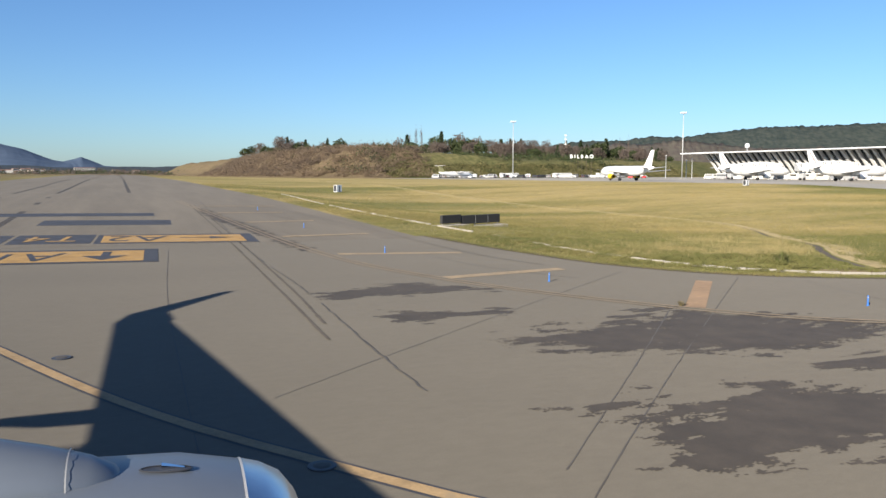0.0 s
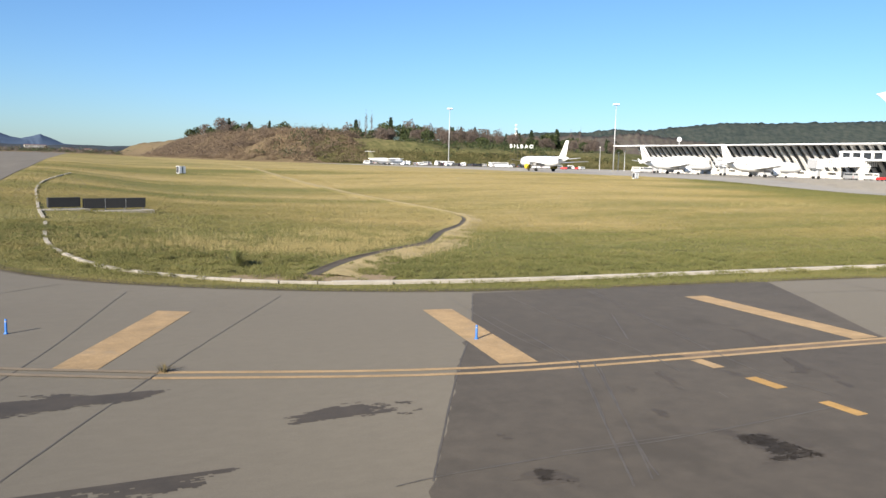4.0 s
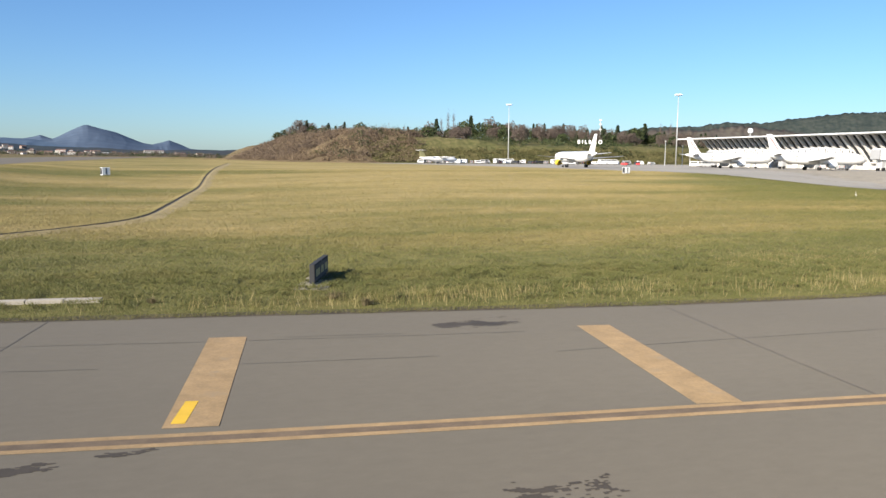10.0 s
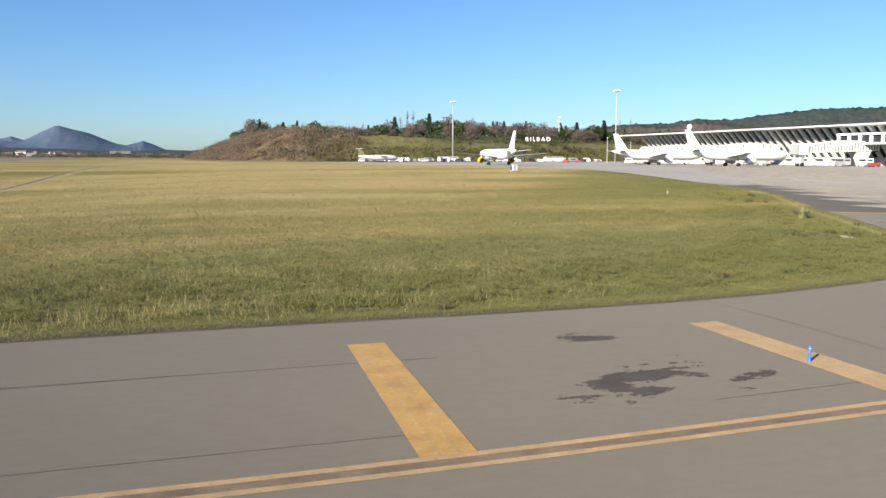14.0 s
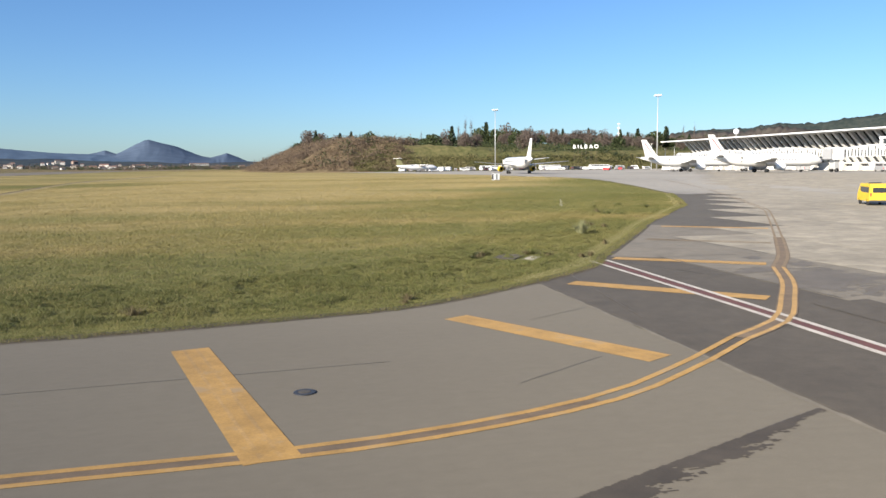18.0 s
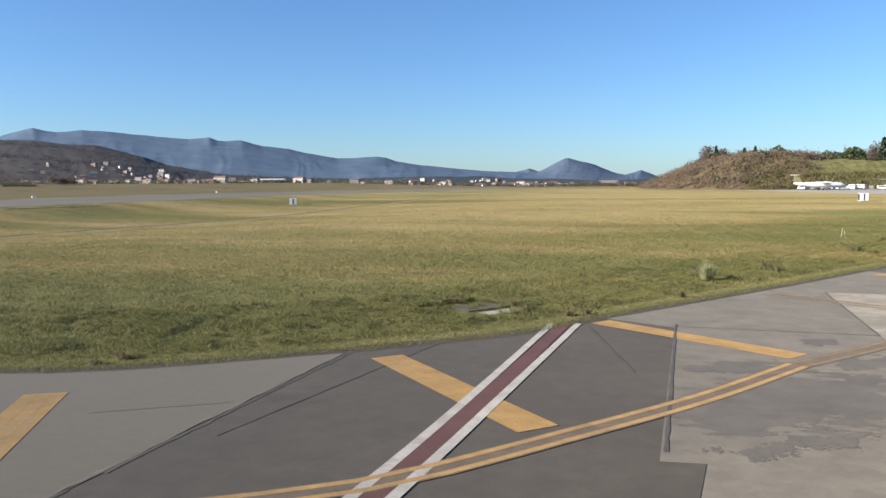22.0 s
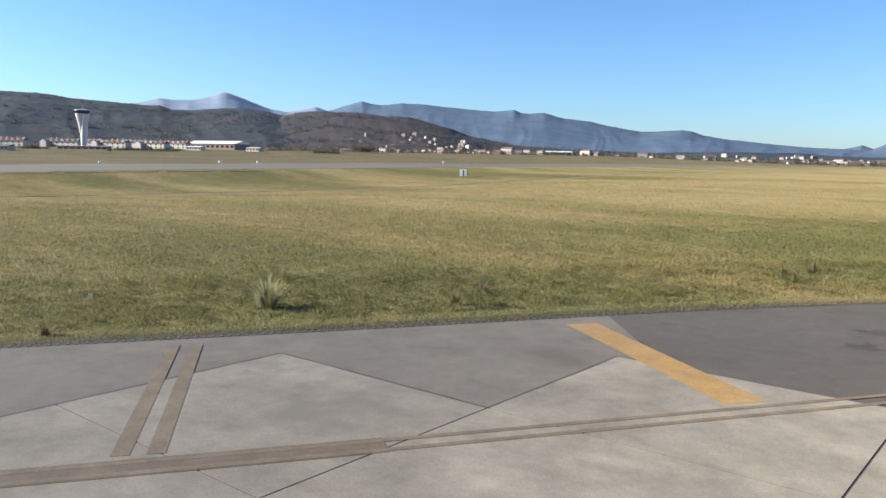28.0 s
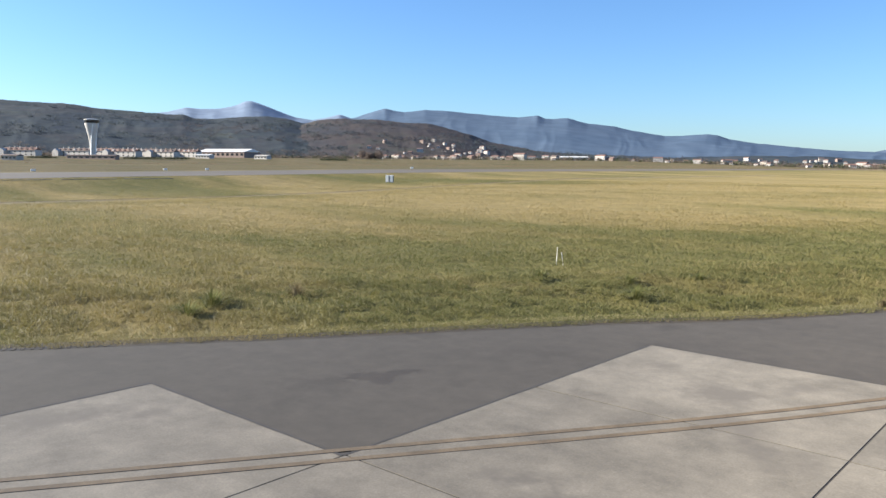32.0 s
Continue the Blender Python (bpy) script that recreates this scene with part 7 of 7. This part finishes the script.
def terrace(az, d, L, h, roof, label, side=1):
    """A terrace of houses: long wall, pitched roof with dormers and chimneys, a bright gabled wing at one end."""
    x, y = polar(az, d)
    T = base("terrace", pose(x, y, ground_of_hill(az, d) - 0.3, 0, 0, az - 42), label, "terrace", "terraces near the control tower")
    part("wall", boxm(-L / 2, -4.5, -3, L / 2, 4.5, h), M_WALLW, T)
    part("roof", loft([[(sx * L / 2, -5.2, h - 0.1), (sx * L / 2, 0, h + 2.6), (sx * L / 2, 5.2, h - 0.1)] for sx in (-1, 1)]), roof, T)
    gx_ = -side * (L / 2 - 4)
    part("gable_wing", loft([[(gx_ + dx, yy, zz) for dx, zz in ((-4, -3), (4, -3), (4, h - 0.5), (0, h + 2.0), (-4, h - 0.5))] for yy in (-9, -4)]), M_WALLW, T, "white gabled wing")
    q = random.Random(int(az * 10))
    for k in range(int(L / 7)):
        xx = -L / 2 + 4 + k * 7
        part("dormer", boxm(xx - 1.2, -4.4, h, xx + 1.2, -1.5, h + 1.9), M_WALLW if q.random() < 0.4 else M_WALLB, T)
        part("chimney", boxm(xx + 2.4, -0.5, h + 1.5, xx + 3.4, 0.5, h + 3.4 + q.random() * 0.8), M_WALLW if q.random() < 0.5 else M_WALLB, T)
        for z in (1.0, 3.8):
            part("window", boxm(xx - 0.9, -4.58, z, xx + 0.9, -4.45, z + 1.4), M_GLASS, T)
    return T


terrace(64.0, 905, 44, 6.2, M_TILE2, "pale terrace with brown roofs behind the control tower")
terrace(61.0, 900, 42, 6.2, M_TILE, "pale terrace with reddish roofs and white gable")
terrace(58.4, 900, 36, 6.0, M_TILE2, "pale terrace with dark roofs and white gable")
terrace(62.5, 935, 40, 6.4, M_TILE, "brown terrace with red roofs behind the control tower")
terrace(59.7, 930, 38, 6.4, M_TILE2, "pale terrace with dark dormered roofs")
terrace(57.0, 935, 36, 6.2, M_TILE, "pale terrace with red roofs beside the long shed")
terrace(67.2, 920, 44, 6.2, M_TILE, "pale terrace with red roofs beyond the runway")
terrace(70.6, 940, 44, 6.2, M_TILE2, "pale terrace with dark brown roofs beyond the runway")
long_block(54.2, 940, 66, 30, 6.5, M_WALLB, M_METALROOF, "long low shed with a pale metal roof", 10)
long_block(51.6, 850, 16, 8, 3.5, M_WALLW, M_WALLW, "low white hut beside the runway", 4)
long_block(55.6, 860, 18, 8, 3.5, M_WALLW, M_METALROOF, "pale low building beside the runway", 5)
long_block(30.3, 1260, 42, 16, 7, M_WALLW, M_METALROOF, "plain white flat building beyond the field", 4)
long_block(27.9, 1270, 16, 12, 7, M_WALLC, M_METALROOF, "small cream building beyond the field", 3)
long_block(9.6, 1700, 50, 12, 5, M_WALLW, M_METALROOF, "white industrial building far beyond the field", 9)
long_block(5.8, 1800, 40, 10, 5, M_WALLW, M_TILE, "pale apartment row far beyond the field", 9)
long_block(67.2, 760, 15, 9, 4, M_WALLC, M_TILE2, "low cream house beyond the runway", 4)
long_block(62.6, 800, 54, 6, 3.6, M_WALLB, M_TILE2, "long brown wall and low store by the runway", 8)


# ---- trees ----
def leaf_cloud(n, rx, rz, z0, size, seed, flat=0.0, hollow=0.35):
    rng_ = np.random.default_rng(seed)
    d = rng_.normal(size=(n, 3))
    d /= np.linalg.norm(d, axis=1)[:, None]
    r = hollow + (1 - hollow) * rng_.uniform(0, 1, n) ** 0.5
    lump = np.array([1 + 0.35 * noise.noise(Vector(q * 1.7) + Vector((seed, 0, 0))) for q in d])
    c = d * (r * lump)[:, None] * np.array([rx, rx, rz])
    c[:, 2] = np.where(c[:, 2] < 0, c[:, 2] * (1 - flat), c[:, 2]) + z0
    v, f = [], []
    for k in range(n):
        a, b_ = Vector(rng_.normal(size=3)).normalized(), Vector(rng_.normal(size=3)).normalized()
        s = size * rng_.uniform(0.6, 1.4)
        p = Vector(c[k])
        i = len(v)
        v += [p - a * s, p + b_ * s, p + a * s, p - b_ * s]
        f += [(i, i + 1, i + 2), (i, i + 2, i + 3)]
    return v, f


def limbs(b, h, r, n, seed, spread=0.5, start=0.35):
    q = random.Random(seed)
    tube(b, (0, 0, -0.5), (0, 0, h * 0.9), r, r * 0.3, 7)
    for k in range(n):
        a, z = q.uniform(0, 6.28), h * q.uniform(start, 0.85)
        L = h * spread * q.uniform(0.5, 1.0) * (1.1 - z / h)
        e = (math.cos(a) * L, math.sin(a) * L, z + L * q.uniform(0.5, 1.1))
        tube(b, (0, 0, z), e, r * 0.35, r * 0.08, 5)
        for _ in range(3):
            a2 = a + q.uniform(-1, 1)
            t = q.uniform(0.4, 0.9)
            p = Vector((0, 0, z)).lerp(Vector(e), t)
            tube(b, p, p + Vector((math.cos(a2) * L * 0.4, math.sin(a2) * L * 0.4, L * 0.5)), r * 0.14, r * 0.05, 4)
    return b


def tree(kind, seed):
    q = random.Random(seed)
    if kind == "umbrella":
        T = base("broad_tree", pose(0, 0, 0), "dark evergreen tree with a rounded crown", "tree", "trees on the hill")
        part("trunk", limbs(bmesh.new(), 6, 0.4, 5, seed), M_BARK, T)
        mesh_ob("crown", *leaf_cloud(620, 4.8, 4.0, 5.0, 0.5, seed, 0.25), M_LEAF, T)
    elif kind == "conifer":
        T = base("conifer", pose(0, 0, 0), "dark pointed conifer on the hill", "tree", "trees on the hill")
        part("trunk", limbs(bmesh.new(), 13, 0.3, 6, seed, 0.2), M_BARK, T)
        v, f = [], []
        for k in range(9):
            t = k / 9
            a, b_ = leaf_cloud(60, 3.0 * (1 - t) + 0.4, 0.9, 1.8 + 11.5 * t, 0.5, seed + k)
            o = len(v)
            v += a
            f += [tuple(i + o for i in g) for g in b_]
        mesh_ob("crown", v, f, M_CONIFER, T)
    elif kind == "poplar":
        T = base("poplar", pose(0, 0, 0), "tall thin leafless poplar", "tree", "trees on the hill")
        part("trunk", limbs(bmesh.new(), 15, 0.25, 20, seed, 0.16, 0.15), M_TWIG, T)
        mesh_ob("crown", *leaf_cloud(120, 1.1, 6.5, 9, 0.2, seed), M_TWIG, T)
    else:
        T = base("bare_tree", pose(0, 0, 0), "leafless brown tree with a fine round crown", "tree", "trees on the hill")
        part("trunk", limbs(bmesh.new(), 9, 0.3, 12, seed, 0.5), M_BARK, T)
        mesh_ob("crown", *leaf_cloud(900, 4.6, 4.6, 5.6, 0.34, seed, 0.1, 0.15), M_TWIG, T)
    return T


def az_spot(az, y, eye=(77.2, 0.0)):
    return eye[0] + math.tan(radians(-az)) * y, y


protos, r3 = {}, random.Random(5)


def put_tree(kind, x, y, s, z=None):
    k = (kind, r3.randrange(2))
    zz = (hz(x, y) if z is None else z) - 0.6
    if k not in protos:
        protos[k] = tree(kind, 10 + len(protos))
        protos[k].matrix_world = pose(x, y, zz, 0, 0, r3.uniform(0, 360)) @ Matrix.Scale(s, 4)
        protos[k].scale = (s, s, s)
    else:
        c = copy_thing(protos[k], pose(x, y, zz, 0, 0, r3.uniform(0, 360)))
        c.scale = (s, s, s * r3.uniform(0.9, 1.15))


CREST = [(-3.6, 860, "umbrella", 0.8), (-4.1, 860, "umbrella", 0.9), (-9.2, 800, "umbrella", 1.0), (-9.9, 820, "bare", 1.0), (-10.4, 800, "poplar", 0.8), (-11.1, 820, "umbrella", 1.0), (-12.1, 780, "umbrella", 1.1), (-12.6, 800, "poplar", 0.9), (-13.4, 760, "umbrella", 1.0),
         (-14.4, 780, "bare", 1.1), (-14.9, 760, "conifer", 1.15), (-15.3, 790, "poplar", 1.2), (-15.8, 790, "poplar", 1.25), (-16.2, 790, "poplar", 1.2), (-16.9, 740, "umbrella", 1.2), (-17.4, 740, "conifer", 1.2), (-18.0, 720, "umbrella", 1.25), (-18.8, 740, "bare", 1.2), (-19.5, 740, "umbrella", 1.0),
         (-20.4, 760, "bare", 1.0), (-21.2, 760, "bare", 1.0), (-22.0, 740, "conifer", 0.75), (-22.8, 740, "conifer", 0.75), (-23.8, 760, "bare", 1.2), (-24.7, 760, "bare", 1.1), (-25.6, 740, "bare", 1.0), (-28.0, 700, "conifer", 1.0), (-29.2, 680, "umbrella", 1.3), (-29.9, 690, "conifer", 1.2),
         (-31.0, 700, "poplar", 1.1), (-31.7, 700, "poplar", 1.1), (-14.0, 620, "umbrella", 0.9), (-20.6, 560, "bare", 0.9), (-27.2, 560, "umbrella", 0.8), (-26.2, 620, "bare", 1.0)]
for az, y, kind, s in CREST:
    put_tree(kind, *az_spot(az, y), s * 1.55)
for k in range(270):
    az, y = r3.uniform(-35, -4.5), r3.uniform(640, 900)
    put_tree(r3.choice(["bare", "bare", "umbrella", "umbrella", "bare", "bare", "conifer"]), *az_spot(az, y), r3.uniform(0.75, 1.45))
for k in range(40):
    az, d = r3.uniform(2, 70), r3.uniform(1150, 1600)
    put_tree(r3.choice(["umbrella", "bare", "bare"]), *polar(az, d), r3.uniform(0.6, 1.0), ground_of_hill(az, d))
for k in range(7):
    q = polar(43.3 + k * 0.22, 860 + 8 * (k % 3))
    put_tree("umbrella" if k == 2 else "bare", *q, r3.uniform(0.7, 1.15), land(*q))
for k in range(24):
    q = polar(r3.uniform(-3.5, 7), r3.uniform(1150, 1400))
    put_tree(r3.choice(["bare", "umbrella"]), *q, r3.uniform(0.5, 0.8), land(*q))


def scrub(name, spots_, mat, label, seed, h=1.0, n=16, zf=None):
    """Bushes as one mass of small leaves, too many to count."""
    rng_ = np.random.default_rng(seed)
    v = []
    P = np.array(spots_)
    Z = zf(P[:, 0], P[:, 1]) if zf else np.array([hz(*p) for p in P])
    for (x, y), z in zip(P, Z):
        R = h * rng_.uniform(0.5, 1.6)
        c = rng_.normal(size=(n, 3)) * np.array([R * 0.8, R * 0.8, R * 0.45]) + np.array([x, y, z + R * 0.45])
        a, b_ = rng_.normal(size=(n, 3)), rng_.normal(size=(n, 3))
        a /= np.linalg.norm(a, axis=1)[:, None]
        b_ /= np.linalg.norm(b_, axis=1)[:, None]
        s = (1.25 / n ** 0.5 + 0.05) * h * rng_.uniform(0.6, 1.5, n)[:, None]
        v.append(np.stack([c - a * s, c + b_ * s, c + a * s], 1))
    v = np.concatenate(v).reshape(-1, 3)
    f = np.arange(len(v)).reshape(-1, 3)
    return tagged(mesh_ob(name, v, f, mat), label, "scrub", kind="stuff")


rs = np.random.default_rng(31)
cand = np.stack([rs.uniform(76, 185, 9000), rs.uniform(430, 760, 9000)], 1)
Zc = hill_z(cand[:, 0], cand[:, 1])
keep = (Zc > 2.0) & (Zc < 28) & (field_noise(cand, 0.035, 3) > -0.3)
scrub("brown_scrub", cand[keep][:5200], M_SCRUB, "brown leafless brambles and scrub on the slope", 1, 1.5, 36, hill_z)
cand = np.stack([rs.uniform(74, 170, 4000), rs.uniform(520, 860, 4000)], 1)
keep = hill_z(cand[:, 0], cand[:, 1]) > 2.0
scrub("hillside_scrub", cand[keep][:1300], M_BRAMBLE, "grey-brown scrub along the far end of the hill", 41, 2.2, 60, hill_z)
cand = np.stack([rs.uniform(150, 430, 9000), rs.uniform(436, 500, 9000)], 1)
Zc = hill_z(cand[:, 0], cand[:, 1])
keep = (Zc > 1.8) & (Zc < 10.0)
scrub("gorse_scrub", cand[keep][:3000], M_GORSE, "yellow-green gorse and grass on the cut bank", 2, 1.3, 26, hill_z)
cand = np.stack([rs.uniform(120, 430, 1500), rs.uniform(440, 760, 1500)], 1)
Zc = hill_z(cand[:, 0], cand[:, 1])
keep = (Zc > 3) & (field_noise(cand, 0.02, 9) > 0.12)
scrub("dark_bushes", cand[keep][:520], M_LEAF, "dark green bushes in clumps on the hill", 3, 2.8, 60, hill_z)
cand = np.stack([rs.uniform(80, 195, 5200), rs.uniform(440, 760, 5200)], 1)
Zc = hill_z(cand[:, 0], cand[:, 1])
keep = (Zc > 4) & (Zc < 26) & (field_noise(cand, 0.03, 17) > 0.0)
scrub("bramble_masses", cand[keep][:1000], M_BRAMBLE, "rounded grey-brown bramble thickets on the slope", 8, 2.3, 70, hill_z)
# a hedge line and rough ground beyond the runway
cand = np.array([polar(a, rs.uniform(560, 900)) for a in rs.uniform(-2, 75, 4200)])
scrub("field_hedge", cand, M_SCRUB, "low brown hedge and rough ground beyond the runway", 4, 0.6, 20, lambda x, y: rise(x, y) - 0.3)
cand = np.array([polar(a, rs.uniform(1160, 1600)) for a in rs.uniform(-6, 75, 800)])
scrub("town_trees", cand, M_LEAF, "dark tree masses between the far houses", 5, 4.2, 70, lambda x, y: lands(x, y) - 0.5)
cand = np.array([polar(a, rs.uniform(1200, 1700)) for a in rs.uniform(-6, 75, 900)])
scrub("town_bare_trees", cand, M_TWIG, "brown leafless trees between the far houses", 6, 4.0, 60, lambda x, y: lands(x, y) - 0.5)

cand = np.array([polar(a, rs.uniform(815, 835)) for a in np.r_[rs.uniform(56.6, 60.8, 160), rs.uniform(45.6, 47.4, 90), rs.uniform(64.8, 66.6, 70), rs.uniform(69, 72, 100)]])
scrub("dark_hedge", cand, M_LEAF, "dark evergreen hedge and trees in front of the terraces", 12, 1.5, 40, lambda x, y: rise(x, y) - 0.3)
cand = np.array([polar(a, rs.uniform(985, 1100)) for a in np.r_[rs.uniform(30, 78, 520), rs.uniform(46, 78, 260)]])
scrub("tree_belt", cand[::2], M_LEAF, "dark trees in a belt between the far buildings", 21, 3.4, 60, lambda x, y: lands(x, y) - 0.5)
scrub("bare_tree_belt", cand[1::2], M_TWIG, "brown leafless trees in a belt between the far buildings", 22, 3.4, 60, lambda x, y: lands(x, y) - 0.5)
def far_woods(name, az0, az1, d0, d1, n, mat, label, seed, h, patch):
    """Woods on the far hillside, in patches, as many small crowns."""
    q = np.random.default_rng(seed)
    a, d = q.uniform(az0, az1, n), q.uniform(d0, d1, n)
    p = np.array([polar(u, w) for u, w in zip(a, d)])
    p = p[field_noise(p, 0.004, seed) + 0.5 * field_noise(p, 0.015, seed + 1) > patch]
    scrub(name, p, mat, label, seed, h, 56, lambda x, y: lands(x, y) - 1.0)


far_woods("far_evergreen_woods", 22, 92, 1450, 2480, 3600, M_HAZELEAF, "dark green woods in patches on the far hillside, blued for haze", 51, 6.0, 0.12)
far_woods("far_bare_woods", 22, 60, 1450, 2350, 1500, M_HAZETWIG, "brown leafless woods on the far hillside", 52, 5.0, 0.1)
cand = np.array([polar(a, rs.uniform(1120, 1560)) for a in rs.uniform(-5, 33, 900)])
scrub("low_hill_trees", cand[::2], M_LEAF, "dark trees on the low rise beyond the field", 23, 3.6, 50, lambda x, y: lands(x, y) - 0.5)
scrub("low_hill_bare_trees", cand[1::2], M_TWIG, "brown leafless trees on the low rise beyond the field", 24, 3.8, 50, lambda x, y: lands(x, y) - 0.5)
# small signs beside the runway
for k, (x, y) in enumerate(((-34, 150), (-34, 162), (-33, 240), (-34, 118))):
    g = base("runway_sign", on_land(x, y, 80), "small white sign box beside the runway", "airfield sign", "far runway signs")
    part("cabinet", boxm(-0.5, -0.12, 0.12, 0.5, 0.12, 0.6, 0.03), M_WHITE, g)
    for dx in (-0.35, 0.35):
        part("leg", boxm(dx - 0.04, -0.04, -0.1, dx + 0.04, 0.04, 0.15), M_GREY, g)


# ---- the aircraft that the view is taken from, standing where the film begins ----
jet = base("own_airliner", pose(-0.013, 0.035, 0.043, 0.473, 0.169, 0.002), "white airliner with a swept wing and a grey engine nacelle darkened with painted shade", "airplane")
HEAD = -4.5
nac = part("nacelle", lathe([(-4.2, 0.72), (-3.4, 0.95), (-2.2, 1.16), (-1.2, 1.2), (-0.55, 1.17), (-0.26, 1.11)], 64), M_NACELLE, jet, smooth=True)
nac.matrix_local = pose(0.78, 6.95, 1.72, 0, 0, HEAD)
part("inlet_lip", lathe([(-0.255, 1.112), (-0.16, 1.085), (-0.06, 1.03), (0.0, 0.95), (-0.02, 0.88), (-0.12, 0.84), (-0.4, 0.83)], 64), M_ALU, nac, "bare metal inlet lip", True)
part("fan", lathe([(-0.75, 0.84), (-0.8, 0.3), (-0.5, 0.0)], 32), M_DARK, nac)
part("seam", lathe([(-0.262, 1.1125), (-0.25, 1.1135)], 64), M_GREY, nac)
part("exhaust_cone", lathe([(-3.6, 0.6), (-4.4, 0.4), (-5.0, 0.0)], 24), M_DARK, nac)

vent = part("vent", lathe([(0.0, 0.0), (0.0, 0.05), (0.004, 0.046)], 18, "Z"), M_DARK, nac, "dark oval vent")
vent.matrix_local = pose(-0.6, -0.02, 1.174, -2, 4, 0) @ Matrix.Diagonal((2.4, 1, 1, 1))
part("vent_scoop", loft([[(-0.62, -0.03, 1.165), (-0.62, 0.01, 1.165), (-0.62, 0.01, 1.196), (-0.62, -0.03, 1.196)], [(-0.52, -0.02, 1.155), (-0.52, 0.0, 1.155), (-0.52, 0.0, 1.172), (-0.52, -0.02, 1.172)]]), M_CHROME, nac, "bright scoop")
# pylon fairing: rounded tip, then a broad spine back to the wing
secs = []
for x, w, h, z in ((-0.78, 0.02, 0.015, 1.14), (-0.82, 0.09, 0.06, 1.15), (-0.92, 0.15, 0.11, 1.15), (-1.1, 0.2, 0.16, 1.16), (-1.5, 0.25, 0.26, 1.17), (-2.6, 0.28, 0.5, 1.1), (-4.2, 0.28, 0.95, 0.95)):
    secs.append([(x, w * math.cos(q), z + (h if math.sin(q) > 0 else 0.12) * math.sin(q)) for q in np.linspace(0, 2 * math.pi, 17)[:-1]])
pyl = part("pylon", loft(secs), M_NACELLE, nac, smooth=True)
for x in (-1.0,):
    part("panel_joint", loft([[(x, 0.182 * math.cos(q), 1.157 + 0.14 * math.sin(q)) for q in np.linspace(0.05, 3.1, 14)], [(x - 0.006, 0.183 * math.cos(q), 1.157 + 0.142 * math.sin(q)) for q in np.linspace(0.05, 3.1, 14)]], closed=False), M_GREY, pyl)
# the wing, its curved tip and the fairings of its flaps
part("wing", loft([[(-1.5, 3.4, 3.0), (-2.4, 3.4, 3.3), (-7.3, 3.4, 2.95), (-4.0, 3.4, 2.8)], [(-3.9, 9.4, 3.6), (-4.4, 9.4, 3.78), (-7.4, 9.4, 3.6), (-5.6, 9.4, 3.5)], [(-7.9, 19.6, 4.9), (-8.2, 19.6, 4.98), (-9.35, 19.6, 4.9), (-8.7, 19.6, 4.86)]]), M_LGREY, jet, "grey swept wing")
part("winglet", loft([[(-7.9, 19.6, 4.88), (-9.35, 19.6, 4.88), (-9.35, 19.65, 4.96), (-7.9, 19.65, 4.96)], [(-8.6, 20.5, 5.25), (-9.6, 20.5, 5.25), (-9.6, 20.56, 5.3), (-8.6, 20.56, 5.3)], [(-9.7, 21.4, 7.1), (-10.1, 21.4, 7.1), (-10.1, 21.43, 7.12), (-9.7, 21.43, 7.12)]]), M_PLANE, jet)
for y, x, z in ((8.2, -7.1, 3.3), (12.6, -7.6, 3.85)):
    part("flap_fairing", lathe([(1.4, 0.02), (0.8, 0.2), (-0.6, 0.24), (-1.8, 0.12), (-2.3, 0.02)], 14), M_LGREY, jet).matrix_local = pose(x, y, z, 0, 4, HEAD)
body = loft([[(x, 1.35 + r * math.cos(q), 4.2 + dz + r * math.sin(q)) for q in np.linspace(0, 2 * math.pi, 29)[:-1]] for x, r, dz in ((-1.7, 1.2, 0), (-1.9, 1.75, 0), (-2.2, 1.95, 0), (-12, 1.95, 0), (-16, 1.6, 0.3), (-21, 0.8, 0.9), (-23.5, 0.2, 1.3))])
part("fuselage", body, M_PLANE, jet, smooth=True)
part("fin", loft([[(-17, 1.2, 5.2), (-22.6, 1.25, 5.3), (-22.6, 1.45, 5.3), (-17, 1.5, 5.2)], [(-22, 1.28, 11.5), (-24.2, 1.3, 11.5), (-24.2, 1.4, 11.5), (-22, 1.42, 11.5)]]), M_PLANE, jet)
for s in (-1, 1):
    part("tailplane", loft([[(-19, 1.35 + s * 0.5, 4.9), (-22.2, 1.35 + s * 0.5, 4.9), (-22.2, 1.35 + s * 0.5, 5.1), (-19, 1.35 + s * 0.5, 5.1)], [(-22.6, 1.35 + s * 6.1, 5.5), (-24, 1.35 + s * 6.1, 5.5), (-24, 1.35 + s * 6.1, 5.58), (-22.6, 1.35 + s * 6.1, 5.58)]]), M_LGREY, jet)
    g = part("main_gear", tube(bmesh.new(), (-5.4, 1.35 + s * 3.8, 0.5), (-5.2, 1.35 + s * 3.4, 3.0), 0.15), M_GREY, jet)
    for dy in (-0.34, 0.34):
        w = part("wheel", lathe([(-0.2, 0.3), (-0.2, 0.5), (-0.12, 0.58), (0.12, 0.58), (0.2, 0.5), (0.2, 0.3)], 18, "Z"), M_RUBBER, g)
        w.matrix_local = pose(-5.4, 1.35 + s * 3.8 + dy, 0.58, 90, 0, 0)
part("wing", loft([[(-1.9, -0.6, 3.0), (-2.8, -0.6, 3.3), (-7.6, -0.6, 2.95), (-4.4, -0.6, 2.8)], [(-9.8, -16.6, 4.9), (-10.1, -16.6, 4.98), (-11.2, -16.6, 4.9), (-10.6, -16.6, 4.86)]]), M_LGREY, jet, "grey swept wing")
